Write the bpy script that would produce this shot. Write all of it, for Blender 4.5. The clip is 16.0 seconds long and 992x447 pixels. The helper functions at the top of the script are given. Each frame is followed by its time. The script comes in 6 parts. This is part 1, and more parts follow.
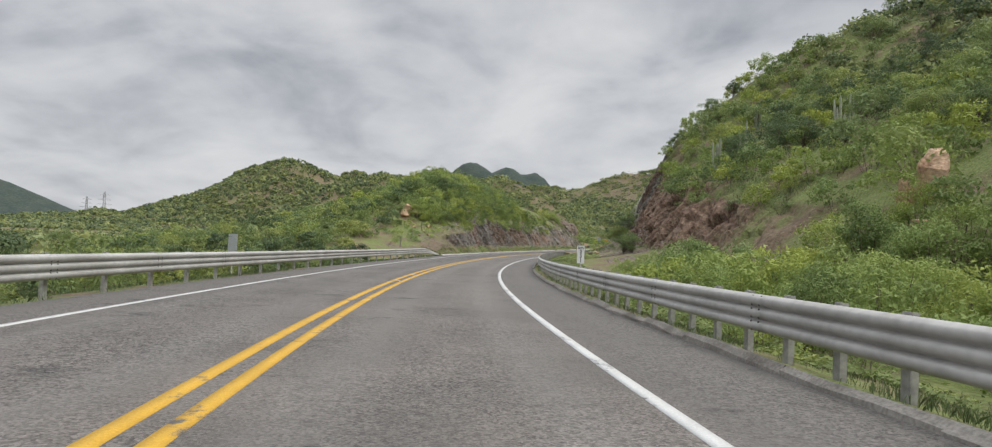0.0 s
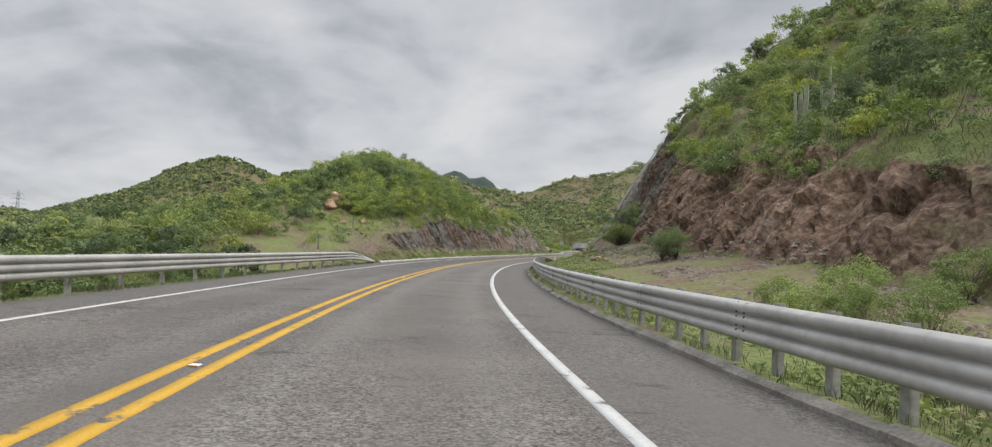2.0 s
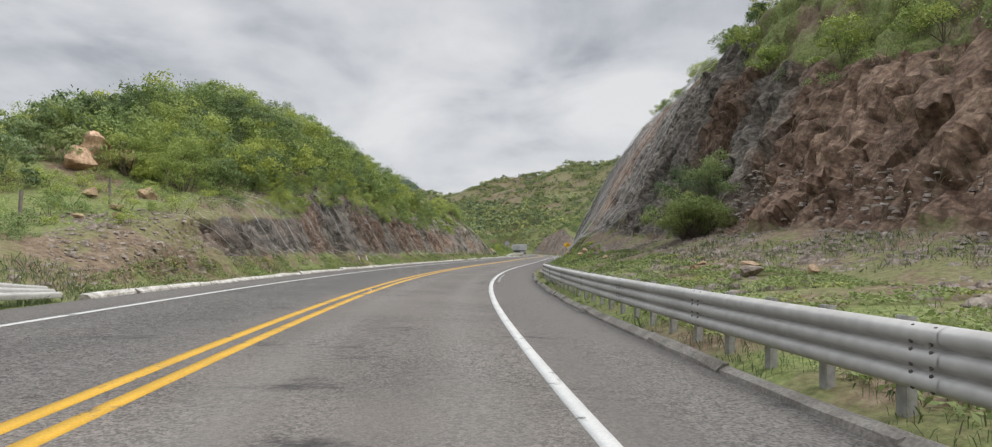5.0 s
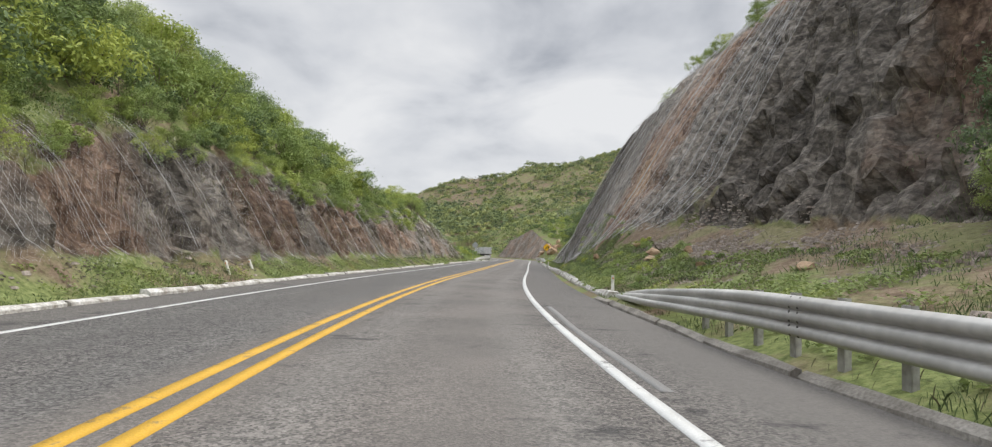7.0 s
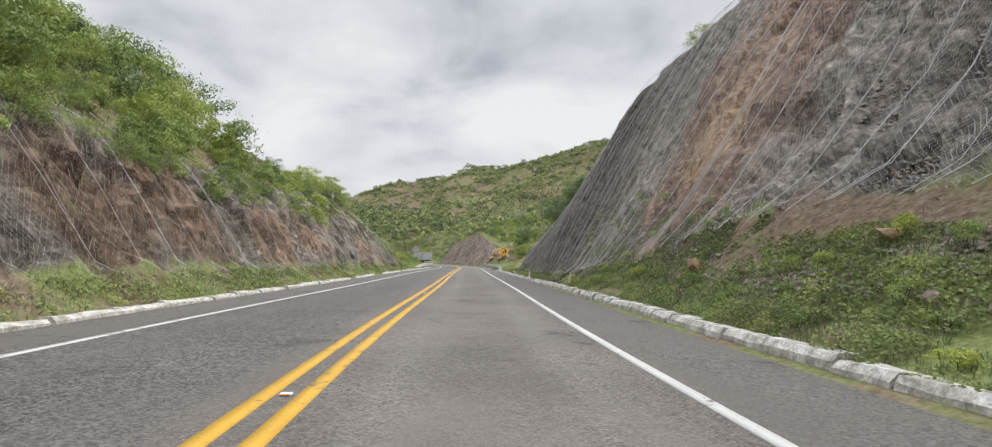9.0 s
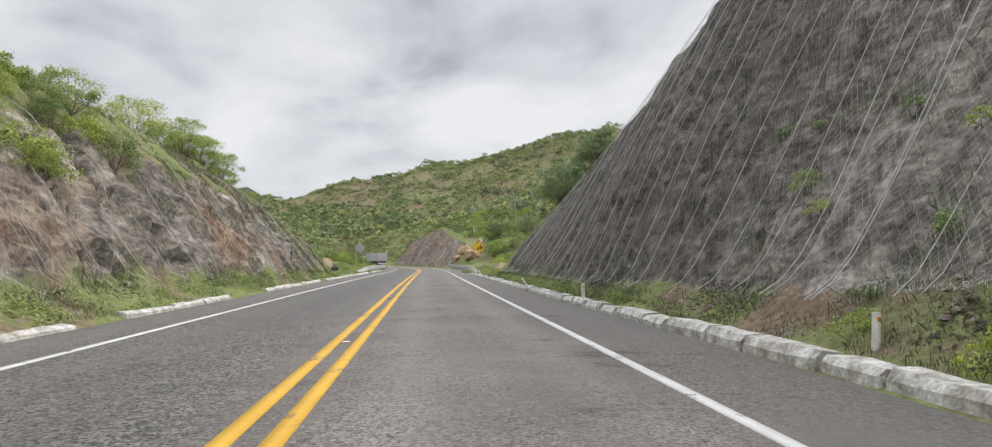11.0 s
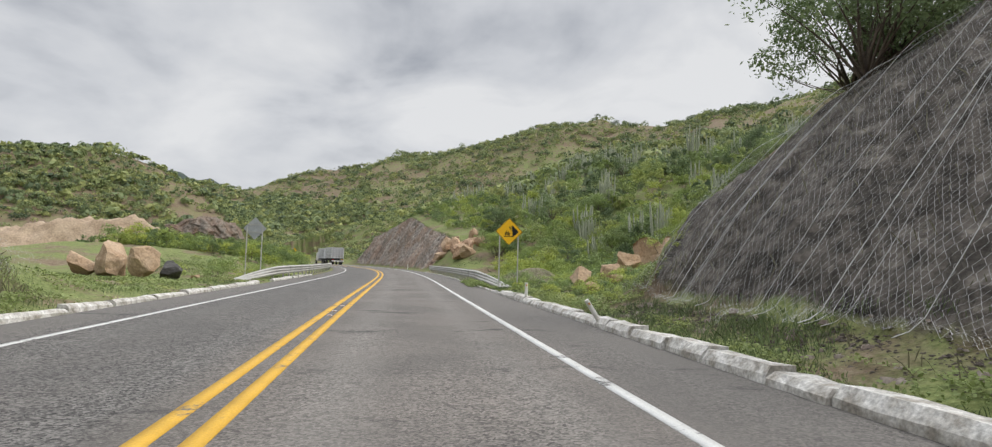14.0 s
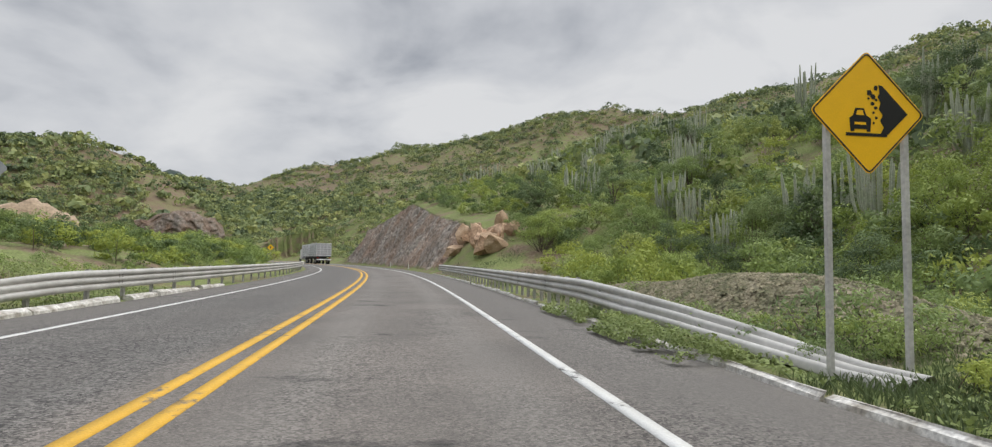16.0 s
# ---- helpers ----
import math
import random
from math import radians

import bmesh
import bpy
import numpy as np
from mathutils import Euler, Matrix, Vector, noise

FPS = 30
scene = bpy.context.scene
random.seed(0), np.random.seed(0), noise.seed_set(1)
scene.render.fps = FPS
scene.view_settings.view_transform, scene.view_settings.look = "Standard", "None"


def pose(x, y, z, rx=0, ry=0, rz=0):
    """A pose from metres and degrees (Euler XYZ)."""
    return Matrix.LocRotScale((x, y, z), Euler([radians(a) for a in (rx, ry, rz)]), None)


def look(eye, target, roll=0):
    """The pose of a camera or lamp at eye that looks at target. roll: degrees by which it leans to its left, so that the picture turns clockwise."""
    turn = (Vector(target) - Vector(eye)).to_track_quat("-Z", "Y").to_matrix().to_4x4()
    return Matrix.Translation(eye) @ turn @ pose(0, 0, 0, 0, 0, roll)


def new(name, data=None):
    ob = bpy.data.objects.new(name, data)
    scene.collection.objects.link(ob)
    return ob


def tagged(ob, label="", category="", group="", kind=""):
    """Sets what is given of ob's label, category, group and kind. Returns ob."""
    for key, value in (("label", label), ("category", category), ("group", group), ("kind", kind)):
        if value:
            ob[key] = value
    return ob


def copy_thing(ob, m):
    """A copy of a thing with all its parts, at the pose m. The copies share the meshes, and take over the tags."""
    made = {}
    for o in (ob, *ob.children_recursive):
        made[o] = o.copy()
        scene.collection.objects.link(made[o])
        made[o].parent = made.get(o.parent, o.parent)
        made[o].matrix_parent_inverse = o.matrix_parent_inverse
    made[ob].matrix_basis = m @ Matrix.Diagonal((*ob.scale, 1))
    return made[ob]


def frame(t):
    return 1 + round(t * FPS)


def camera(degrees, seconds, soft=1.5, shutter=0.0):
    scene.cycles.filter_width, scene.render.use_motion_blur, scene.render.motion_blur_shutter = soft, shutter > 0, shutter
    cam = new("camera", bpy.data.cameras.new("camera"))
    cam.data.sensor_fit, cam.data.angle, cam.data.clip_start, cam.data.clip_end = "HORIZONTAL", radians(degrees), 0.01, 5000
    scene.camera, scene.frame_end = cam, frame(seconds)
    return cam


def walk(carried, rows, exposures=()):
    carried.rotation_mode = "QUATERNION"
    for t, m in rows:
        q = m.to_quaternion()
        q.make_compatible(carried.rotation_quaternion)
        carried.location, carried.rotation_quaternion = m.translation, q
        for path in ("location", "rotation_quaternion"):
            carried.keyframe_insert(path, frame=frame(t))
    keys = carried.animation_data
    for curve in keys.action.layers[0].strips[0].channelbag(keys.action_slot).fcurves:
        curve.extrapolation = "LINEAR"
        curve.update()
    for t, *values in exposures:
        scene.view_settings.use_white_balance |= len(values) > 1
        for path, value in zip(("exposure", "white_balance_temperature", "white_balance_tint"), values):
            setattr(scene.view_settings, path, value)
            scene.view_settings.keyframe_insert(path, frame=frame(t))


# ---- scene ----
cam = camera(76.12, 16.0, soft=1.2)
PATH = [
    (0, (0.972, 11.618, 1.053), (3.728, 31.418, 1.629), 2.52),
    (0.5, (1.202, 16.321, 0.942), (4.424, 36.050, 1.587), 2.49),
    (1, (1.543, 21.239, 0.874), (5.186, 40.892, 1.558), 2.51),
    (1.5, (2.008, 26.201, 0.840), (6.046, 45.776, 1.577), 2.48),
    (2, (2.617, 30.968, 0.770), (6.999, 50.466, 1.560), 2.71),
    (2.5, (3.263, 35.787, 0.725), (8.053, 55.189, 1.538), 2.73),
    (3, (3.899, 40.604, 0.628), (9.235, 59.856, 1.568), 2.75),
    (5.5, (9.210, 64.819, 0.557), (16.110, 83.566, 1.537), 1.43),
    (6, (10.427, 69.738, 0.576), (17.647, 88.363, 1.577), 1.53),
    (6.5, (11.712, 74.560, 0.574), (19.236, 93.061, 1.614), 1.56),
    (7, (13.002, 79.154, 0.528), (20.886, 97.498, 1.674), 1.76),
    (7.5, (14.447, 83.694, 0.601), (22.873, 101.795, 1.762), 1.72),
    (8, (16.051, 88.279, 0.603), (24.971, 106.139, 1.805), 1.61),
    (8.5, (17.712, 92.801, 0.596), (27.021, 110.453, 1.913), 1.34),
    (9, (19.529, 97.263, 0.685), (29.176, 114.727, 2.067), 1.36),
    (11.5, (32.249, 123.463, 0.956), (43.163, 140.166, 2.331), 0.19),
    (12, (34.864, 128.797, 1.004), (45.796, 145.486, 2.420), 0.83),
    (12.5, (37.442, 134.034, 1.057), (48.455, 150.668, 2.464), 0.85),
    (13, (40.126, 139.437, 1.110), (51.400, 155.897, 2.519), 1.05),
    (13.5, (42.967, 144.807, 1.170), (54.384, 161.161, 2.640), 1.30),
    (14, (45.696, 150.002, 1.231), (57.216, 166.291, 2.636), 1.38),
    (14.5, (48.378, 155.040, 1.239), (59.875, 171.345, 2.624), 1.34),
    (15, (51.097, 160.104, 1.327), (62.620, 176.397, 2.659), 1.06),
    (15.5, (53.722, 165.053, 1.316), (65.184, 181.386, 2.680), 0.98),
    (16, (56.206, 170.058, 1.338), (67.707, 186.367, 2.664), 0.91),
]
walk(cam, [(t, look(eye, target, roll)) for t, eye, target, roll in PATH],
     [(0.0, 0.0), (3.0, 0.04), (6.0, 0.19), (8.5, 0.30), (12.5, 0.24), (16.0, 0.05)])

# ---- light ----
world = bpy.data.worlds.new("overcast_sky")
scene.world = world
world.use_nodes = True
SUN_EL, SUN_ROT = 52.0, 120.0


def build_sky():
    nt = world.node_tree
    nt.nodes.clear()
    n, l = nt.nodes.new, nt.links.new
    out, bg = n("ShaderNodeOutputWorld"), n("ShaderNodeBackground")
    sky = n("ShaderNodeTexSky")
    sky.sky_type, sky.sun_disc = "NISHITA", False
    sky.sun_elevation, sky.sun_rotation = radians(SUN_EL), radians(SUN_ROT)
    sky.air_density, sky.dust_density = 1.0, 3.0
    # clouds lie on a level sheet overhead, so that they flatten towards the horizon
    co, sep = n("ShaderNodeTexCoord"), n("ShaderNodeSeparateXYZ")
    l(co.outputs["Generated"], sep.inputs[0])
    rise, sheet, mp = n("ShaderNodeMath"), n("ShaderNodeVectorMath"), n("ShaderNodeMapping")
    up = n("ShaderNodeMath")
    up.operation, up.inputs[1].default_value = "MAXIMUM", 0.0
    l(sep.outputs["Z"], up.inputs[0])
    rise.operation, rise.inputs[1].default_value = "ADD", 0.30
    l(up.outputs[0], rise.inputs[0])
    over_z = n("ShaderNodeMath")
    over_z.operation, over_z.inputs[0].default_value = "DIVIDE", 1.0
    l(rise.outputs[0], over_z.inputs[1])
    sheet.operation = "SCALE"
    l(co.outputs["Generated"], sheet.inputs[0])
    l(over_z.outputs[0], sheet.inputs["Scale"])
    mp.inputs["Scale"].default_value = (1.0, 1.0, 0.0)
    mp.inputs["Rotation"].default_value = (0, 0, 0.25)
    mp.inputs["Location"].default_value = (3.1, 1.7, 0.0)
    l(sheet.outputs["Vector"], mp.inputs["Vector"])
    big, fine = n("ShaderNodeTexNoise"), n("ShaderNodeTexNoise")
    big.inputs["Scale"].default_value, big.inputs["Detail"].default_value = 1.9, 8.0
    big.inputs["Roughness"].default_value, big.inputs["Distortion"].default_value = 0.50, 0.5
    fine.inputs["Scale"].default_value, fine.inputs["Detail"].default_value = 5.2, 7.0
    add = n("ShaderNodeMath")
    add.operation, add.inputs[1].default_value = "MULTIPLY_ADD", 0.28
    ramp = n("ShaderNodeValToRGB")
    e = ramp.color_ramp.elements
    e[0].position, e[0].color = 0.46, (0.355, 0.375, 0.415, 1)
    e[1].position, e[1].color = 0.82, (0.715, 0.72, 0.73, 1)
    mid = e.new(0.63)
    mid.color = (0.56, 0.575, 0.605, 1)
    # clouds brighten towards the horizon and overhead
    low = n("ShaderNodeMapRange")
    low.inputs["From Min"].default_value, low.inputs["From Max"].default_value = 0.0, 0.30
    low.inputs["To Min"].default_value, low.inputs["To Max"].default_value = 0.42, 0.0
    pale = n("ShaderNodeMix")
    pale.data_type, pale.inputs["B"].default_value = "RGBA", (0.76, 0.77, 0.79, 1)
    mix = n("ShaderNodeMix")
    mix.data_type, mix.blend_type = "RGBA", "MIX"
    mix.inputs["Factor"].default_value = 0.93
    dim = n("ShaderNodeVectorMath")
    dim.operation, dim.inputs["Scale"].default_value = "SCALE", 0.08
    l(mp.outputs["Vector"], big.inputs["Vector"])
    l(mp.outputs["Vector"], fine.inputs["Vector"])
    l(fine.outputs["Fac"], add.inputs[0])
    l(big.outputs["Fac"], add.inputs[2])
    # paler on the side where the sun stands behind the clouds
    tilt = n("ShaderNodeMath")
    tilt.operation, tilt.inputs[1].default_value = "MULTIPLY_ADD", 0.13
    l(sep.outputs["X"], tilt.inputs[0])
    l(add.outputs[0], tilt.inputs[2])
    l(tilt.outputs[0], ramp.inputs["Fac"])
    l(sep.outputs["Z"], low.inputs["Value"])
    l(low.outputs["Result"], pale.inputs["Factor"])
    l(ramp.outputs["Color"], pale.inputs["A"])
    l(sky.outputs["Color"], dim.inputs[0])
    l(dim.outputs["Vector"], mix.inputs["A"])
    l(pale.outputs["Result"], mix.inputs["B"])
    # an overcast sky is brightest overhead
    over, lift = n("ShaderNodeMapRange"), n("ShaderNodeVectorMath")
    over.inputs["From Min"].default_value, over.inputs["From Max"].default_value = 0.40, 0.95
    over.inputs["To Min"].default_value, over.inputs["To Max"].default_value = 1.0, 3.7
    lift.operation = "SCALE"
    l(sep.outputs["Z"], over.inputs["Value"])
    l(mix.outputs["Result"], lift.inputs[0])
    l(over.outputs["Result"], lift.inputs["Scale"])
    l(lift.outputs["Vector"], bg.inputs["Color"])
    bg.inputs["Strength"].default_value = 1.0
    l(bg.outputs["Background"], out.inputs["Surface"])


build_sky()
sun = new("sun", bpy.data.lights.new("sun", "SUN"))
sun.data.energy, sun.data.angle, sun.data.color = 1.5, radians(14), (1.0, 0.97, 0.92)
sun.rotation_euler = (radians(90 - SUN_EL), 0, radians(180 - SUN_ROT))
sun.location = (0, 0, 80)
scene.view_settings.exposure = 0.0

# ---- the road's line: curvature along its length, then places by distance s and offset d to the right ----
CURVE_S = np.arange(-20.0, 281.0, 20.0)
CURVE_K = [-0.00633, -0.00474, -0.00447, -0.0047, -0.00377, -0.0057, -0.00373, 0.00091, -0.00019, -0.00023,
           -0.00031, 0.00156, 0.00276, 0.00411, 0.00384, 0.00337]
GRADE_S = np.arange(-20.0, 301.0, 40.0)
GRADE_K = [-0.0096, -0.0147, -0.0001, 0.0081, 0.0089, 0.00657, 0.00805, 0.00869, 0.01005]
ROAD_S = np.arange(-20.0, 421.0, 1.0)


def road_line():
    k = np.interp(ROAD_S, CURVE_S, CURVE_K)
    k[ROAD_S > 380] = 0.0
    th = 0.1294 + np.r_[0, np.cumsum((k[1:] + k[:-1]) / 2)]
    mid = (th[1:] + th[:-1]) / 2
    x = 0.823 + np.r_[0, np.cumsum(-np.sin(mid))]
    y = -15.625 + np.r_[0, np.cumsum(np.cos(mid))]
    g = np.interp(ROAD_S, GRADE_S, GRADE_K)
    z = np.r_[0, np.cumsum((g[1:] + g[:-1]) / 2)]
    return x, y, z - np.interp(0, ROAD_S, z), th


RX, RY, RZ, RT = road_line()


def at(s, d, z=0.0):
    """World places for distance s, offset d and height z over the road (arrays or numbers)."""
    s, d = np.asarray(s, float), np.asarray(d, float)
    # straight on beyond both ends
    over = np.where(s < -20, s + 20, np.where(s > 420, s - 420, 0.0))
    x, y, h, t = (np.interp(s, ROAD_S, a) for a in (RX, RY, RZ, RT))
    return np.stack([x - np.sin(t) * over + d * np.cos(t), y + np.cos(t) * over + d * np.sin(t), h + z], -1)


def heading(s):
    return float(np.interp(s, ROAD_S, RT))


def road_coords(x, y):
    """Distance along the road and offset from it, for arrays of world x and y."""
    s, d = np.empty(x.shape), np.empty(x.shape)
    flat_x, flat_y, fs, fd = x.ravel(), y.ravel(), s.ravel(), d.ravel()
    for a in range(0, flat_x.size, 4000):
        px, py = flat_x[a:a + 4000, None], flat_y[a:a + 4000, None]
        i = ((px - RX) ** 2 + (py - RY) ** 2).argmin(1)
        dx, dy = flat_x[a:a + 4000] - RX[i], flat_y[a:a + 4000] - RY[i]
        fs[a:a + 4000] = ROAD_S[i] - np.sin(RT[i]) * dx + np.cos(RT[i]) * dy
        fd[a:a + 4000] = np.cos(RT[i]) * dx + np.sin(RT[i]) * dy
    return fs.reshape(x.shape), fd.reshape(x.shape)


# ---- noise on arrays ----
def lattice(ix, iy, iz, seed):
    h = (ix * 374761393 + iy * 668265263 + iz * 2147483647 + seed * 1274126177) & 0xFFFFFFFF
    h = ((h ^ (h >> 13)) * 1274126177) & 0xFFFFFFFF
    return ((h ^ (h >> 16)) & 0xFFFF) / 65535.0


def value_noise(p, seed=0):
    i = np.floor(p).astype(np.int64)
    f = p - i
    f = f * f * (3 - 2 * f)
    out = 0.0
    for a in (0, 1):
        for b in (0, 1):
            for c in (0, 1):
                w = (f[..., 0] if a else 1 - f[..., 0]) * (f[..., 1] if b else 1 - f[..., 1]) * (f[..., 2] if c else 1 - f[..., 2])
                out = out + w * lattice(i[..., 0] + a, i[..., 1] + b, i[..., 2] + c, seed)
    return out * 2 - 1


def fbm(p, octaves=4, seed=0, gain=0.5):
    out, amp = 0.0, 1.0
    for k in range(octaves):
        out = out + amp * value_noise(p * 2.0 ** k, seed + k)
        amp *= gain
    return out


def cells(p, seed=0):
    """A random number for each of the irregular blocks that fill space, and the nearness of the next block."""
    i = np.floor(p).astype(np.int64)
    best, second = np.full(p.shape[:-1], 9.0), np.full(p.shape[:-1], 9.0)
    value = np.zeros(p.shape[:-1])
    for a in (-1, 0, 1):
        for b in (-1, 0, 1):
            for c in (-1, 0, 1):
                j = i + [a, b, c]
                q = np.stack([lattice(j[..., 0], j[..., 1], j[..., 2], seed + k) for k in (1, 2, 3)], -1) + j
                dist = ((q - p) ** 2).sum(-1)
                near = dist < best
                second = np.where(near, best, np.minimum(second, dist))
                value = np.where(near, lattice(j[..., 0], j[..., 1], j[..., 2], seed + 4), value)
                best = np.where(near, dist, best)
    return value, np.sqrt(second) - np.sqrt(best)


# ---- the land beside the road: cross-sections as offset and height, station by station ----
RIGHT = {
    -30: "5.3,-.1 5.6,.02 8,-.5 14,-.7 18,2.5 22,6 30,11 45,20.5 75,33",
    20: "5.3,-.1 5.6,.02 8,-.5 14,-.6 18,2.6 22,5.4 30,10.2 45,17.6 75,29",
    35: "5.3,-.1 5.6,.02 9,-.2 14,.2 18,3.6 21,5.6 30,10.6 45,17.6 75,29",
    50: "5.3,-.1 5.7,.06 10,.4 14.3,1.2 17,5 18.3,6.2 27,10.6 42,17.3 75,29",
    65: "5.3,-.1 5.8,.1 10.5,.7 14.5,1.7 17,5 18.5,7.4 24,11.2 40,18.4 75,31",
    78: "5.3,-.1 5.8,.14 10,1 13.5,2.2 15.7,5.5 18,8.4 21,12 40,20.5 75,36",
    95: "5.3,-.05 6.8,.3 9.5,1.2 12.5,2.2 13.8,5 15.5,9.5 19,16 30,25 75,44",
    106: "5.5,-.05 7,.5 8.5,1.5 10.5,2.6 12.4,4.6 14.5,9 17.5,15 28,25 75,45",
    114: "5.5,-.05 6.8,.5 8,1.5 9.5,3.1 11.3,5.9 13.4,9.5 17,15 25,23 75,45",
    126: "5.5,-.05 6.3,.2 7.2,.9 8.2,2.4 9.7,5.1 11.8,9.3 15,14.8 23,22 75,42",
    140: "5.2,-.05 6.1,.15 6.8,.4 7.6,2.2 8.6,4.6 10.7,8.8 13.5,13.5 22,19 75,36",
    150: "5.2,-.05 6.1,.15 6.9,.4 8,2 9.2,4.2 11.3,7.9 14.4,12 23,15 75,30",
    160: "5.2,-.05 6.1,.12 6.9,.4 8,1.9 9.4,3.9 11.5,6.6 14.5,9.8 22,12 75,22",
    168: "5.2,-.05 6.2,.1 7.2,.4 8.3,2.1 9.6,3.6 11,5 14,7 22,9 75,15",
    170.4: "5.2,-.05 6.3,.1 7.4,.4 8.4,1.9 9.7,3.3 11.3,4.5 14,5.8 22,7.5 75,14",
    173.5: "5.2,-.05 6.3,.1 7.5,.4 9,.9 11,1.5 13,2 16,2.6 24,3.5 75,10",
    180: "5.2,-.05 6.4,.05 7.5,.2 9,.5 11,.6 13,.4 16,0 24,.5 75,12",
    190: "5.2,-.05 6.2,0 7,.1 8.5,.2 11,-.8 14,-1.5 18,-1.5 28,2 75,16",
    214: "5.2,-.05 6.2,0 7,0 8.5,.1 11,-.2 14,0 18,.6 28,3 75,18",
    223: "5.2,-.05 6.0,.1 7,.4 8.5,1.2 10.5,2.2 14,3 18,4 28,6 75,20",
    231: "5.2,-.05 6.0,.2 7,1.4 8.3,3 9.6,4.3 14,5.2 18,6 28,8 75,21",
    250: "5.2,-.05 6.0,.2 7,1.9 8.3,4.2 9.6,6.2 14,7.6 18,9 28,11 75,23",
    268: "5.2,-.05 6.0,.2 7,1.9 8.8,5.5 10.8,9.2 14,10.6 18,11.6 28,14 75,25",
    288: "5.2,-.05 6.0,.2 6.8,1.5 8,4 9,6 14,7 18,8 28,12 75,24",
    301: "5.2,-.05 6.0,.1 7,.3 8.5,.8 11,1.5 14,2.5 18,4 28,8 75,20",
}
LEFT = {
    -30: "5,-.05 5.8,-.1 7,-.7 10,-1.8 16,-2.5 22,-2.5 30,-2.5 45,-2 75,0",
    60: "5,-.05 5.8,-.1 7,-.5 10,-1.2 16,-2 22,-2.5 30,-2.5 45,-2 75,0",
    68: "5,-.05 5.8,0 7,.1 9,.3 12,.8 16,1.2 22,.8 30,-.5 75,-2",
    75: "4.9,-.05 5.6,.15 6.2,.9 7.5,1.5 10,1.6 13.5,2.1 18,2.4 28,.5 75,-2",
    82: "4.9,-.05 5.6,.2 6.4,1 7.3,2.4 8.8,2.9 12,3.5 16,4.8 26,2.5 75,-2",
    95: "4.9,-.05 5.5,.2 6.3,.7 7.3,2.6 8.5,4.4 11.5,7 15.5,9.4 26,6.6 75,-1",
    105: "4.9,-.05 5.5,.2 6.3,.7 7.3,2.5 8.5,4.4 11.5,7.3 15.5,10.3 26,9 75,1",
    120: "4.9,-.05 5.5,.2 6.3,.7 7.3,2.3 8.6,4.2 11.5,7 15.5,9.2 26,9.4 75,2",
    140: "4.9,-.05 5.5,.15 6.2,.6 7.2,2.1 8.8,4.6 11,6.8 15,8.8 26,9.4 75,3",
    155: "4.9,-.05 5.5,.15 6,.5 7.2,2.1 8.8,4.4 11,6.3 15,7.8 26,7.4 75,2",
    163: "4.9,-.05 5.5,.1 6,.4 7,1.7 8.4,3.3 10,4.4 14,5 26,4.4 75,2",
    168: "4.9,-.05 5.5,.1 6.1,.35 7.1,1.5 8.4,2.8 10,3.7 14,4.2 26,3 75,1",
    172: "4.9,-.05 5.6,.1 6.2,.2 7.5,.7 9,1.3 11,1.7 15,1.8 26,1.2 75,0",
    175: "4.9,-.05 5.6,.1 6.2,.15 7.5,.2 9,.3 11,.4 15,.6 26,.6 75,0",
    185: "5,-.05 5.6,.05 6.5,.1 8,.1 10,.1 14,.3 20,.6 28,0 75,-1",
    200: "5,-.05 5.6,0 6.5,0 8,.2 10,.8 14,1.6 20,2 28,1 75,0",
    230: "5,-.05 5.6,0 6.5,0 8,.3 10,.8 14,1.4 20,1.6 28,1 75,0",
    300: "5,-.05 5.6,0 6.5,0 8,.2 10,.5 14,1 20,1.5 28,2 75,4",
}


def section_table(text):
    """Stations, and offsets and heights as arrays of stations by knots."""
    st = sorted(text)
    rows = [[tuple(map(float, q.split(","))) for q in text[s].split()] for s in st]
    return np.array(st, float), np.array([[p[0] for p in r] for r in rows]), np.array([[p[1] for p in r] for r in rows])


SECTIONS = {1: section_table(RIGHT), -1: section_table(LEFT)}


def beside(s, d, side):
    """Height over the road of the land at offset d (over 0) on one side."""
    st, ds, hs = SECTIONS[side]
    kd = np.stack([np.interp(s, st, ds[:, k]) for k in range(ds.shape[1])], -1)
    kh = np.stack([np.interp(s, st, hs[:, k]) for k in range(ds.shape[1])], -1)
    out = np.full(np.shape(d), -0.05)
    for k in range(ds.shape[1] - 1):
        inside = (d >= kd[..., k]) & (d < kd[..., k + 1])
        f = (d - kd[..., k]) / np.maximum(kd[..., k + 1] - kd[..., k], 1e-6)
        out = np.where(inside, kh[..., k] + f * (kh[..., k + 1] - kh[..., k]), out)
    return np.where(d >= kd[..., -1], kh[..., -1], out)


# hills: place, height, half-widths along two axes, turn
HILLS = [
    (-124, 700, 73, 105, 110, 0), (-60, 720, 64, 80, 90, 0), (-200, 690, 39, 70, 80, 0), (-275, 660, 15, 90, 70, 0), (-380, 640, 5, 120, 70, 0),
    (60, 450, 47.5, 72, 65, 0), (70, 600, 56, 94, 90, 0), (-30, 600, 55, 90, 80, 0), (140, 690, 62, 90, 70, 0),
]
RIDGE = [(292, 86, 71), (282, 236, 71), (308, 293, 76), (332, 368, 89), (343, 434, 92), (307, 482, 97), (276, 540, 88), (263, 581, 84), (230, 671, 79), (199, 743, 70), (60, 900, 53)]


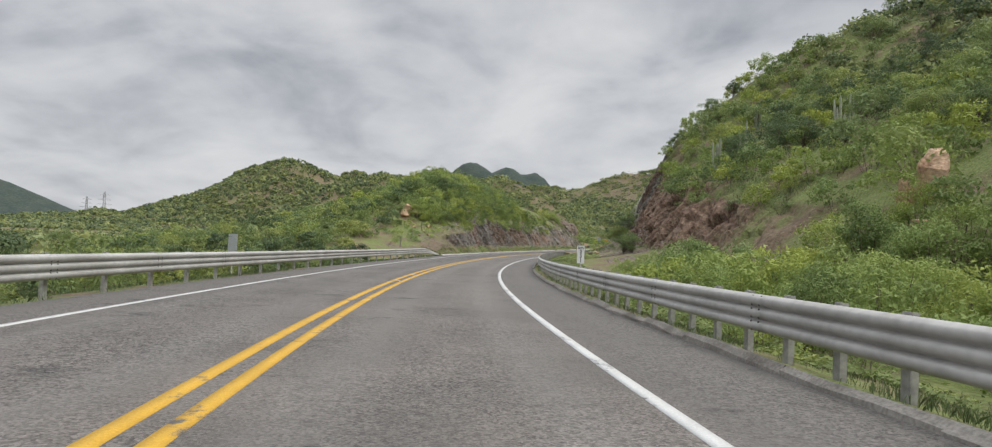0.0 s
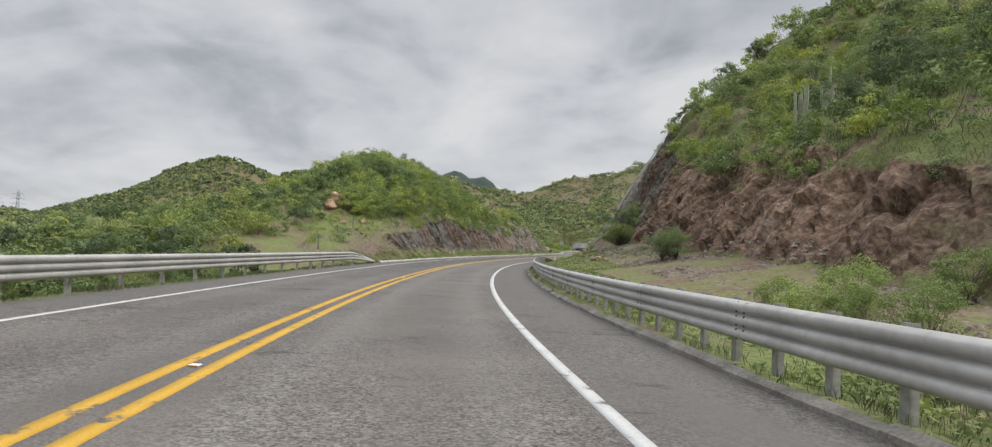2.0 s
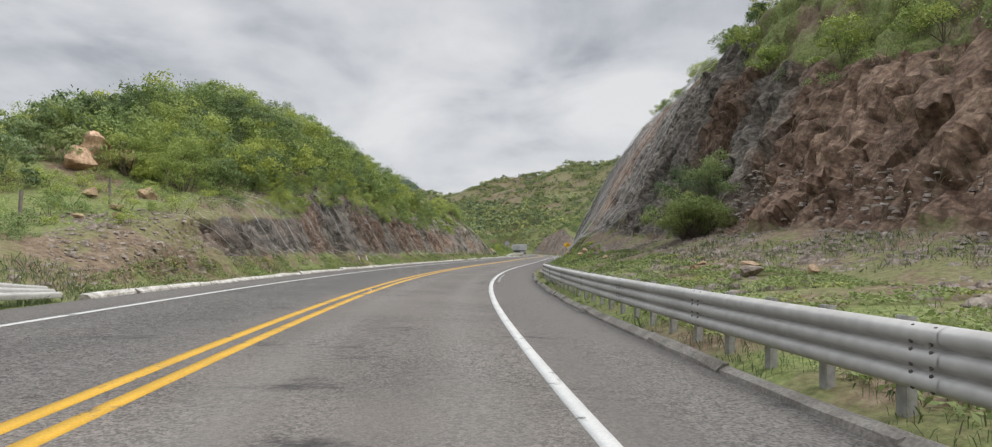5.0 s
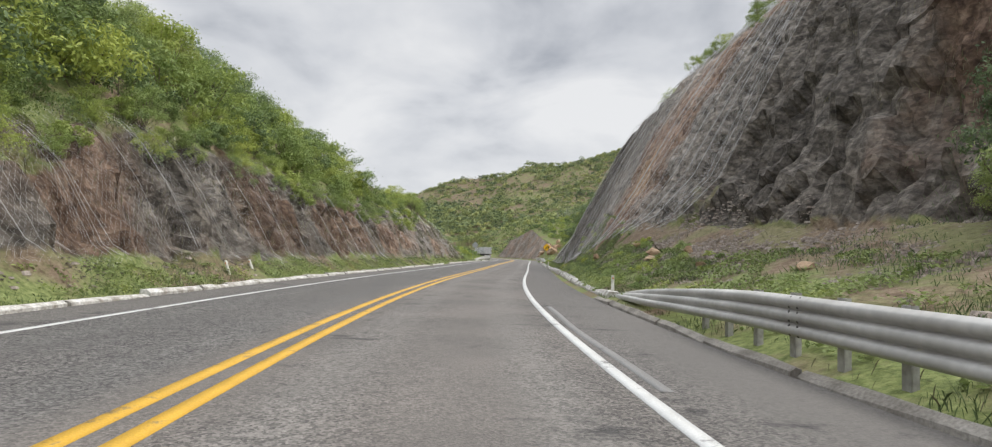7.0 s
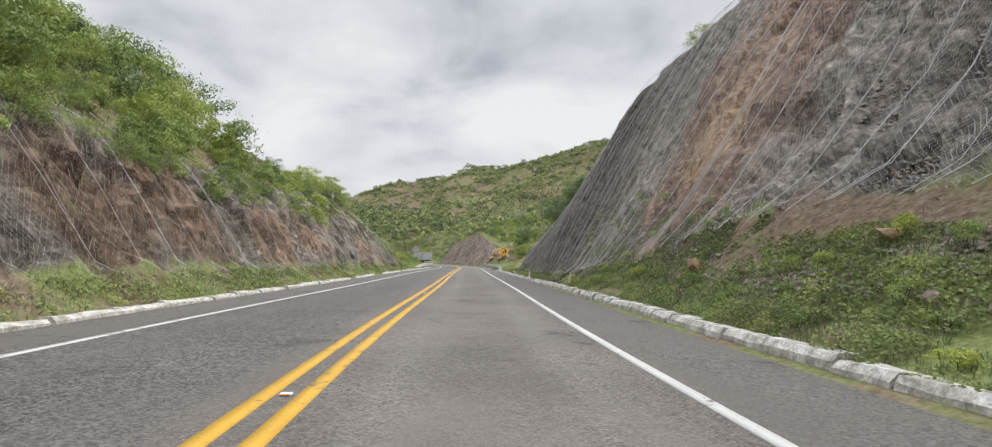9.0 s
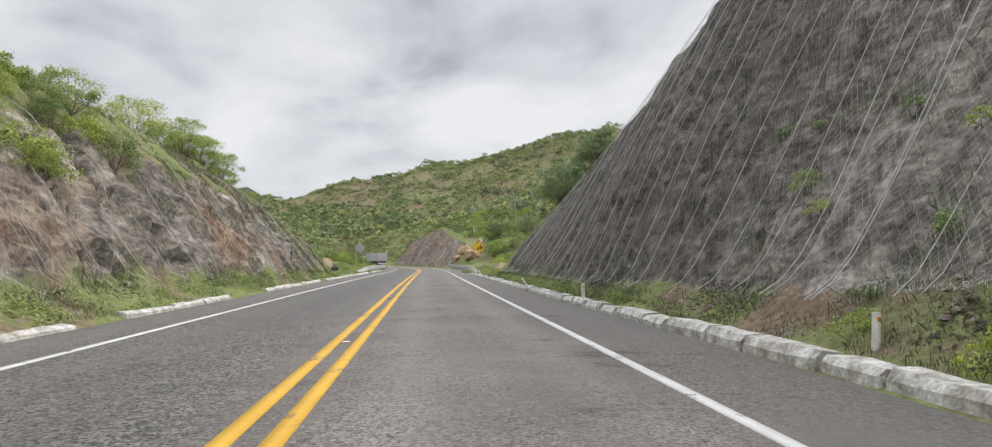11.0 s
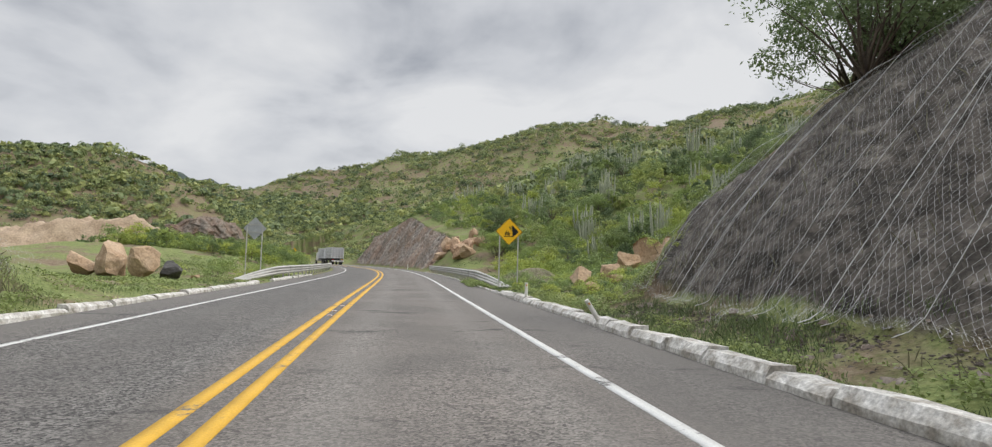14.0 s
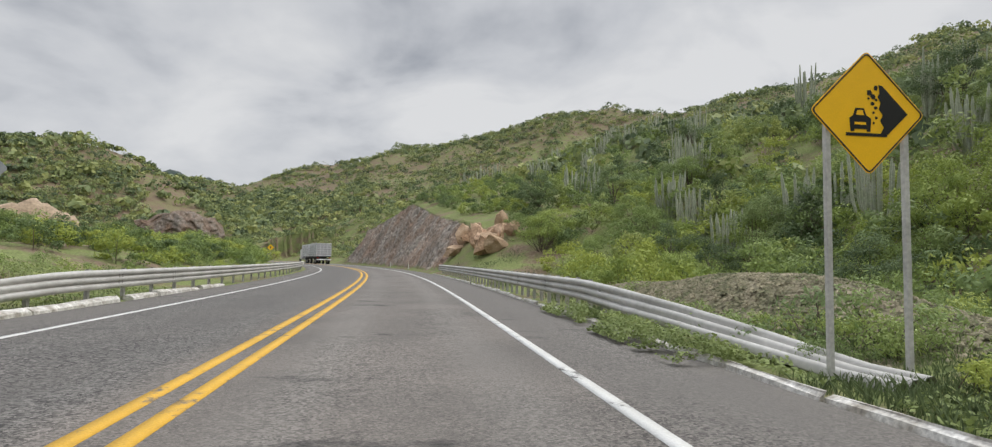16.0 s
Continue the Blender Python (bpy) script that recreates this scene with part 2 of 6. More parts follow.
def far_land(x, y):
    h = np.zeros(x.shape)
    for cx, cy, top, a, b, turn in HILLS:
        c, sn = math.cos(radians(turn)), math.sin(radians(turn))
        u, v = (x - cx) * c + (y - cy) * sn, -(x - cx) * sn + (y - cy) * c
        h = np.maximum(h, top * np.exp(-((u / a) ** 2 + (v / b) ** 2) * 0.9))
    for (ax, ay, az), (bx, by, bz) in zip(RIDGE, RIDGE[1:]):
        f = np.clip(((x - ax) * (bx - ax) + (y - ay) * (by - ay)) / ((bx - ax) ** 2 + (by - ay) ** 2), 0, 1)
        dist = np.hypot(x - ax - f * (bx - ax), y - ay - f * (by - ay))
        h = np.maximum(h, (az + f * (bz - az)) * np.clip(1 - dist / 265, 0, 1) ** 1.35)
    p = np.stack([x, y, np.zeros(x.shape)], -1)
    h = h * (1 + 0.10 * fbm(p / 55, 3, 5)) + 1.6 * fbm(p / 26, 3, 9) * np.clip(h / 12, 0.15, 1)
    return h - 2.5


def land(x, y):
    """Height of the ground anywhere."""
    s, d = road_coords(x, y)
    base = np.interp(s, ROAD_S, RZ)
    near_h = np.where(d > 0, beside(s, np.abs(d), 1), beside(s, np.abs(d), -1)) + base
    right = d > 0
    start = np.where(right, np.interp(s, [164, 176, 222, 232, 300, 312], [24, 14, 14, 24, 24, 16]), np.interp(s, [166, 180], [24, 18]))
    width = np.where(right, np.interp(s, [164, 176], [36, 25]), np.interp(s, [166, 180], [36, 22]))
    w = np.clip((np.abs(d) - start) / width, 0, 1)
    w = np.where((s < -25) | (s > 345), 1.0, w)
    w = np.maximum(w, np.clip((s - 312) / 33, 0, 1) * np.clip((np.abs(d) - 9) / 14, 0, 1))
    w = w * w * (3 - 2 * w)
    far_h = far_land(x, y)
    far_h = far_h + np.where(right, np.clip((178 - s) / 12, 0, 1) * np.maximum(near_h - far_h, 0), 0)
    return near_h * (1 - w) + far_h * w


# ---- materials ----
def material(name, color, rough=0.9, metal=0.0, spec=0.3, vary=0.25, scale=3.0, fine=40.0, bump=0.3, bump_scale=None, second=None, coat=0.0):
    """A surface with two scales of variation and a bump. second: another colour that the coarse noise mixes in."""
    m = bpy.data.materials.new(name)
    m.use_nodes = True
    nt = m.node_tree
    n, l = nt.nodes.new, nt.links.new
    b = nt.nodes["Principled BSDF"]
    b.inputs["Roughness"].default_value, b.inputs["Metallic"].default_value = rough, metal
    b.inputs["Specular IOR Level"].default_value = spec
    if coat:
        b.inputs["Coat Weight"].default_value = coat
    co = n("ShaderNodeTexCoord")
    big, small = n("ShaderNodeTexNoise"), n("ShaderNodeTexNoise")
    big.inputs["Scale"].default_value, big.inputs["Detail"].default_value = scale, 5
    small.inputs["Scale"].default_value, small.inputs["Detail"].default_value = fine, 3
    geo = n("ShaderNodeNewGeometry")
    l(geo.outputs["Position"], big.inputs["Vector"])
    l(geo.outputs["Position"], small.inputs["Vector"])
    mix = n("ShaderNodeMix")
    mix.data_type = "RGBA"
    c2 = second or tuple(min(1.0, c * (1 - vary)) for c in color)
    mix.inputs["A"].default_value, mix.inputs["B"].default_value = (*color, 1), (*c2, 1)
    con = n("ShaderNodeMapRange")
    con.inputs["From Min"].default_value, con.inputs["From Max"].default_value = 0.35, 0.65
    l(big.outputs["Fac"], con.inputs["Value"])
    l(con.outputs["Result"], mix.inputs["Factor"])
    hsv = n("ShaderNodeHueSaturation")
    val = n("ShaderNodeMapRange")
    val.inputs["From Min"].default_value, val.inputs["From Max"].default_value = 0.3, 0.7
    val.inputs["To Min"].default_value, val.inputs["To Max"].default_value = 1 - vary, 1 + vary
    l(small.outputs["Fac"], val.inputs["Value"])
    l(val.outputs["Result"], hsv.inputs["Value"])
    l(mix.outputs["Result"], hsv.inputs["Color"])
    l(hsv.outputs["Color"], b.inputs["Base Color"])
    if bump:
        bp = n("ShaderNodeBump")
        bp.inputs["Strength"].default_value, bp.inputs["Distance"].default_value = bump, 0.02
        l(small.outputs["Fac"], bp.inputs["Height"])
        l(bp.outputs["Normal"], b.inputs["Normal"])
    return m


def asphalt_material():
    """Worn asphalt: coarse stone grain, darker ravelled patches, paler smooth wheel tracks, thin cracks."""
    m = material("asphalt", (0.152, 0.136, 0.121), 0.82, spec=0.35, vary=0.25, scale=0.5, fine=55, bump=0.6, second=(0.110, 0.100, 0.090))
    nt = m.node_tree
    n, l = nt.nodes.new, nt.links.new
    b = nt.nodes["Principled BSDF"]
    geo = n("ShaderNodeNewGeometry")
    last = b.inputs["Base Color"].links[0].from_socket
    uv = n("ShaderNodeUVMap")
    sep = n("ShaderNodeSeparateXYZ")
    l(uv.outputs["UV"], sep.inputs[0])
    # wheel tracks: bright, smooth bands at fixed offsets from the centre
    wave = n("ShaderNodeMath")
    wave.operation = "PINGPONG"
    wave.inputs[1].default_value = 0.9
    l(sep.outputs["X"], wave.inputs[0])
    track = n("ShaderNodeMapRange")
    track.interpolation_type = "SMOOTHSTEP"
    track.inputs["From Min"].default_value, track.inputs["From Max"].default_value = 0.35, 0.9
    l(wave.outputs[0], track.inputs["Value"])
    streak, mp = n("ShaderNodeTexNoise"), n("ShaderNodeMapping")
    mp.inputs["Scale"].default_value = (1.6, 0.07, 1)
    l(uv.outputs["UV"], mp.inputs["Vector"])
    l(mp.outputs["Vector"], streak.inputs["Vector"])
    streak.inputs["Scale"].default_value, streak.inputs["Detail"].default_value = 1.0, 6
    k = n("ShaderNodeMath")
    k.operation = "MULTIPLY"
    l(streak.outputs["Fac"], k.inputs[0])
    l(track.outputs["Result"], k.inputs[1])
    pale = n("ShaderNodeMix")
    pale.data_type = "RGBA"
    pale.inputs["B"].default_value = (0.178, 0.166, 0.150, 1)
    l(last, pale.inputs["A"])
    l(k.outputs[0], pale.inputs["Factor"])
    # smooth, paler shoulders outside the edge lines
    away, sh = n("ShaderNodeMath"), n("ShaderNodeMapRange")
    away.operation = "ABSOLUTE"
    l(sep.outputs["X"], away.inputs[0])
    sh.inputs["From Min"].default_value, sh.inputs["From Max"].default_value = 3.45, 3.75
    l(away.outputs[0], sh.inputs["Value"])
    shm = n("ShaderNodeMix")
    shm.data_type = "RGBA"
    shm.inputs["B"].default_value = (0.118, 0.109, 0.099, 1)
    shf = n("ShaderNodeMath")
    shf.operation, shf.inputs[1].default_value = "MULTIPLY", 0.8
    l(sh.outputs["Result"], shf.inputs[0])
    l(shf.outputs[0], shm.inputs["Factor"])
    l(pale.outputs["Result"], shm.inputs["A"])
    # cracks and ravelled spots
    crack, cr, mp2 = n("ShaderNodeTexNoise"), n("ShaderNodeMapRange"), n("ShaderNodeMapping")
    mp2.inputs["Scale"].default_value = (0.5, 0.8, 1.0)
    l(uv.outputs["UV"], mp2.inputs["Vector"])
    l(mp2.outputs["Vector"], crack.inputs["Vector"])
    crack.inputs["Scale"].default_value, crack.inputs["Detail"].default_value, crack.inputs["Roughness"].default_value = 0.9, 10, 0.74
    cr.inputs["From Min"].default_value, cr.inputs["From Max"].default_value = 0.58, 0.66
    l(crack.outputs["Fac"], cr.inputs["Value"])
    dark = n("ShaderNodeMix")
    dark.data_type = "RGBA"
    dark.inputs["B"].default_value = (0.030, 0.029, 0.028, 1)
    half = n("ShaderNodeMath")
    half.operation, half.inputs[1].default_value = "MULTIPLY", 0.85
    l(cr.outputs["Result"], half.inputs[0])
    l(half.outputs[0], dark.inputs["Factor"])
    l(shm.outputs["Result"], dark.inputs["A"])
    # the opposite lane is darker and bare of binder past the first bend
    lane, along, worn = n("ShaderNodeMapRange"), n("ShaderNodeMapRange"), n("ShaderNodeMath")
    lane.inputs["From Min"].default_value, lane.inputs["From Max"].default_value = -0.35, -0.7
    along.inputs["From Min"].default_value, along.inputs["From Max"].default_value = 48.0, 70.0
    along.inputs["To Min"].default_value = 0.25
    l(sep.outputs["X"], lane.inputs["Value"])
    l(sep.outputs["Y"], along.inputs["Value"])
    outer = n("ShaderNodeMapRange")
    outer.inputs["From Min"].default_value, outer.inputs["From Max"].default_value = -3.9, -3.3
    l(sep.outputs["X"], outer.inputs["Value"])
    worn.operation = "MULTIPLY"
    l(lane.outputs["Result"], worn.inputs[0])
    l(along.outputs["Result"], worn.inputs[1])
    worn2 = n("ShaderNodeMath")
    worn2.operation = "MULTIPLY"
    l(worn.outputs[0], worn2.inputs[0])
    l(outer.outputs["Result"], worn2.inputs[1])
    bare = n("ShaderNodeMix")
    bare.data_type = "RGBA"
    bare.inputs["B"].default_value = (0.078, 0.075, 0.071, 1)
    bf = n("ShaderNodeMath")
    bf.operation, bf.inputs[1].default_value = "MULTIPLY", 0.62
    l(worn2.outputs[0], bf.inputs[0])
    l(bf.outputs[0], bare.inputs["Factor"])
    l(dark.outputs["Result"], bare.inputs["A"])
    # stone grains, bare and coarse in ravelled stretches, hidden in smooth ones
    grain, coarse = n("ShaderNodeTexVoronoi"), n("ShaderNodeTexNoise")
    grain.inputs["Scale"].default_value = 46
    l(geo.outputs["Position"], grain.inputs["Vector"])
    coarse.inputs["Scale"].default_value, coarse.inputs["Detail"].default_value, coarse.inputs["Roughness"].default_value = 9.0, 6, 0.7
    l(geo.outputs["Position"], coarse.inputs["Vector"])
    rav, amp, mp3 = n("ShaderNodeTexNoise"), n("ShaderNodeMapRange"), n("ShaderNodeMapping")
    mp3.inputs["Scale"].default_value = (0.9, 0.22, 1.0)
    l(uv.outputs["UV"], mp3.inputs["Vector"])
    l(mp3.outputs["Vector"], rav.inputs["Vector"])
    rav.inputs["Scale"].default_value, rav.inputs["Detail"].default_value = 0.8, 5
    amp.inputs["From Min"].default_value, amp.inputs["From Max"].default_value = 0.36, 0.60
    amp.inputs["To Min"].default_value, amp.inputs["To Max"].default_value = 0.20, 1.15
    l(rav.outputs["Fac"], amp.inputs["Value"])
    rough_amp = n("ShaderNodeMath")
    rough_amp.operation, rough_amp.inputs[1].default_value = "MULTIPLY_ADD", 0.9
    l(worn2.outputs[0], rough_amp.inputs[0])
    l(amp.outputs["Result"], rough_amp.inputs[2])
    sp = n("ShaderNodeSeparateColor")
    l(grain.outputs["Color"], sp.inputs[0])
    both = n("ShaderNodeMath")
    both.operation = "ADD"
    l(sp.outputs[0], both.inputs[0])
    l(coarse.outputs["Fac"], both.inputs[1])
    cent, sc, one = n("ShaderNodeMath"), n("ShaderNodeMath"), n("ShaderNodeMath")
    cent.operation, cent.inputs[1].default_value = "SUBTRACT", 1.0
    sc.operation = "MULTIPLY"
    one.operation, one.inputs[1].default_value, one.use_clamp = "ADD", 1.0, False
    l(both.outputs[0], cent.inputs[0])
    l(cent.outputs[0], sc.inputs[0])
    l(rough_amp.outputs[0], sc.inputs[1])
    l(sc.outputs[0], one.inputs[0])
    floor_v = n("ShaderNodeMath")
    floor_v.operation, floor_v.inputs[1].default_value = "MAXIMUM", 0.25
    l(one.outputs[0], floor_v.inputs[0])
    hs = n("ShaderNodeHueSaturation")
    l(floor_v.outputs[0], hs.inputs["Value"])
    l(bare.outputs["Result"], hs.inputs["Color"])
    l(hs.outputs["Color"], b.inputs["Base Color"])
    return m


def paint_material(name, color):
    """Road paint, thinned and cracked so that asphalt shows through."""
    m = material(name, color, 0.6, vary=0.12, scale=2.0, fine=60, bump=0.3)
    nt = m.node_tree
    n, l = nt.nodes.new, nt.links.new
    b = nt.nodes["Principled BSDF"]
    last = b.inputs["Base Color"].links[0].from_socket
    geo, wear, mr, mix = n("ShaderNodeNewGeometry"), n("ShaderNodeTexNoise"), n("ShaderNodeMapRange"), n("ShaderNodeMix")
    wear.inputs["Scale"].default_value, wear.inputs["Detail"].default_value, wear.inputs["Roughness"].default_value = 2.2, 9, 0.75
    l(geo.outputs["Position"], wear.inputs["Vector"])
    mr.inputs["From Min"].default_value, mr.inputs["From Max"].default_value = 0.57, 0.64
    l(wear.outputs["Fac"], mr.inputs["Value"])
    mix.data_type = "RGBA"
    mix.inputs["B"].default_value = (0.11, 0.105, 0.10, 1)
    l(last, mix.inputs["A"])
    l(mr.outputs["Result"], mix.inputs["Factor"])
    l(mix.outputs["Result"], b.inputs["Base Color"])
    return m


def land_material():
    """Grass, dry earth and bare rock, by steepness and by the share of rock kept on the mesh."""
    m = bpy.data.materials.new("hillside_ground")
    m.use_nodes = True
    nt = m.node_tree
    n, l = nt.nodes.new, nt.links.new
    b = nt.nodes["Principled BSDF"]
    b.inputs["Roughness"].default_value, b.inputs["Specular IOR Level"].default_value = 0.95, 0.15
    geo = n("ShaderNodeNewGeometry")

    def tex(scale, detail=6, rough=0.6, stretch=None, kind="ShaderNodeTexNoise"):
        t = n(kind)
        t.inputs["Scale"].default_value = scale
        if kind == "ShaderNodeTexNoise":
            t.inputs["Detail"].default_value, t.inputs["Roughness"].default_value = detail, rough
        if stretch:
            mp = n("ShaderNodeMapping")
            mp.inputs["Scale"].default_value = stretch
            l(geo.outputs["Position"], mp.inputs["Vector"])
            l(mp.outputs["Vector"], t.inputs["Vector"])
        else:
            l(geo.outputs["Position"], t.inputs["Vector"])
        return t

    def ramp(src, *stops):
        r = n("ShaderNodeValToRGB")
        e = r.color_ramp.elements
        e[0].position, e[0].color = stops[0][0], (*stops[0][1], 1)
        e[1].position, e[1].color = stops[-1][0], (*stops[-1][1], 1)
        for p, c in stops[1:-1]:
            e.new(p).color = (*c, 1)
        l(src, r.inputs["Fac"])
        return r.outputs["Color"]

    def blend(f, a, c):
        x = n("ShaderNodeMix")
        x.data_type = "RGBA"
        l(f, x.inputs["Factor"])
        l(a, x.inputs["A"])
        l(c, x.inputs["B"])
        return x.outputs["Result"]

    tone = n("ShaderNodeAttribute")
    tone.attribute_name = "tone"
    ts = n("ShaderNodeSeparateColor")
    l(tone.outputs["Color"], ts.inputs[0])
    grass = ramp(tex(9.0, 8, 0.7).outputs["Fac"], (0.30, (0.055, 0.07, 0.024)), (0.5, (0.155, 0.185, 0.066)), (0.72, (0.27, 0.285, 0.12)))
    earth = ramp(tex(5.0, 9, 0.75).outputs["Fac"], (0.3, (0.06, 0.042, 0.028)), (0.5, (0.17, 0.125, 0.085)), (0.72, (0.32, 0.26, 0.19)))
    patch = n("ShaderNodeMapRange")
    patch.inputs["From Min"].default_value, patch.inputs["From Max"].default_value = 0.47, 0.60
    l(tex(0.35, 7, 0.65).outputs["Fac"], patch.inputs["Value"])
    bare = n("ShaderNodeMath")
    bare.operation, bare.use_clamp = "ADD", True
    l(patch.outputs["Result"], bare.inputs[0])
    l(ts.outputs[2], bare.inputs[1])
    soft = blend(bare.outputs[0], grass, earth)
    grey = ramp(tex(2.0, 9, 0.64, (1, 1, 1.5)).outputs["Fac"], (0.30, (0.059, 0.053, 0.046)), (0.46, (0.153, 0.135, 0.115)), (0.60, (0.275, 0.243, 0.207)), (0.76, (0.455, 0.405, 0.345)))
    red = ramp(tex(2.2, 9, 0.66).outputs["Fac"], (0.30, (0.05, 0.034, 0.025)), (0.48, (0.16, 0.106, 0.076)), (0.64, (0.28, 0.20, 0.145)), (0.78, (0.43, 0.335, 0.245)))
    rmix = n("ShaderNodeMapRange")
    rmix.inputs["From Min"].default_value, rmix.inputs["From Max"].default_value = -0.12, 0.12
    radd = n("ShaderNodeMath")
    radd.operation = "SUBTRACT"
    l(ts.outputs[1], radd.inputs[0])
    l(tex(0.28, 6, 0.65).outputs["Fac"], radd.inputs[1])
    l(radd.outputs[0], rmix.inputs["Value"])
    rock = blend(rmix.outputs["Result"], grey, red)
    # fresh tan breaks in the rock
    tan = ramp(tex(2.6, 10, 0.72).outputs["Fac"], (0.30, (0.10, 0.062, 0.04)), (0.48, (0.30, 0.20, 0.125)), (0.64, (0.46, 0.33, 0.22)), (0.78, (0.60, 0.48, 0.36)))
    fresh = n("ShaderNodeMapRange")
    fresh.inputs["From Min"].default_value, fresh.inputs["From Max"].default_value = 0.45, 0.75
    l(radd.outputs[0], fresh.inputs["Value"])
    rock = blend(fresh.outputs["Result"], rock, tan)
    # cracks
    vor = tex(1.7, stretch=(1, 1, 0.6), kind="ShaderNodeTexVoronoi")
    vor.feature = "DISTANCE_TO_EDGE"
    ck = n("ShaderNodeMapRange")
    ck.inputs["From Min"].default_value, ck.inputs["From Max"].default_value = 0.0, 0.06
    ck.inputs["To Min"].default_value, ck.inputs["To Max"].default_value = 0.75, 1.0
    l(vor.outputs["Distance"], ck.inputs["Value"])
    hs = n("ShaderNodeHueSaturation")
    stones = tex(6.5, kind="ShaderNodeTexVoronoi", stretch=(1, 1, 1.5))
    chip = n("ShaderNodeSeparateColor")
    l(stones.outputs["Color"], chip.inputs[0])
    cv = n("ShaderNodeMapRange")
    cv.inputs["To Min"].default_value, cv.inputs["To Max"].default_value = 0.72, 1.34
    l(chip.outputs[0], cv.inputs["Value"])
    ckm = n("ShaderNodeMath")
    ckm.operation = "MULTIPLY"
    l(ck.outputs["Result"], ckm.inputs[0])
    l(cv.outputs["Result"], ckm.inputs[1])
    shade = n("ShaderNodeMath")
    shade.operation = "MULTIPLY"
    l(ckm.outputs[0], shade.inputs[0])
    l(tone.outputs["Alpha"], shade.inputs[1])
    l(shade.outputs[0], hs.inputs["Value"])
    l(rock, hs.inputs["Color"])
    # share of rock: from the mesh, broken up by noise
    add = n("ShaderNodeMath")
    add.operation = "MULTIPLY_ADD"
    add.inputs[1].default_value = 0.9
    l(tex(0.9, 7, 0.7).outputs["Fac"], add.inputs[0])
    l(ts.outputs[0], add.inputs[2])
    share = n("ShaderNodeMapRange")
    share.inputs["From Min"].default_value, share.inputs["From Max"].default_value = 0.86, 1.02
    l(add.outputs[0], share.inputs["Value"])
    l(blend(share.outputs["Result"], soft, hs.outputs["Color"]), b.inputs["Base Color"])
    bp = n("ShaderNodeBump")
    bp.inputs["Strength"].default_value, bp.inputs["Distance"].default_value = 0.8, 0.07
    l(tex(4.0, 6, 0.6).outputs["Fac"], bp.inputs["Height"])
    l(bp.outputs["Normal"], b.inputs["Normal"])
    return m


ASPHALT = asphalt_material()
YELLOW_PAINT = paint_material("yellow_road_paint", (0.58, 0.335, 0.035))
WHITE_PAINT = paint_material("white_road_paint", (0.56, 0.56, 0.54))
LAND = land_material()
KERB_PAINT = material("whitewashed_concrete", (0.60, 0.585, 0.55), 0.9, vary=0.3, scale=4.5, fine=24, bump=0.5, second=(0.29, 0.265, 0.225))
BARE_KERB = material("weathered_concrete", (0.27, 0.25, 0.22), 0.95, vary=0.25, scale=2.0, fine=30, bump=0.5, second=(0.15, 0.135, 0.115))
ZINC = material("galvanised_steel", (0.47, 0.46, 0.435), 0.6, 0.15, vary=0.10, scale=0.9, fine=9, bump=0.04, second=(0.37, 0.36, 0.335))
BOLT_STEEL = material("rusty_bolt_steel", (0.11, 0.10, 0.09), 0.7, 0.3, vary=0.3, fine=60, bump=0.1)
ZINC_DARK = material("weathered_steel_post", (0.40, 0.39, 0.365), 0.65, 0.2, vary=0.2, scale=2, fine=14, bump=0.1)


# ---- building helpers ----
def mesh_object(name, verts, faces, mat, parent=None, smooth=False, uv=None):
    """A mesh from arrays of places and of faces that all have the same number of corners."""
    v, f = np.asarray(verts, np.float32).reshape(-1, 3), np.asarray(faces, np.int32)
    me = bpy.data.meshes.new(name)
    me.vertices.add(len(v))
    me.vertices.foreach_set("co", v.ravel())
    me.loops.add(f.size)
    me.loops.foreach_set("vertex_index", f.ravel())
    me.polygons.add(len(f))
    me.polygons.foreach_set("loop_start", np.arange(0, f.size, f.shape[1], dtype=np.int32))
    me.materials.append(mat)
    if smooth:
        me.polygons.foreach_set("use_smooth", np.ones(len(f), bool))
    if uv is not None:
        layer = me.uv_layers.new(name="UVMap")
        layer.data.foreach_set("uv", np.asarray(uv, np.float32)[f.ravel()].ravel())
    me.update(calc_edges=True)
    me.validate()
    ob = new(name, me)
    if parent:
        ob.parent = parent
    return ob


def part(name, bm, mat, parent, label="", smooth=False):
    """Links a bmesh as one mesh object under a thing or a part."""
    me = bpy.data.meshes.new(name)
    bm.to_mesh(me)
    bm.free()
    me.materials.append(mat)
    if smooth:
        me.polygons.foreach_set("use_smooth", [True] * len(me.polygons))
    ob = new(name, me)
    ob.parent = parent
    return tagged(ob, label) if label else ob


def grid_faces(rows, cols):
    i = np.arange(rows * cols).reshape(rows, cols)
    return np.stack([i[:-1, :-1], i[:-1, 1:], i[1:, 1:], i[1:, :-1]], -1).reshape(-1, 4)


def strip(name, s, offsets, heights, mat, parent=None, smooth=False):
    """A band along the road with one cross-section: offsets and heights, over the distances s."""
    v = np.stack([at(s, np.full(len(s), o), h) for o, h in zip(offsets, heights)], 1)
    uv = np.stack([np.broadcast_to(np.asarray(offsets, float), v.shape[:2]), np.broadcast_to(s[:, None], v.shape[:2])], -1)
    return mesh_object(name, v.reshape(-1, 3), grid_faces(len(s), len(offsets)), mat, parent, smooth, uv.reshape(-1, 2))


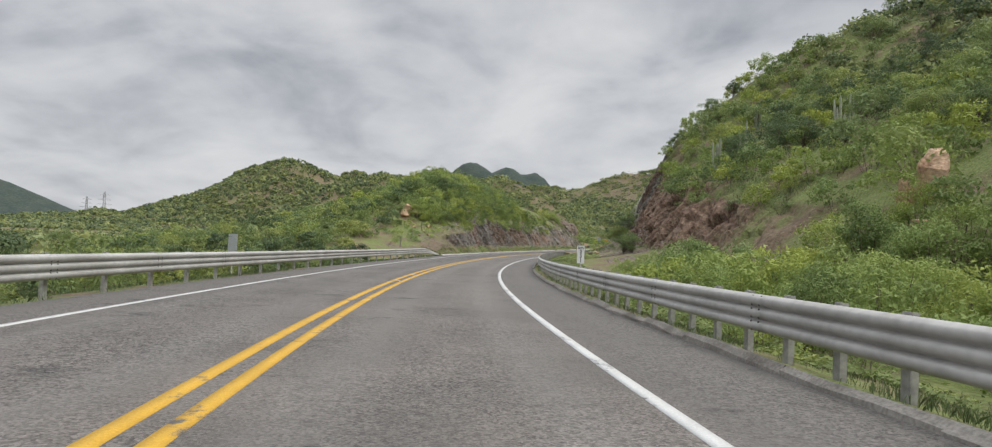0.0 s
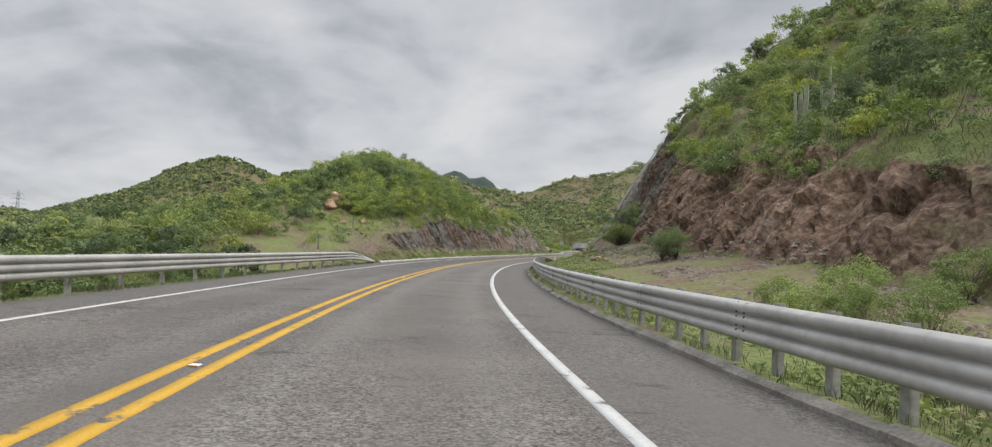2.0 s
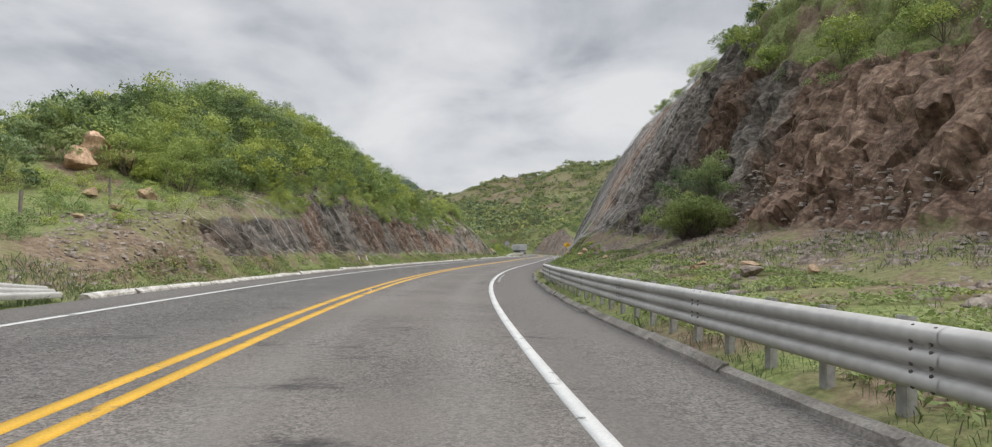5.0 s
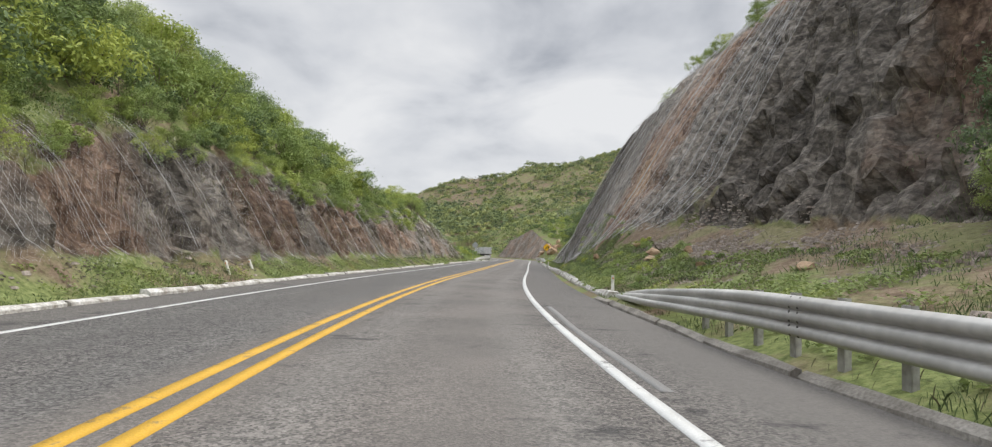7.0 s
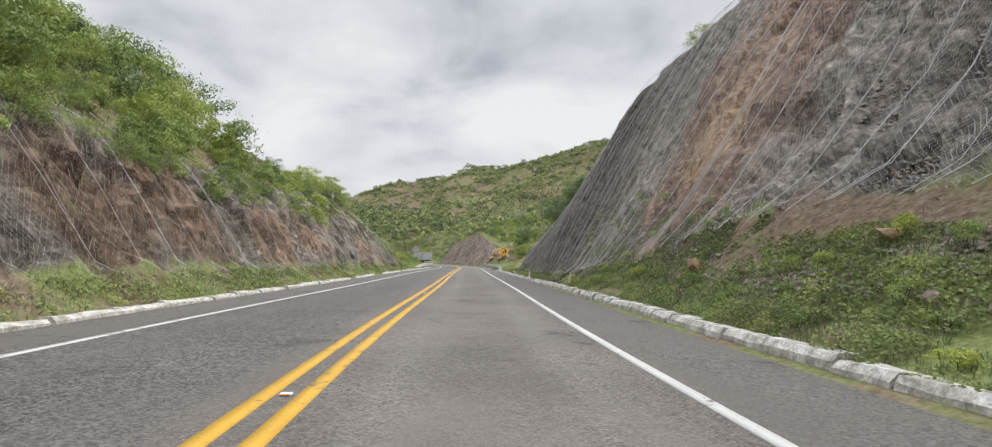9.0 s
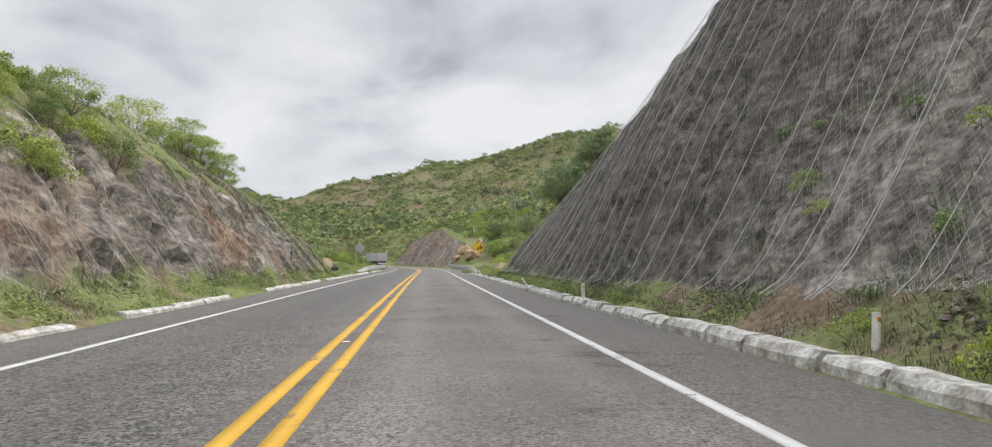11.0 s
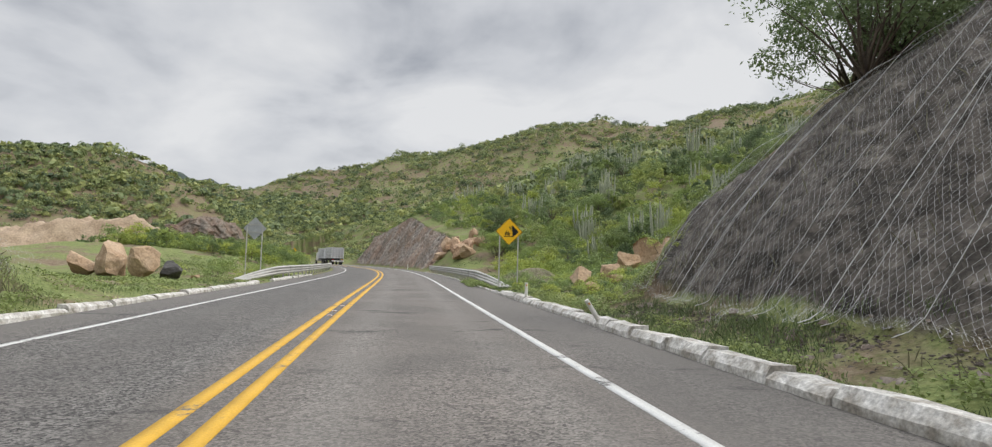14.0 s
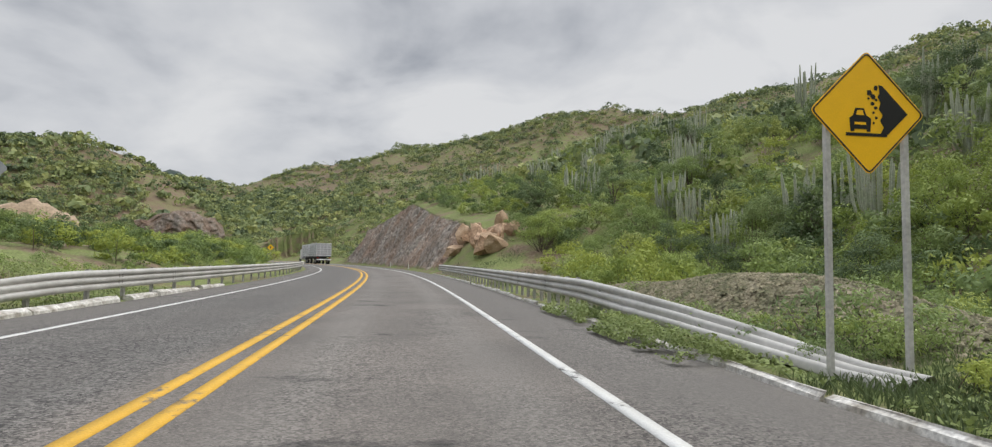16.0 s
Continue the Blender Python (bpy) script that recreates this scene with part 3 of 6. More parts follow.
# ---- ground, road and markings ----
def near_land(side):
    s = np.r_[np.arange(-24, 30, 1.0), np.arange(30, 172, 0.22), np.arange(172, 186, 0.4), np.arange(186, 300, 0.6), np.arange(300, 350.1, 1.5)]
    d = np.r_[np.linspace(4.4, 7, 14), np.linspace(7.2, 20, 84), np.linspace(20.5, 40, 36), np.linspace(41.5, 74, 20)]
    S, D = np.meshgrid(s, d, indexing="ij")
    h = beside(S, D, side)
    x, y = at(S, D * side)[..., 0], at(S, D * side)[..., 1]
    z = land(x, y)
    P = np.stack([x, y, z], -1)
    ds = np.gradient(h, axis=1) / np.gradient(d)[None, :]
    steep = np.clip((np.abs(ds) - 0.75) / 0.5, 0, 1)
    for _ in range(3):
        steep[1:-1, 1:-1] = (steep[1:-1, 1:-1] * 2 + steep[:-2, 1:-1] + steep[2:, 1:-1] + steep[1:-1, :-2] + steep[1:-1, 2:]) / 6
    # rough faces, pushed out along the slope's normal
    nx = np.gradient(P, s, axis=0)
    ny = np.gradient(P, d, axis=1)
    nn = np.cross(nx, ny) * (1 if side > 0 else -1)
    nn /= np.linalg.norm(nn, axis=-1, keepdims=True) + 1e-9
    nn *= np.sign(nn[..., 2:3] + 1e-9)
    q = P * [1, 1, 0.75]
    warp = np.stack([fbm(q / 1.7, 2, 61), fbm(q / 1.7, 2, 62), fbm(q / 1.7, 2, 63)], -1)
    ridge = 1 - np.abs(fbm(q / 3.4, 4, 3, 0.55))
    big, edge = cells(q / [1.5, 1.5, 2.1] + 0.25 * warp, 5)
    small, edge2 = cells(q / [0.55, 0.55, 0.8] + 0.2 * warp, 15)
    lump = steep * (0.85 * (ridge - 0.66) + 0.75 * (big - 0.5) + 0.22 * (small - 0.5) - 0.22 * np.clip(0.12 - edge, 0, 1) / 0.12 + 0.05 * fbm(q / 0.7, 2, 21))
    # behind the nets the faces are smoother
    if side > 0:
        calm = np.interp(S, [104, 112, 120, 128, 170], [1, 0.75, 0.5, 0.3, 0.3])
    else:
        calm = np.interp(S, [78, 86], [1, 0.75])
    lump = np.clip(lump, -0.8, 0.55) * calm
    soft = 0.10 * fbm(P / 1.8, 3, 33) * np.clip((D - 6.0) / 2, 0, 1)
    P = P + nn * (lump + soft)[..., None]
    red = np.full(S.shape, 0.38)
    if side > 0:
        red = np.interp(S, [0, 40, 82, 88, 98, 104, 113, 116, 119, 123, 130, 170, 172, 222, 232, 244], [.62, .74, .74, .34, .24, .24, .30, .60, .60, .34, .16, .18, .6, .72, .52, .46])
        red = red + 0.85 * np.exp(-((S - 120.5) / 3.2) ** 2 - ((D - 11) / 2.0) ** 2) + 0.6 * np.exp(-((S - 93) / 3) ** 2 - ((D - 16) / 2.5) ** 2) + 0.7 * np.exp(-((S - 228) / 4) ** 2 - ((D - 8) / 2.5) ** 2)
        rock = steep * np.interp(S, [10, 30, 40, 160, 166, 172, 220, 226, 300], [.1, .4, .75, .75, .65, .25, .3, .8, .75])
        rock = np.where(D > np.interp(S, [0, 60, 78, 95, 106, 130], [18.5, 18.3, 18, 17, 28, 30]), rock * 0.35, rock)
        foot_d = np.interp(S, [112, 120, 128, 140, 150, 160, 168, 171], [8.4, 7.4, 6.7, 6.5, 6.7, 6.7, 7.1, 7.5])
        netted = np.clip((S - 112) / 2, 0, 1) * np.clip((170.8 - S) / 0.6, 0, 1) * np.clip((D - foot_d) / 0.5, 0, 1) * np.clip((np.interp(S, [112, 150, 160, 170], [22, 19, 16, 11.5]) - D) / 1.5, 0, 1)
        rock = np.maximum(rock, 0.78 * netted)
        bare = np.interp(S, [30, 40, 88, 96, 112, 116], [0, .4, .4, .6, .6, 0]) * np.interp(D, [8.5, 10, 17, 18], [0, 1, 1, 0]) * (1 - steep)
    else:
        bare = np.interp(S, [66, 72, 84, 90], [0, .5, .5, 0]) * np.interp(D, [5.6, 6, 8, 9], [0, 1, 1, 0])
        red = np.interp(S, [60, 74, 79, 82, 88, 92, 94, 98, 100, 103, 108, 112, 130, 165], [.55, .58, .58, .34, .30, .50, .50, .22, .22, .48, .26, .42, .32, .38])
        for a, b in ((91.5, 7.2), (103.5, 7.4), (111, 7.0), (116, 7.6), (124, 7.2), (131, 7.4), (146, 7.2)):
            red = red + 0.5 * np.exp(-((S - a) / 1.8) ** 2 - ((D - b) / 1.0) ** 2)
        rock = steep * np.interp(S, [60, 72, 76, 160, 170, 174], [.1, .4, .75, .62, .5, .1])
        rock = np.where(D > 9.5, rock * 0.3, rock)
    ob = mesh_object("ground", P.reshape(-1, 3), grid_faces(*S.shape)[:, ::side], LAND, smooth=True)
    col = ob.data.color_attributes.new("tone", "FLOAT_COLOR", "POINT")
    mottle = 1 + 0.30 * fbm(P / [3.5, 3.5, 5.0], 3, 44)
    kind = np.interp(S, [84, 88, 103, 110, 118, 123, 133, 172, 176, 222, 230], [1, 0.58, 0.58, 0.85, 1.25, 1.35, 0.52, 0.52, 1, 1, 1.2]) if side > 0 else np.interp(S, [76, 82, 112, 130], [0.9, 0.50, 0.62, 1])
    kind = kind * mottle
    rgba = np.stack([rock, red, bare, kind], -1).astype(np.float32)
    col.data.foreach_set("color", rgba.ravel())
    # broken rock keeps its facets, soil is smooth
    m = rock[:-1, :-1]
    ob.data.polygons.foreach_set("use_smooth", (m < 0.3).ravel())
    return ob


tagged(near_land(1), "grassy verge rising to a steep rocky road cutting", "ground", kind="structure")
tagged(near_land(-1), "grassy verge below a low rock cutting and scrubby mound", "ground", kind="structure")


def far_ground():
    step = 12.0
    xs, ys = np.arange(-1800, 1500, step), np.arange(-300, 2200, step)
    X, Y = np.meshgrid(xs, ys, indexing="ij")
    s, d = road_coords(X, Y)
    z = land(X, Y)
    under = (np.abs(d) < 62) & (s > -24) & (s < 344)
    z = np.where(under, np.minimum(z, np.interp(s, ROAD_S, RZ)) - 4.0, z - 0.3 * (np.abs(d) < 74))
    ob = mesh_object("ground", np.stack([X, Y, z], -1).reshape(-1, 3), grid_faces(*X.shape), LAND, smooth=True)
    col = ob.data.color_attributes.new("tone", "FLOAT_COLOR", "POINT")
    rock = 0.28 + 0.15 * fbm(np.stack([X, Y, z], -1) / 60, 3, 8)
    soil = np.clip(0.42 + 0.6 * fbm(np.stack([X, Y, z], -1) / 38, 3, 18), 0, 0.8)
    rgba = np.stack([rock, np.full(X.shape, 0.75), soil, np.ones(X.shape)], -1).astype(np.float32)
    col.data.foreach_set("color", rgba.ravel())
    return ob


FOREST = material("distant_forested_slope", (0.035, 0.052, 0.045), 0.95, vary=0.3, scale=0.03, fine=0.2, bump=0.0, second=(0.055, 0.07, 0.055))


def mountains():
    X, Y = np.meshgrid(np.arange(-1800, 1500, 25.0), np.arange(1350, 2700, 25.0), indexing="ij")
    z = np.full(X.shape, -30.0)
    for cx, cy, top, a, b in ((215, 2150, 272, 190, 250), (330, 2150, 266, 150, 250), (420, 2150, 250, 120, 250), (500, 2150, 215, 120, 250), (-1060, 1700, 120, 230, 200)):
        z = np.maximum(z, top * np.exp(-(((X - cx) / a) ** 2 + ((Y - cy) / b) ** 2)) - 10)
    z = z * (1 + 0.025 * fbm(np.stack([X, Y, X * 0], -1) / 90, 3, 77))
    return mesh_object("mountains", np.stack([X, Y, z], -1).reshape(-1, 3), grid_faces(*X.shape)[:, ::-1], FOREST, smooth=True)


tagged(mountains(), "dark bluish forested mountains on the horizon", "mountains", kind="structure")
tagged(far_ground(), "green scrub-covered hills rolling to distant mountains", "hills", kind="structure")

road_s = np.arange(-24, 400, 1.0)
offs = np.r_[-4.95, np.linspace(-4.8, 5.2, 21), 5.35]
road = tagged(strip("road", road_s, offs, np.r_[-0.12, np.zeros(21), -0.12], ASPHALT, smooth=False),
              "worn grey asphalt two-lane highway with ravelled patches", "road", kind="structure")


def marking(name, s, d, width, mat, label):
    return tagged(strip(name, s, [d - width / 2, d - width / 2, d + width / 2, d + width / 2], [-0.01, 0.005, 0.005, -0.01], mat), label, "road marking", kind="structure")


marking("centre_line", road_s, -0.168, 0.155, YELLOW_PAINT, "worn yellow centre line painted on the asphalt")
marking("centre_line", road_s, 0.168, 0.155, YELLOW_PAINT, "worn yellow centre line painted on the asphalt")
marking("edge_line", road_s, 3.47, 0.14, WHITE_PAINT, "white edge line painted on the asphalt")
marking("edge_line", road_s, -3.42, 0.12, WHITE_PAINT, "white edge line painted on the asphalt")

FADED_PAINT = paint_material("faded_road_paint", (0.21, 0.205, 0.195))
old_s = np.arange(82, 92, 1.0)
tagged(mesh_object("edge_line", np.stack([at(old_s, 3.70 + 0.02 * np.sin(old_s) + o, h) for o, h in ((-0.06, -0.01), (-0.06, 0.004), (0.06, 0.004), (0.06, -0.01))], 1).reshape(-1, 3),
                   grid_faces(len(old_s), 4), FADED_PAINT), "faded second edge line veering over the shoulder", "road marking", kind="structure")

# ---- crash barriers ----
def box(bm, size, m):
    made = bmesh.ops.create_cube(bm, size=1.0, matrix=m @ Matrix.Diagonal((*size, 1)))
    return made["verts"]


def bevelled(bm, width, segments=1):
    bmesh.ops.bevel(bm, geom=bm.edges[:], offset=width, segments=segments, affect="EDGES")
    return bm


# a three-wave beam's cross-section: out towards the traffic, and up
BEAM = [(0.0, 0.0), (0.012, 0.004)]
for k in range(3):
    BEAM += [(o, 0.15 * k + z) for o, z in ((0.064, 0.030), (0.080, 0.048), (0.083, 0.075), (0.080, 0.102), (0.064, 0.120), (0.016, 0.144), (0.012, 0.150), (0.016, 0.156))]
BEAM = BEAM[:-3] + [(0.012, 0.446), (0.0, 0.450)]
BEAM_FOOT = 0.300
PITCH = 1.905


def beam_panel(parent, s0, s1, d, side, drop, flare, proud):
    """One sheet of the rail between two distances, lapped over the next. drop and flare give its fall and its step aside by distance; falling, it leans back."""
    s = np.linspace(s0, s1, 7)
    low = drop(s)
    lean = np.clip(-low / 0.6, 0, 1) * radians(80)
    loop = [(o + proud, z) for o, z in BEAM] + [(o - 0.006 + proud, z) for o, z in reversed(BEAM)]
    v = np.stack([at(s, d + flare(s) - side * (o * np.cos(lean) - z * np.sin(lean)), BEAM_FOOT + low * 0.47 + z * np.cos(lean) + o * np.sin(lean)) for o, z in loop], 1)
    n = len(loop)
    i = np.arange(len(s) * n).reshape(len(s), n)
    j = np.roll(i, -1, axis=1)
    f = np.stack([i[:-1], i[1:], j[1:], j[:-1]], -1).reshape(-1, 4)
    return mesh_object("rail_panel", v.reshape(-1, 3), f, ZINC, parent)


def unit_mesh(name, build, mat):
    bm = bmesh.new()
    build(bm)
    me = bpy.data.meshes.new(name)
    bm.to_mesh(me)
    bm.free()
    me.materials.append(mat)
    return me


def channel_post(bm):
    # an open steel channel, 1.05 m long, a third of it in the ground
    for size, c in (((0.012, 0.11, 1.05), (0.0, 0, 0)), ((0.07, 0.012, 1.05), (0.035, 0.049, 0)), ((0.07, 0.012, 1.05), (0.035, -0.049, 0))):
        box(bm, size, Matrix.Translation(c))


def spacer_block(bm):
    for size, c in (((0.10, 0.10, 0.30), (0, 0, 0)),):
        box(bm, size, Matrix.Translation(c))
    bevelled(bm, 0.008)


def splice_plate(bm):
    box(bm, (0.014, 0.05, 0.062), Matrix.Identity(4))
    bevelled(bm, 0.005)


def bolt_head(bm):
    bmesh.ops.create_cone(bm, cap_ends=True, segments=8, radius1=0.017, radius2=0.012, depth=0.012)


POST_MESH = unit_mesh("post", channel_post, ZINC_DARK)
BLOCK_MESH = unit_mesh("spacer", spacer_block, ZINC_DARK)
BOLT_MESH = unit_mesh("bolt", bolt_head, BOLT_STEEL)
PLATE_MESH = unit_mesh("splice_plate", splice_plate, ZINC)


def guardrail(label, s0, s1, d, side, pitch, drop, flare, bolts):
    """A rail along the road at offset d, facing the traffic on the other hand of side."""
    rail = tagged(new("guardrail"), label, "crash barrier", group="guardrails")
    panels = max(1, round((s1 - s0) / (2 * PITCH)))
    ends = np.linspace(s0, s1, panels + 1)
    for k, (a, b) in enumerate(zip(ends, ends[1:])):
        beam_panel(rail, a - 0.16, b + 0.16, d, side, drop, flare, 0.007 * (k % 2))
    for s in np.arange(s0 + 0.6, s1, pitch):
        low = float(drop(np.array([s]))[0])
        if low < -0.15:
            continue
        x, y, z = at(s, d + float(flare(np.array([s]))[0]) + side * 0.09, 0.0)
        turn = heading(s) + (0 if side > 0 else math.pi)
        post = new("post", POST_MESH)
        post.parent, post.matrix_basis = rail, Matrix.LocRotScale((x, y, z + 0.245 + low * 0.85), Euler((0, 0, turn)), None)
        if low < -0.12 or (pitch < 1.5 and int(round((s - s0) / pitch)) % 2):
            continue
        blk = new("spacer", BLOCK_MESH)
        blk.parent, blk.matrix_basis = rail, Matrix.LocRotScale((*at(s, d + float(flare(np.array([s]))[0]) + side * 0.045, 0.56 + low)[:],), Euler((0, 0, turn)), (0.8, 1, 1))
    # splices: two pressed plates on the crests, with bolts round them
    for s in ends[1:-1]:
        low = float(drop(np.array([s]))[0])
        if not bolts[0] < s < bolts[1] or low < -0.05:
            continue
        step = d + float(flare(np.array([s]))[0])
        turn = heading(s)
        for h in (0.15, 0.30):
            pl = new("splice_plate", PLATE_MESH)
            pl.parent, pl.matrix_basis = rail, Matrix.LocRotScale(tuple(at(s, step - side * 0.026, BEAM_FOOT + h + low * 0.47)), Euler((0, 0, turn)), None)
        for ds, h, o in ((-0.10, 0.425, 0.035), (0.10, 0.425, 0.035), (-0.09, 0.328, 0.060), (0.09, 0.328, 0.060), (-0.09, 0.272, 0.060), (0.09, 0.272, 0.060),
                         (-0.09, 0.178, 0.060), (0.09, 0.178, 0.060), (-0.09, 0.122, 0.060), (0.09, 0.122, 0.060), (-0.09, 0.025, 0.050), (0.09, 0.025, 0.050)):
            bolt = new("bolt", BOLT_MESH)
            bolt.parent, bolt.matrix_basis = rail, Matrix.LocRotScale(tuple(at(s + ds, step - side * (o + 0.012), BEAM_FOOT + h + low * 0.47)), Euler((0, radians(-90) * side, turn), "XYZ"), None)
    return rail


def no_shift(s):
    return np.zeros(np.shape(s))


guardrail("long galvanised three-wave guardrail along the verge, dull grey, on close-set posts", -12, 95.0, 5.62, 1, 0.9525,
          lambda s: -np.clip((s - 84.5) / 10.5, 0, 1) * 0.60, lambda s: np.clip((s - 90) / 7, 0, 1) * 0.30, (8, 92))
guardrail("galvanised three-wave guardrail beside the opposite lane, weathered grey, end dipped", -12, 69.5, -5.08, -1, PITCH,
          lambda s: -np.clip((s - 64) / 5.5, 0, 1) * 0.52, no_shift, (12, 30))
guardrail("galvanised three-wave guardrail with a sloped, bent end at the bend", 187, 244, -5.15, -1, PITCH,
          lambda s: -np.clip((192.5 - s) / 5.5, 0, 1) * 0.62, lambda s: -np.clip((193 - s) / 6, 0, 1) * 0.9, (189, 200))
guardrail("galvanised three-wave guardrail whose flattened end slopes into the verge", 182.9, 226, 5.7, 1, 0.9525,
          lambda s: -np.clip((191.5 - s) / 8.0, 0, 1) * 0.60, lambda s: np.clip((189 - s) / 7, 0, 1) * 0.35, (184, 200))


# ---- kerbs ----
def kerb_block(length, height, depth, seed, parent, s, d, side, mat):
    """A whitewashed block with a sloped face towards the road, chipped and a little out of line."""
    rng = random.Random(seed)
    bm = bmesh.new()
    prof = [(0.0, -0.12), (0.02, height * 0.45), (0.10, height), (depth, height * 0.96), (depth, -0.12)]
    n = 3
    rows = []
    for k in range(n + 1):
        y = (k / n - 0.5) * length
        rows.append([bm.verts.new((o + rng.uniform(-0.015, 0.015), y + rng.uniform(-0.01, 0.01), z + (rng.uniform(-0.022, 0.012) if z > 0 else 0))) for o, z in prof])
    for a, b in zip(rows, rows[1:]):
        for k in range(len(prof)):
            j = (k + 1) % len(prof)
            bm.faces.new((a[k], a[j], b[j], b[k]))
    bm.faces.new(rows[0][::-1])
    bm.faces.new(rows[-1])
    bmesh.ops.recalc_face_normals(bm, faces=bm.faces[:])
    ob = part("kerb_block", bm, mat, parent)
    x, y, z = at(s, d, 0.0)
    turn = heading(s) + (0 if side > 0 else math.pi)
    ob.matrix_basis = Matrix.LocRotScale((x, y, z), Euler((rng.uniform(-0.02, 0.02), rng.uniform(-0.03, 0.03), turn + rng.uniform(-0.025, 0.025))), None)
    return ob


def kerb(label, stretches, d_of, side, length, height, depth, mat, seed, gap=0.04):
    row = tagged(new("kerb"), label, "kerb", kind="structure")
    rng = random.Random(seed)
    for a, b in stretches:
        s = a
        while s < b:
            piece = length * rng.uniform(0.7, 1.25)
            h = height * rng.uniform(0.8, 1.1)
            kerb_block(piece - gap * rng.uniform(0.2, 2.0), h, depth, rng.random(), row, s + piece / 2, float(d_of(s)) + rng.uniform(-0.02, 0.02), side, mat)
            s += piece
    return row


kerb("low weathered concrete kerb under the guardrail", [(-10, 60), (60.4, 93)], lambda s: 5.2, 1, 2.4, 0.10, 0.15, BARE_KERB, 3)
kerb("low pale concrete kerb under the guardrail", [(178.5, 226)], lambda s: 5.28, 1, 2.4, 0.06, 0.08, KERB_PAINT, 4)
kerb("whitewashed concrete kerb blocks, chipped and dirty", [(94.5, 98.3), (99.2, 99.7), (100.6, 131), (131.1, 177.5)], lambda s: np.interp(s, [94, 110, 126, 134, 178], [5.55, 5.55, 5.4, 5.12, 5.12]), 1, 1.35,
     0.18, 0.38, KERB_PAINT, 5)
kerb("whitewashed concrete kerb blocks with gaps", [(70, 93.5), (94.6, 96), (96.6, 97.6), (98.6, 118), (119.2, 126), (127, 131), (133, 137.8), (144.5, 154.2), (159.3, 185), (189, 189.8), (190.6, 191.4), (192.2, 193.6), (195, 197), (198, 199), (201, 202.5)],
     lambda s: np.interp(s, [70, 88, 98, 185, 200], [-4.72, -4.75, -4.85, -4.95, -4.9]), -1, 2.2, 0.11, 0.26, KERB_PAINT, 8)


# ---- white marker posts ----
POST_WHITE = material("white_marker_paint", (0.74, 0.73, 0.69), 0.7, vary=0.12, scale=4, fine=40, bump=0.2, second=(0.55, 0.53, 0.47))
REFLECTOR = material("amber_reflector", (0.55, 0.20, 0.02), 0.3, vary=0.05, fine=80, bump=0.1)


def marker_post(s, d, lean_along, lean_across, tall=0.62):
    thing = tagged(new("marker_post"), "white roadside marker post leaning in the verge" if abs(lean_along) + abs(lean_across) > 12 else "short white roadside marker post", "marker post", group="marker posts")
    bm = bmesh.new()
    bmesh.ops.create_cone(bm, cap_ends=True, segments=12, radius1=0.05, radius2=0.046, depth=tall + 0.2, matrix=Matrix.Translation((0, 0, tall / 2 - 0.1)))
    bevelled(bm, 0.006)
    part("shaft", bm, POST_WHITE, thing)
    bm = bmesh.new()
    box(bm, (0.035, 0.010, 0.05), Matrix.Translation((0, -0.048, tall - 0.08)))
    bevelled(bm, 0.003)
    part("reflector", bm, REFLECTOR, thing)
    x, y, z = at(s, d, 0.0)
    thing.matrix_basis = Matrix.LocRotScale((x, y, z), Euler((radians(lean_along), radians(lean_across), heading(s))), None)
    return thing


for spec in ((95.5, 5.92, 0, -1, 0.62), (126.0, 6.2, -4, 6, 0.6), (136.0, 5.32, 3, 0, 0.58), (144.35, 5.3, 0, -38, 0.62), (166.9, 5.3, 5, -34, 0.62), (174.4, 5.3, 0, 0, 0.6),
             (98.4, -5.7, 0, -22, 0.75), (96.2, -5.55, 0, -18, 0.72), (246, 5.7, 0, 0, 0.75), (258, 5.7, 0, 0, 0.75)):
    marker_post(*spec)


# ---- signs ----
SIGN_YELLOW = material("yellow_sign_sheeting", (0.95, 0.53, 0.012), 0.35, spec=0.5, vary=0.05, scale=6, fine=90, bump=0.03)
SIGN_BLACK = material("black_sign_sheeting", (0.018, 0.018, 0.02), 0.4, vary=0.1, fine=90, bump=0.03)
SIGN_WHITE = material("white_sign_sheeting", (0.78, 0.78, 0.77), 0.4, vary=0.06, scale=5, fine=60, bump=0.03)
SIGN_BACK = material("bare_aluminium_sign_back", (0.42, 0.44, 0.46), 0.55, 0.4, vary=0.10, scale=3, fine=20, bump=0.03)
POST_STEEL = material("painted_steel_sign_post", (0.50, 0.49, 0.46), 0.6, 0.15, vary=0.15, scale=3, fine=25, bump=0.1)


def plate(corners, y, thick, mat, name, parent, label=""):
    """A flat plate in the x-z plane from its outline, with its thickness along y."""
    bm = bmesh.new()
    front = [bm.verts.new((x, y, z)) for x, z in corners]
    back = [bm.verts.new((x, y + thick, z)) for x, z in corners]
    bm.faces.new(front)
    bm.faces.new(back[::-1])
    for k in range(len(front)):
        j = (k + 1) % len(front)
        bm.faces.new((front[j], front[k], back[k], back[j]))
    bmesh.ops.recalc_face_normals(bm, faces=bm.faces[:])
    return part(name, bm, mat, parent, label)


def rounded(corners, r, steps=5):
    """An outline with its corners rounded."""
    out, n = [], len(corners)
    for k in range(n):
        p, a, b = Vector(corners[k]), Vector(corners[k - 1]), Vector(corners[(k + 1) % n])
        u, v = (a - p).normalized() * r, (b - p).normalized() * r
        for q in range(steps + 1):
            f = q / steps
            w = p + u * (1 - f) ** 2 + v * f ** 2
            out.append((w.x, w.y))
    return out


def diamond(half):
    return [(0, -half), (half, 0), (0, half), (-half, 0)]


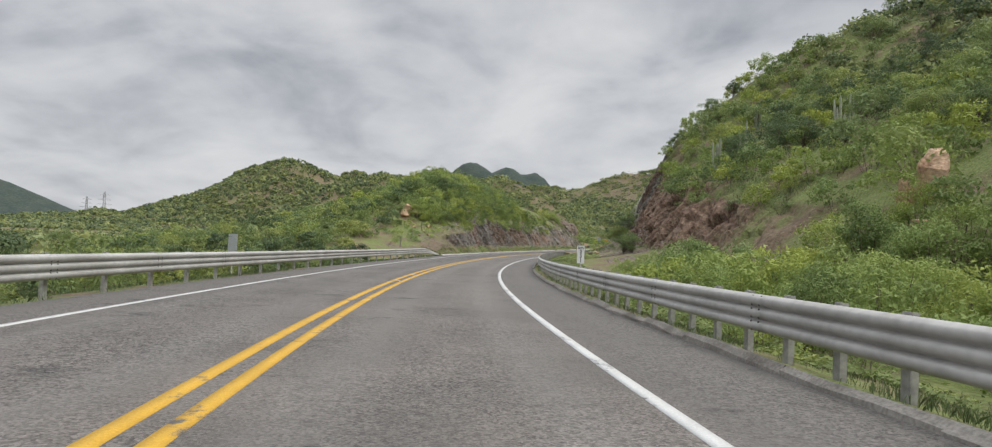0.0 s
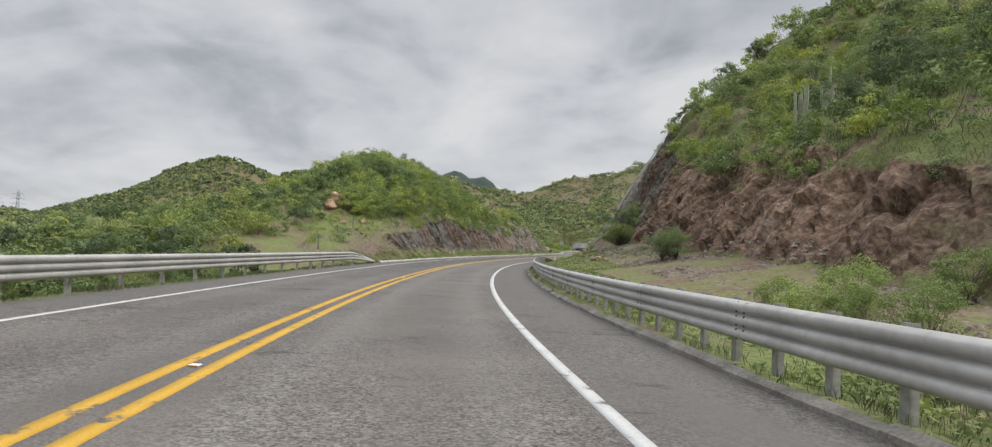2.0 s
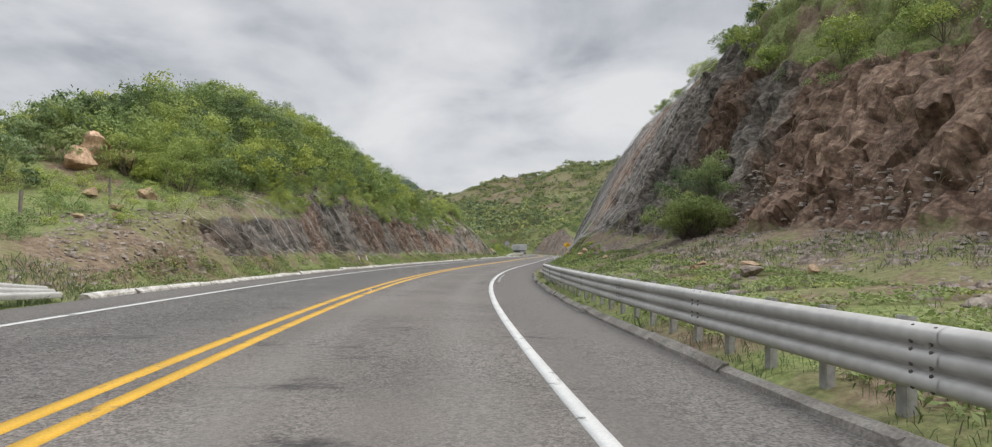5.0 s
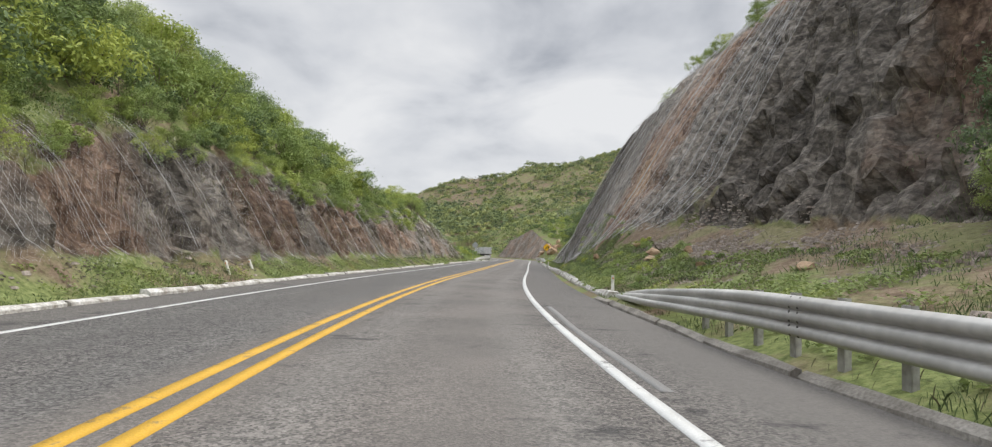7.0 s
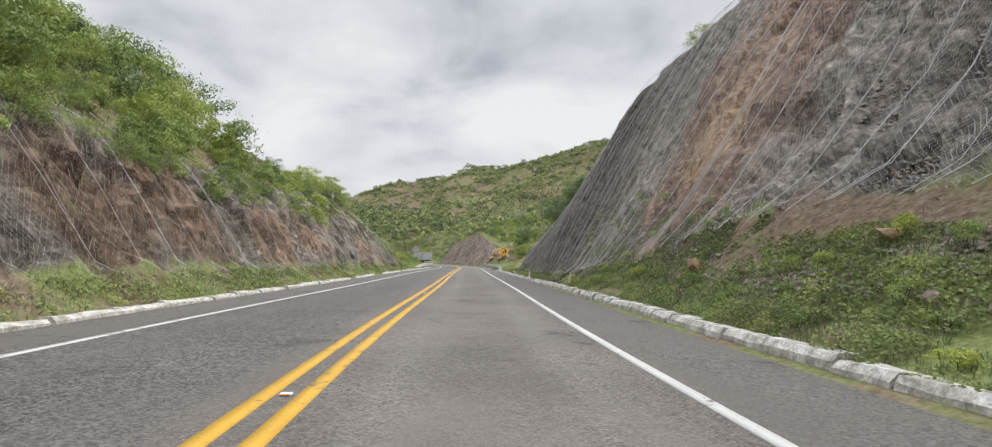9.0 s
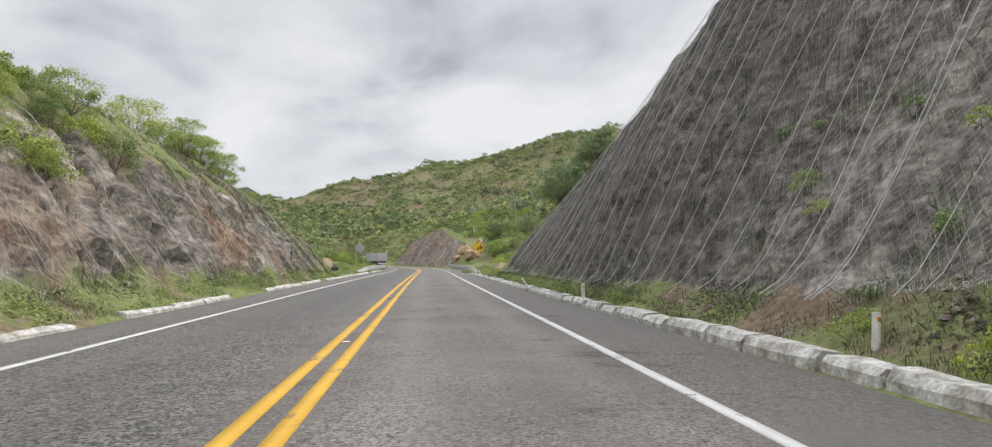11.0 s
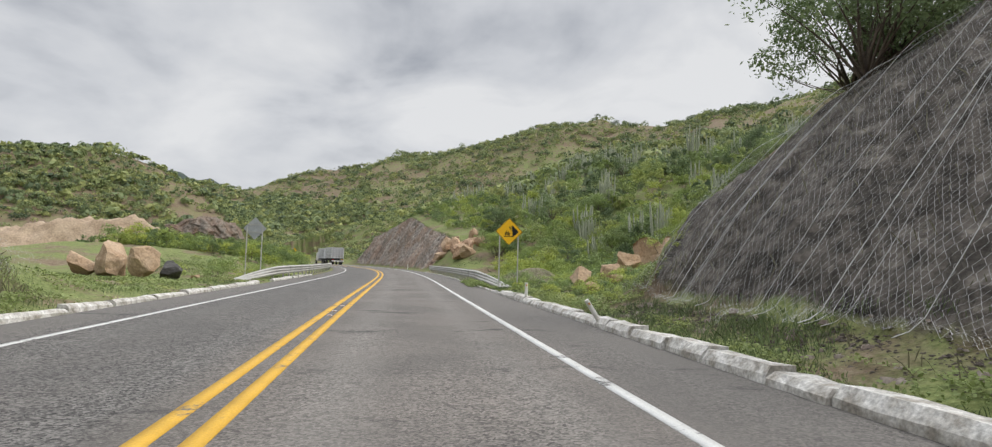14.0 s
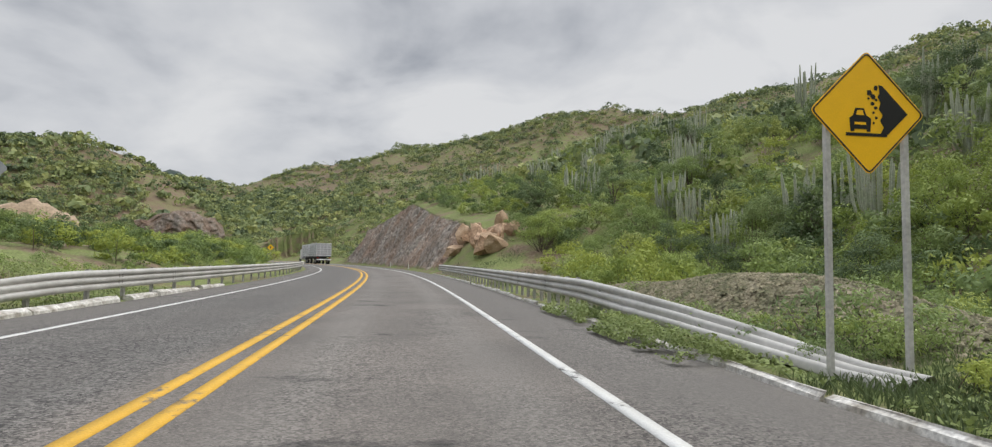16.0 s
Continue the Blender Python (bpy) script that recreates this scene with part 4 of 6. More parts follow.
def two_post_sign(name, label, s, d, centre, half, apart, back_only, side_drop=(0.0, 0.0)):
    sign = tagged(new(name), label, "road sign")
    z0 = centre
    front = plate(rounded(diamond(half), 0.06), -0.012, 0.004, SIGN_BACK if back_only else SIGN_YELLOW, "panel", sign)
    front.location = (0, 0, z0)
    if not back_only:
        # thin black border just inside the edge
        outer, inner = rounded(diamond(half * 0.975), 0.05), rounded(diamond(half * 0.945), 0.045)
        n = len(outer)
        v = [(x, -0.0165, z) for x, z in outer] + [(x, -0.0165, z) for x, z in inner] + [(x, -0.0122, z) for x, z in outer] + [(x, -0.0122, z) for x, z in inner]
        f = []
        for k in range(n):
            j = (k + 1) % n
            f += [(k, j, n + j, n + k), (k, 2 * n + k, 2 * n + j, j), (n + k, n + j, 3 * n + j, 3 * n + k)]
        mesh_object("border", v, f, SIGN_BLACK, front)
    else:
        plate([(-half * 0.62, -0.02), (half * 0.62, -0.02), (half * 0.62, 0.02), (-half * 0.62, 0.02)], -0.04, 0.026, POST_STEEL, "brace", sign).location = (0, 0, z0 + 0.2)
        plate([(-half * 0.62, -0.02), (half * 0.62, -0.02), (half * 0.62, 0.02), (-half * 0.62, 0.02)], -0.04, 0.026, POST_STEEL, "brace", sign).location = (0, 0, z0 - 0.2)
    for k, x in enumerate((-apart / 2, apart / 2)):
        bm = bmesh.new()
        foot = side_drop[k] - 0.5
        top = z0 + (half - apart / 2) * 0.55
        for size, c in (((0.05, 0.008, top - foot), (x, 0.004, (top + foot) / 2)), ((0.008, 0.045, top - foot), (x - 0.021, 0.03, (top + foot) / 2)), ((0.008, 0.045, top - foot), (x + 0.021, 0.03, (top + foot) / 2))):
            box(bm, size, Matrix.Translation(c))
        part("post", bm, POST_STEEL, sign)
    if back_only:
        # the posts stand on the near side of the panel
        for o in sign.children:
            if o.name.startswith("post"):
                o.location = (0, -0.08, 0)
    x, y, z = at(s, d, 0.0)
    sign.matrix_basis = Matrix.LocRotScale((x, y, z), Euler((0, 0, heading(s))), None)
    return sign, front


rock_sign, rock_panel = two_post_sign("warning_sign", "yellow diamond falling-rocks warning sign on two steel posts", 183.25, 6.22, 2.62, 0.62, 0.84, False, (-0.1, -0.35))


def falling_rock_picture(panel):
    """Black cliff, car and tumbling stones on the panel."""
    y, t = -0.017, 0.004
    plate([(0.13, -0.21), (0.21, -0.21), (0.43, 0.0), (0.16, 0.27), (0.12, 0.28), (0.13, 0.20), (0.11, 0.16), (0.14, 0.10), (0.12, 0.04), (0.16, -0.02), (0.13, -0.08), (0.17, -0.14)], y, t, SIGN_BLACK, "cliff_picture", panel)
    plate([(-0.24, -0.235), (0.20, -0.235), (0.20, -0.205), (-0.24, -0.205)], y, t, SIGN_BLACK, "ground_picture", panel)
    plate([(-0.19, -0.19), (-0.155, -0.19), (-0.15, -0.165), (-0.02, -0.165), (-0.015, -0.19), (0.02, -0.19), (0.03, -0.06), (-0.02, -0.03), (-0.045, 0.04), (-0.135, 0.04), (-0.16, -0.03), (-0.20, -0.06)], y, t, SIGN_BLACK, "car_picture", panel)
    plate([(-0.13, -0.03), (-0.05, -0.03), (-0.062, 0.018), (-0.12, 0.018)], y - 0.005, t, SIGN_YELLOW, "car_window_picture", panel)
    plate([(-0.15, -0.125), (-0.03, -0.125), (-0.03, -0.10), (-0.15, -0.10)], y - 0.005, t, SIGN_YELLOW, "car_bumper_picture", panel)
    rng = random.Random(4)
    for x, z, r in ((0.02, 0.20, 0.035), (0.06, 0.16, 0.03), (0.09, 0.25, 0.028), (0.05, 0.09, 0.022), (0.085, 0.05, 0.02), (0.06, 0.0, 0.016), (0.09, -0.05, 0.016), (0.06, -0.10, 0.014), (0.09, 0.13, 0.018), (0.01, 0.14, 0.014)):
        n = rng.choice((5, 6, 7))
        plate([(x + r * rng.uniform(0.7, 1.15) * math.cos(6.283 * k / n), z + r * rng.uniform(0.7, 1.15) * math.sin(6.283 * k / n)) for k in range(n)], y, t, SIGN_BLACK, "stone_picture", panel)


falling_rock_picture(rock_panel)
two_post_sign("warning_sign", "back of a bare grey metal diamond sign on two posts", 191.3, -6.53, 2.76, 0.62, 0.80, True, (-0.1, 0.0))


def text_mesh(body, size, mat, parent, place, name="lettering"):
    cu = bpy.data.curves.new(name, "FONT")
    cu.body, cu.size, cu.extrude, cu.align_x, cu.align_y = body, size, 0.002, "CENTER", "CENTER"
    cu.offset = size * 0.02
    tmp = bpy.data.objects.new(name, cu)
    scene.collection.objects.link(tmp)
    bpy.context.view_layer.update()
    me = bpy.data.meshes.new_from_object(tmp.evaluated_get(bpy.context.evaluated_depsgraph_get()))
    bpy.data.objects.remove(tmp)
    bpy.data.curves.remove(cu)
    me.materials.clear()
    me.materials.append(mat)
    ob = new(name, me)
    ob.parent, ob.location, ob.rotation_euler = parent, place, (radians(90), 0, 0)
    return ob


def kilometre_post(s, d, centre, w, h):
    post = tagged(new("kilometre_post"), "white kilometre board with black figures on a slim post", "road sign")
    board = plate(rounded([(-w / 2, -h / 2), (w / 2, -h / 2), (w / 2, h / 2), (-w / 2, h / 2)], 0.025), -0.006, 0.006, SIGN_WHITE, "board", post)
    board.location = (0, 0, centre)
    top = h / 2
    text_mesh("km", w * 0.62, SIGN_BLACK, board, (0, -0.010, top - h * 0.13))
    for k, ch in enumerate("231"):
        text_mesh(ch, h * 0.27, SIGN_BLACK, board, (0, -0.010, top - h * (0.36 + 0.245 * k)))
    bm = bmesh.new()
    box(bm, (0.05, 0.03, centre + 0.5), Matrix.Translation((0, 0.018, centre / 2 - 0.25)))
    bevelled(bm, 0.004)
    part("post", bm, POST_STEEL, post)
    x, y, z = at(s, d, 0.0)
    post.matrix_basis = Matrix.LocRotScale((x, y, z), Euler((0, 0, heading(s) - 0.05)), None)
    return post


kilometre_post(30.4, 6.3, 1.13, 0.26, 0.64)


def striped_marker(s, d, centre, w, h):
    """The back of a curve marker board beyond the far rail: a pale ribbed panel on one post."""
    m = tagged(new("curve_marker"), "grey ribbed back of a narrow marker board on a post", "road sign")
    for k in range(7):
        z = centre - h / 2 + (k + 0.5) * h / 7
        plate([(-w / 2, z - h / 15), (w / 2, z - h / 15), (w / 2, z + h / 15), (-w / 2, z + h / 15)], -0.01, 0.012, SIGN_BACK, "slat", m)
    bm = bmesh.new()
    box(bm, (0.05, 0.03, centre + h / 2 + 1.0), Matrix.Translation((0, 0.02, (centre + h / 2 - 1.0) / 2)))
    bevelled(bm, 0.004)
    part("post", bm, POST_STEEL, m)
    x, y, z = at(s, d, 0.0)
    m.matrix_basis = Matrix.LocRotScale((x, y, z), Euler((0, 0, heading(s))), None)


striped_marker(31.4, -6.6, 0.96, 0.33, 0.74)


# ---- road studs between the centre lines ----
def road_stud(s):
    thing = tagged(new("road_stud"), "small worn reflective road stud between the centre lines", "road stud", group="road studs")
    bm = bmesh.new()
    box(bm, (0.10, 0.09, 0.016), Matrix.Translation((0, 0, 0.008)))
    part("body", bevelled(bm, 0.007), SIGN_WHITE, thing)
    bm = bmesh.new()
    box(bm, (0.08, 0.012, 0.010), Matrix.Translation((0, -0.046, 0.009)))
    part("reflector", bm, REFLECTOR, thing)
    thing.matrix_basis = Matrix.LocRotScale(tuple(at(s, random.uniform(-0.03, 0.03), 0.003)), Euler((0, 0, heading(s) + random.uniform(-0.2, 0.2))), None)


for s in (28.5, 33, 52, 75, 101.5, 118, 128.6, 140, 152.0, 168.6, 169.8, 171.5):
    road_stud(s)


# ---- the lorry ----
CAGE_PAINT = material("grey_painted_cage", (0.72, 0.725, 0.73), 0.6, 0.1, vary=0.15, scale=2, fine=20, bump=0.1)
CAB_PAINT = material("white_cab_paint", (0.70, 0.70, 0.70), 0.35, spec=0.5, vary=0.06, scale=2, fine=30, bump=0.02)
RUBBER = material("tyre_rubber", (0.02, 0.02, 0.02), 0.85, vary=0.2, fine=30, bump=0.2)
DARK_STEEL = material("dark_chassis_steel", (0.05, 0.05, 0.055), 0.6, 0.4, vary=0.2, fine=20, bump=0.1)
TARP = material("weathered_cargo_cover", (0.48, 0.485, 0.495), 0.85, vary=0.2, scale=1.2, fine=15, bump=0.3)
TAIL_LAMP = material("red_lamp_lens", (0.40, 0.02, 0.015), 0.25, vary=0.05, fine=50, bump=0.02)
CAB_GLASS = material("dark_cab_glass", (0.02, 0.025, 0.03), 0.08, spec=0.6, vary=0.0, fine=10, bump=0.0)


def wheel(parent, x, y, r=0.5):
    bm = bmesh.new()
    bmesh.ops.create_cone(bm, cap_ends=True, segments=20, radius1=r, radius2=r, depth=0.3, matrix=Matrix.Translation((x, y, r)) @ Matrix.Rotation(radians(90), 4, "Y"))
    w = part("wheel", bevelled(bm, 0.04), RUBBER, parent)
    bm = bmesh.new()
    bmesh.ops.create_cone(bm, cap_ends=True, segments=14, radius1=r * 0.5, radius2=r * 0.42, depth=0.32, matrix=Matrix.Translation((x, y, r)) @ Matrix.Rotation(radians(90), 4, "Y"))
    part("rim", bm, ZINC_DARK, w)
    return w


def cage(parent, y0, y1, z0, z1, half):
    """A stock body: floor, cover, and walls of bars and slats."""
    bm = bmesh.new()
    box(bm, (half * 2, y1 - y0, 0.16), Matrix.Translation((0, (y0 + y1) / 2, z0)))
    bed = part("bed", bevelled(bm, 0.02), DARK_STEEL, parent)
    bm = bmesh.new()
    box(bm, (half * 2 - 0.12, y1 - y0 - 0.12, z1 - z0 - 0.2), Matrix.Translation((0, (y0 + y1) / 2, (z0 + z1) / 2)))
    part("cargo", bevelled(bm, 0.05, 2), TARP, parent)
    n = int((y1 - y0) / 0.55)
    for sx in (-1, 1):
        for k in range(n + 1):
            bm = bmesh.new()
            box(bm, (0.06, 0.07, z1 - z0), Matrix.Translation((sx * half, y0 + (y1 - y0) * k / n, (z0 + z1) / 2)))
            part("upright", bm, CAGE_PAINT, parent)
        for k in range(7):
            bm = bmesh.new()
            box(bm, (0.04, y1 - y0, 0.11), Matrix.Translation((sx * (half + 0.012), (y0 + y1) / 2, z0 + 0.2 + (z1 - z0 - 0.3) * k / 6)))
            part("slat", bm, CAGE_PAINT, parent)
    for yy in (y0, y1):
        for k in range(5):
            bm = bmesh.new()
            box(bm, (0.07, 0.06, z1 - z0), Matrix.Translation((-half + half * 2 * k / 4, yy, (z0 + z1) / 2)))
            part("upright", bm, CAGE_PAINT, parent)
        for k in range(6):
            bm = bmesh.new()
            box(bm, (half * 2, 0.04, 0.09), Matrix.Translation((0, yy - 0.01, z0 + 0.2 + (z1 - z0 - 0.3) * k / 5)))
            part("slat", bm, CAGE_PAINT, parent)


def lorry(s, d):
    truck = tagged(new("lorry"), "grey slatted livestock lorry with a trailer on the road", "lorry")
    cage(truck, 0.0, 6.2, 1.25, 3.55, 1.22)
    cage(truck, 7.2, 13.2, 1.25, 3.45, 1.22)
    bm = bmesh.new()
    box(bm, (2.3, 1.9, 1.9), Matrix.Translation((0, 14.6, 1.75)))
    part("cab", bevelled(bm, 0.14, 3), CAB_PAINT, truck)
    bm = bmesh.new()
    box(bm, (2.0, 0.06, 0.75), Matrix.Translation((0, 15.56, 2.2)))
    part("windscreen", bevelled(bm, 0.02), CAB_GLASS, truck)
    bm = bmesh.new()
    box(bm, (1.9, 1.3, 1.0), Matrix.Translation((0, 16.1, 1.25)))
    part("bonnet", bevelled(bm, 0.16, 3), CAB_PAINT, truck)
    for y in (0.9, 2.1, 5.2, 8.2, 9.4, 16.1):
        for x in (-1.02, 1.02):
            wheel(truck, x, y)
    for y0, y1 in ((0.1, 6.2), (6.2, 16.4)):
        for x in (-0.45, 0.45):
            bm = bmesh.new()
            box(bm, (0.14, y1 - y0, 0.24), Matrix.Translation((x, (y0 + y1) / 2, 1.02)))
            part("chassis_rail", bm, DARK_STEEL, truck)
    bm = bmesh.new()
    box(bm, (2.4, 0.12, 0.2), Matrix.Translation((0, -0.15, 0.75)))
    part("rear_bumper", bevelled(bm, 0.02), CAGE_PAINT, truck)
    for x in (-0.95, 0.95):
        bm = bmesh.new()
        box(bm, (0.3, 0.06, 0.14), Matrix.Translation((x, -0.12, 1.02)))
        part("tail_lamp", bevelled(bm, 0.02), TAIL_LAMP, truck)
    x, y, z = at(s, d, 0.006)
    truck.matrix_basis = Matrix.LocRotScale((x, y, z), Euler((0, 0, heading(s) + 0.02)), None)


lorry(289.5, 1.75)


# ---- rockfall nets on the cuttings ----
WIRE = material("galvanised_net_wire", (0.58, 0.575, 0.565), 0.6, 0.1, vary=0.2, scale=0.35, fine=8, bump=0.0, second=(0.38, 0.375, 0.365))
CABLE = material("steel_net_cable", (0.54, 0.535, 0.52), 0.6, 0.2, vary=0.2, scale=2.0, fine=12, bump=0.0)


def face_point(s, d, side, out):
    """Places on a cutting's face, lifted off it along its normal."""
    h = beside(s, d, side)
    e = 0.25
    slope = (beside(s, d + e, side) - beside(s, d - e, side)) / (2 * e)
    k = 1 / np.sqrt(1 + slope ** 2)
    return at(s, (d - slope * k * out) * side, h + k * out)


def net(label, side, s0, s1, foot, top, pitch, seed, cable_step, ragged):
    """A hanging wire net: zigzag wires joined into one sheet, and separate cables down the slope."""
    thing = tagged(new("rockfall_net"), label, "rockfall net")
    rng = np.random.default_rng(seed)
    wires = np.arange(s0, s1, pitch)
    verts, faces, base = [], [], 0
    for k, s in enumerate(wires):
        wide = float(np.interp(s, [118, 130, 148, 157], [0.0032, 0.0018, 0.0018, 0.0022])) if side > 0 else 0.0017
        slack = float(np.interp(s, [112, 128], [1.0, 0.5])) if side > 0 else 0.8
        f0, f1 = float(foot(s)) - 0.3, float(top(s)) + rng.uniform(-0.2, 0.2)
        n = max(8, int((f1 - f0) / 0.055))
        d = np.linspace(f0, f1, n)
        zig = np.where(np.arange(n) % 2 == 0, 0.5, -0.5) * pitch * (1 if k % 2 else -1) * 0.92
        drift = 0.35 * ragged * fbm(np.stack([np.full(n, s / 9.0), d / 7.0, np.zeros(n)], -1), 2, seed)
        fold = 0.20 * value_noise(np.stack([np.full(n, s / 0.62), d / 16.0, np.zeros(n)], -1), seed + 5)
        ss = s + zig + drift + fold
        belly = slack * (0.46 + 0.20 * fbm(np.stack([ss / 2.6, d / 9.0, np.zeros(n)], -1), 2, seed + 7))
        belly = belly * np.clip((f1 - d) / 1.2, 0.2, 1)
        belly = belly + 0.28 * np.exp(-(d - f0) / 0.55) * (0.6 + fbm(np.stack([ss / 0.8, d / 0.35, np.zeros(n)], -1), 3, seed + 9))
        a = face_point(ss - wide, d, side, belly)
        b = face_point(ss + wide, d, side, belly)
        verts.append(np.stack([a, b], 1).reshape(-1, 3))
        i = base + np.arange(n - 1) * 2
        faces.append(np.stack([i, i + 1, i + 3, i + 2], -1))
        base += 2 * n
    mesh = mesh_object("mesh_sheet", np.concatenate(verts), np.concatenate(faces), WIRE, thing)
    tagged(mesh, "fine grey hexagonal wire mesh")
    s = s0 + 0.1
    while s < s1:
        slack = float(np.interp(s, [112, 128], [1.0, 0.5])) if side > 0 else 0.8
        f0, f1 = float(foot(s)), float(top(s))
        n = 34
        d = np.linspace(f0, f1, n)
        lean = rng.uniform(-1.8, 0.6) * ragged
        ss = s + lean * (d - f0) / max(f1 - f0, 1) + 0.16 * fbm(np.stack([np.full(n, s * 3.1), d / 2.5, np.zeros(n)], -1), 3, seed + 3)
        belly = 0.03 + slack * (0.47 + 0.20 * fbm(np.stack([ss / 2.6, d / 9.0, np.zeros(n)], -1), 2, seed + 7))
        p = face_point(ss, d, side, belly * np.clip((f1 - d) / 1.2, 0.25, 1))
        r = rng.choice([0.0045, 0.006, 0.0085]) * (float(np.interp(s, [122, 134], [1.35, 0.9])) if side > 0 else 0.6)
        ring = [np.array(o) * r for o in ((1, 0, 0), (0, 1, 0.5), (-1, 0, 0), (0, -1, -0.5))]
        t = heading(s)
        ax, ay = np.array([math.cos(t), math.sin(t), 0]), np.array([-math.sin(t), math.cos(t), 0])
        v = np.stack([p + ay * o[0] + (ax * -0.6 * side + np.array([0, 0, 0.8])) * o[1] for o in ring], 1)
        i = np.arange(n * 4).reshape(n, 4)
        j = np.roll(i, -1, axis=1)
        mesh_object("cable", v.reshape(-1, 3), np.stack([i[:-1], i[1:], j[1:], j[:-1]], -1).reshape(-1, 4), CABLE, thing, smooth=True)
        s += cable_step * (rng.uniform(0.08, 0.3) if rng.random() < 0.35 else rng.uniform(0.7, 1.6))
    return thing


net("grey wire rockfall net with cables draped over a tall dark cutting", 1, 105.5, 170.2,
    lambda s: np.interp(s, [105, 112, 120, 128, 140, 150, 160, 168, 171], [9.6, 8.2, 7.3, 6.6, 6.35, 6.6, 6.5, 6.9, 7.3]),
    lambda s: np.interp(s, [105, 112, 126, 140, 150, 160, 166, 170.3], [19.5, 19.5, 19.0, 17.2, 17.0, 15.0, 12.6, 10.8]), 0.078, 11, 1.15, 0.5)
net("grey wire rockfall net draped over a low rock cutting", -1, 79.5, 170,
    lambda s: np.interp(s, [78, 84, 100, 140, 166, 170], [6.2, 6.0, 5.9, 5.8, 6.0, 6.6]),
    lambda s: np.interp(s, [78, 82, 90, 120, 135, 158, 166, 170], [7.2, 8.9, 9.2, 9.4, 10.0, 10.3, 9.4, 7.8]), 0.088, 23, 1.5, 0.6)

# ---- boulders and rubble ----
PALE_ROCK = material("pale_tan_rock", (0.42, 0.31, 0.21), 0.9, vary=0.25, scale=1.6, fine=12, bump=0.8, second=(0.30, 0.20, 0.12))
DARK_ROCK = material("dark_grey_rock", (0.10, 0.095, 0.09), 0.9, vary=0.3, scale=1.6, fine=12, bump=0.8, second=(0.05, 0.047, 0.045))
ORANGE_ROCK = material("orange_brown_rock", (0.58, 0.41, 0.28), 0.9, vary=0.35, scale=1.3, fine=9, bump=1.0, second=(0.32, 0.20, 0.125))
GREY_STONE = material("grey_broken_stone", (0.29, 0.25, 0.21), 0.9, vary=0.3, scale=4, fine=20, bump=0.6, second=(0.13, 0.10, 0.08))

GRAVEL = material("brown_green_gravel", (0.27, 0.235, 0.16), 0.9, vary=0.4, scale=3, fine=16, bump=0.6, second=(0.11, 0.115, 0.06))


def ground_z(x, y):
    return float(land(np.array([[x]]), np.array([[y]]))[0, 0])


def boulder_mesh(seed, mat, cuts=13, name="boulder"):
    """A broken stone: a ball cut flat by random planes, then roughened."""
    rng = random.Random(seed)
    bm = bmesh.new()
    bmesh.ops.create_icosphere(bm, subdivisions=4, radius=1.15)
    planes = []
    for _ in range(cuts):
        n = Vector((rng.gauss(0, 1), rng.gauss(0, 1), rng.gauss(0, 0.8))).normalized()
        planes.append((n, rng.uniform(0.46, 0.74)))
    off = Vector((rng.uniform(0, 90), rng.uniform(0, 90), rng.uniform(0, 90)))
    for v in bm.verts:
        p = v.co.copy()
        for n, k in planes:
            over = p.dot(n) - k
            if over > 0:
                p -= n * over
        p *= 1 + 0.10 * noise.noise(p * 1.9 + off) + 0.05 * noise.noise(p * 5 + off) + 0.03 * noise.noise(p * 12 + off)
        v.co = p
    me = bpy.data.meshes.new(name)
    bm.to_mesh(me)
    bm.free()
    me.materials.append(mat)
    return me


def boulder(s, d, size, seed, mat, label, sink=0.3, z=None):
    x, y, h = at(s, d, 0.0)
    g = ground_z(x, y) if z is None else h + z
    ob = tagged(new("boulder", boulder_mesh(seed, mat)), label, "boulder", group="boulders")
    rng = random.Random(seed)
    ob.matrix_basis = Matrix.LocRotScale((x, y, g + size[2] * (1 - sink)), Euler((rng.uniform(-0.2, 0.2), rng.uniform(-0.2, 0.2), rng.uniform(0, 6.28))), size)
    return ob


# beside the grey sign
boulder(183.0, -10.2, (1.35, 1.0, 0.85), 1, PALE_ROCK, "large pale tan boulder on the grass")
boulder(182.3, -8.8, (0.8, 0.7, 0.75), 2, PALE_ROCK, "upright tan boulder on the grass")
boulder(184.0, -8.3, (0.65, 0.6, 0.5), 3, DARK_ROCK, "dark grey boulder on the grass")
boulder(183.8, -11.6, (0.9, 0.7, 0.6), 4, PALE_ROCK, "pale tan boulder half sunk in grass")
boulder(186.5, -8.0, (0.2, 0.25, 0.15), 5, PALE_ROCK, "small pale stone on the grass")
# the heap past the netted cliff
for spec in ((178.2, 10.9, 0.95, 0.75, 0.7, 6), (180.0, 12.3, 1.1, 0.95, 0.8, 7), (177.6, 9.7, 0.55, 0.5, 0.45, 8), (176.9, 8.9, 0.42, 0.4, 0.35, 9), (179.0, 10.2, 0.6, 0.35, 0.3, 10),
             (177.0, 7.7, 0.42, 0.35, 0.32, 12), (177.9, 8.1, 0.35, 0.3, 0.28, 13), (181.5, 13.8, 0.7, 0.6, 0.5, 14), (174.0, 7.3, 0.28, 0.2, 0.15, 15), (174.8, 8.3, 0.22, 0.2, 0.15, 16), (183.0, 15.5, 0.6, 0.6, 0.5, 17)):
    boulder(spec[0], spec[1], [k * 1.25 for k in spec[2:5]], spec[5], PALE_ROCK, "pale tan boulder in a heap on the bank", 0.15)
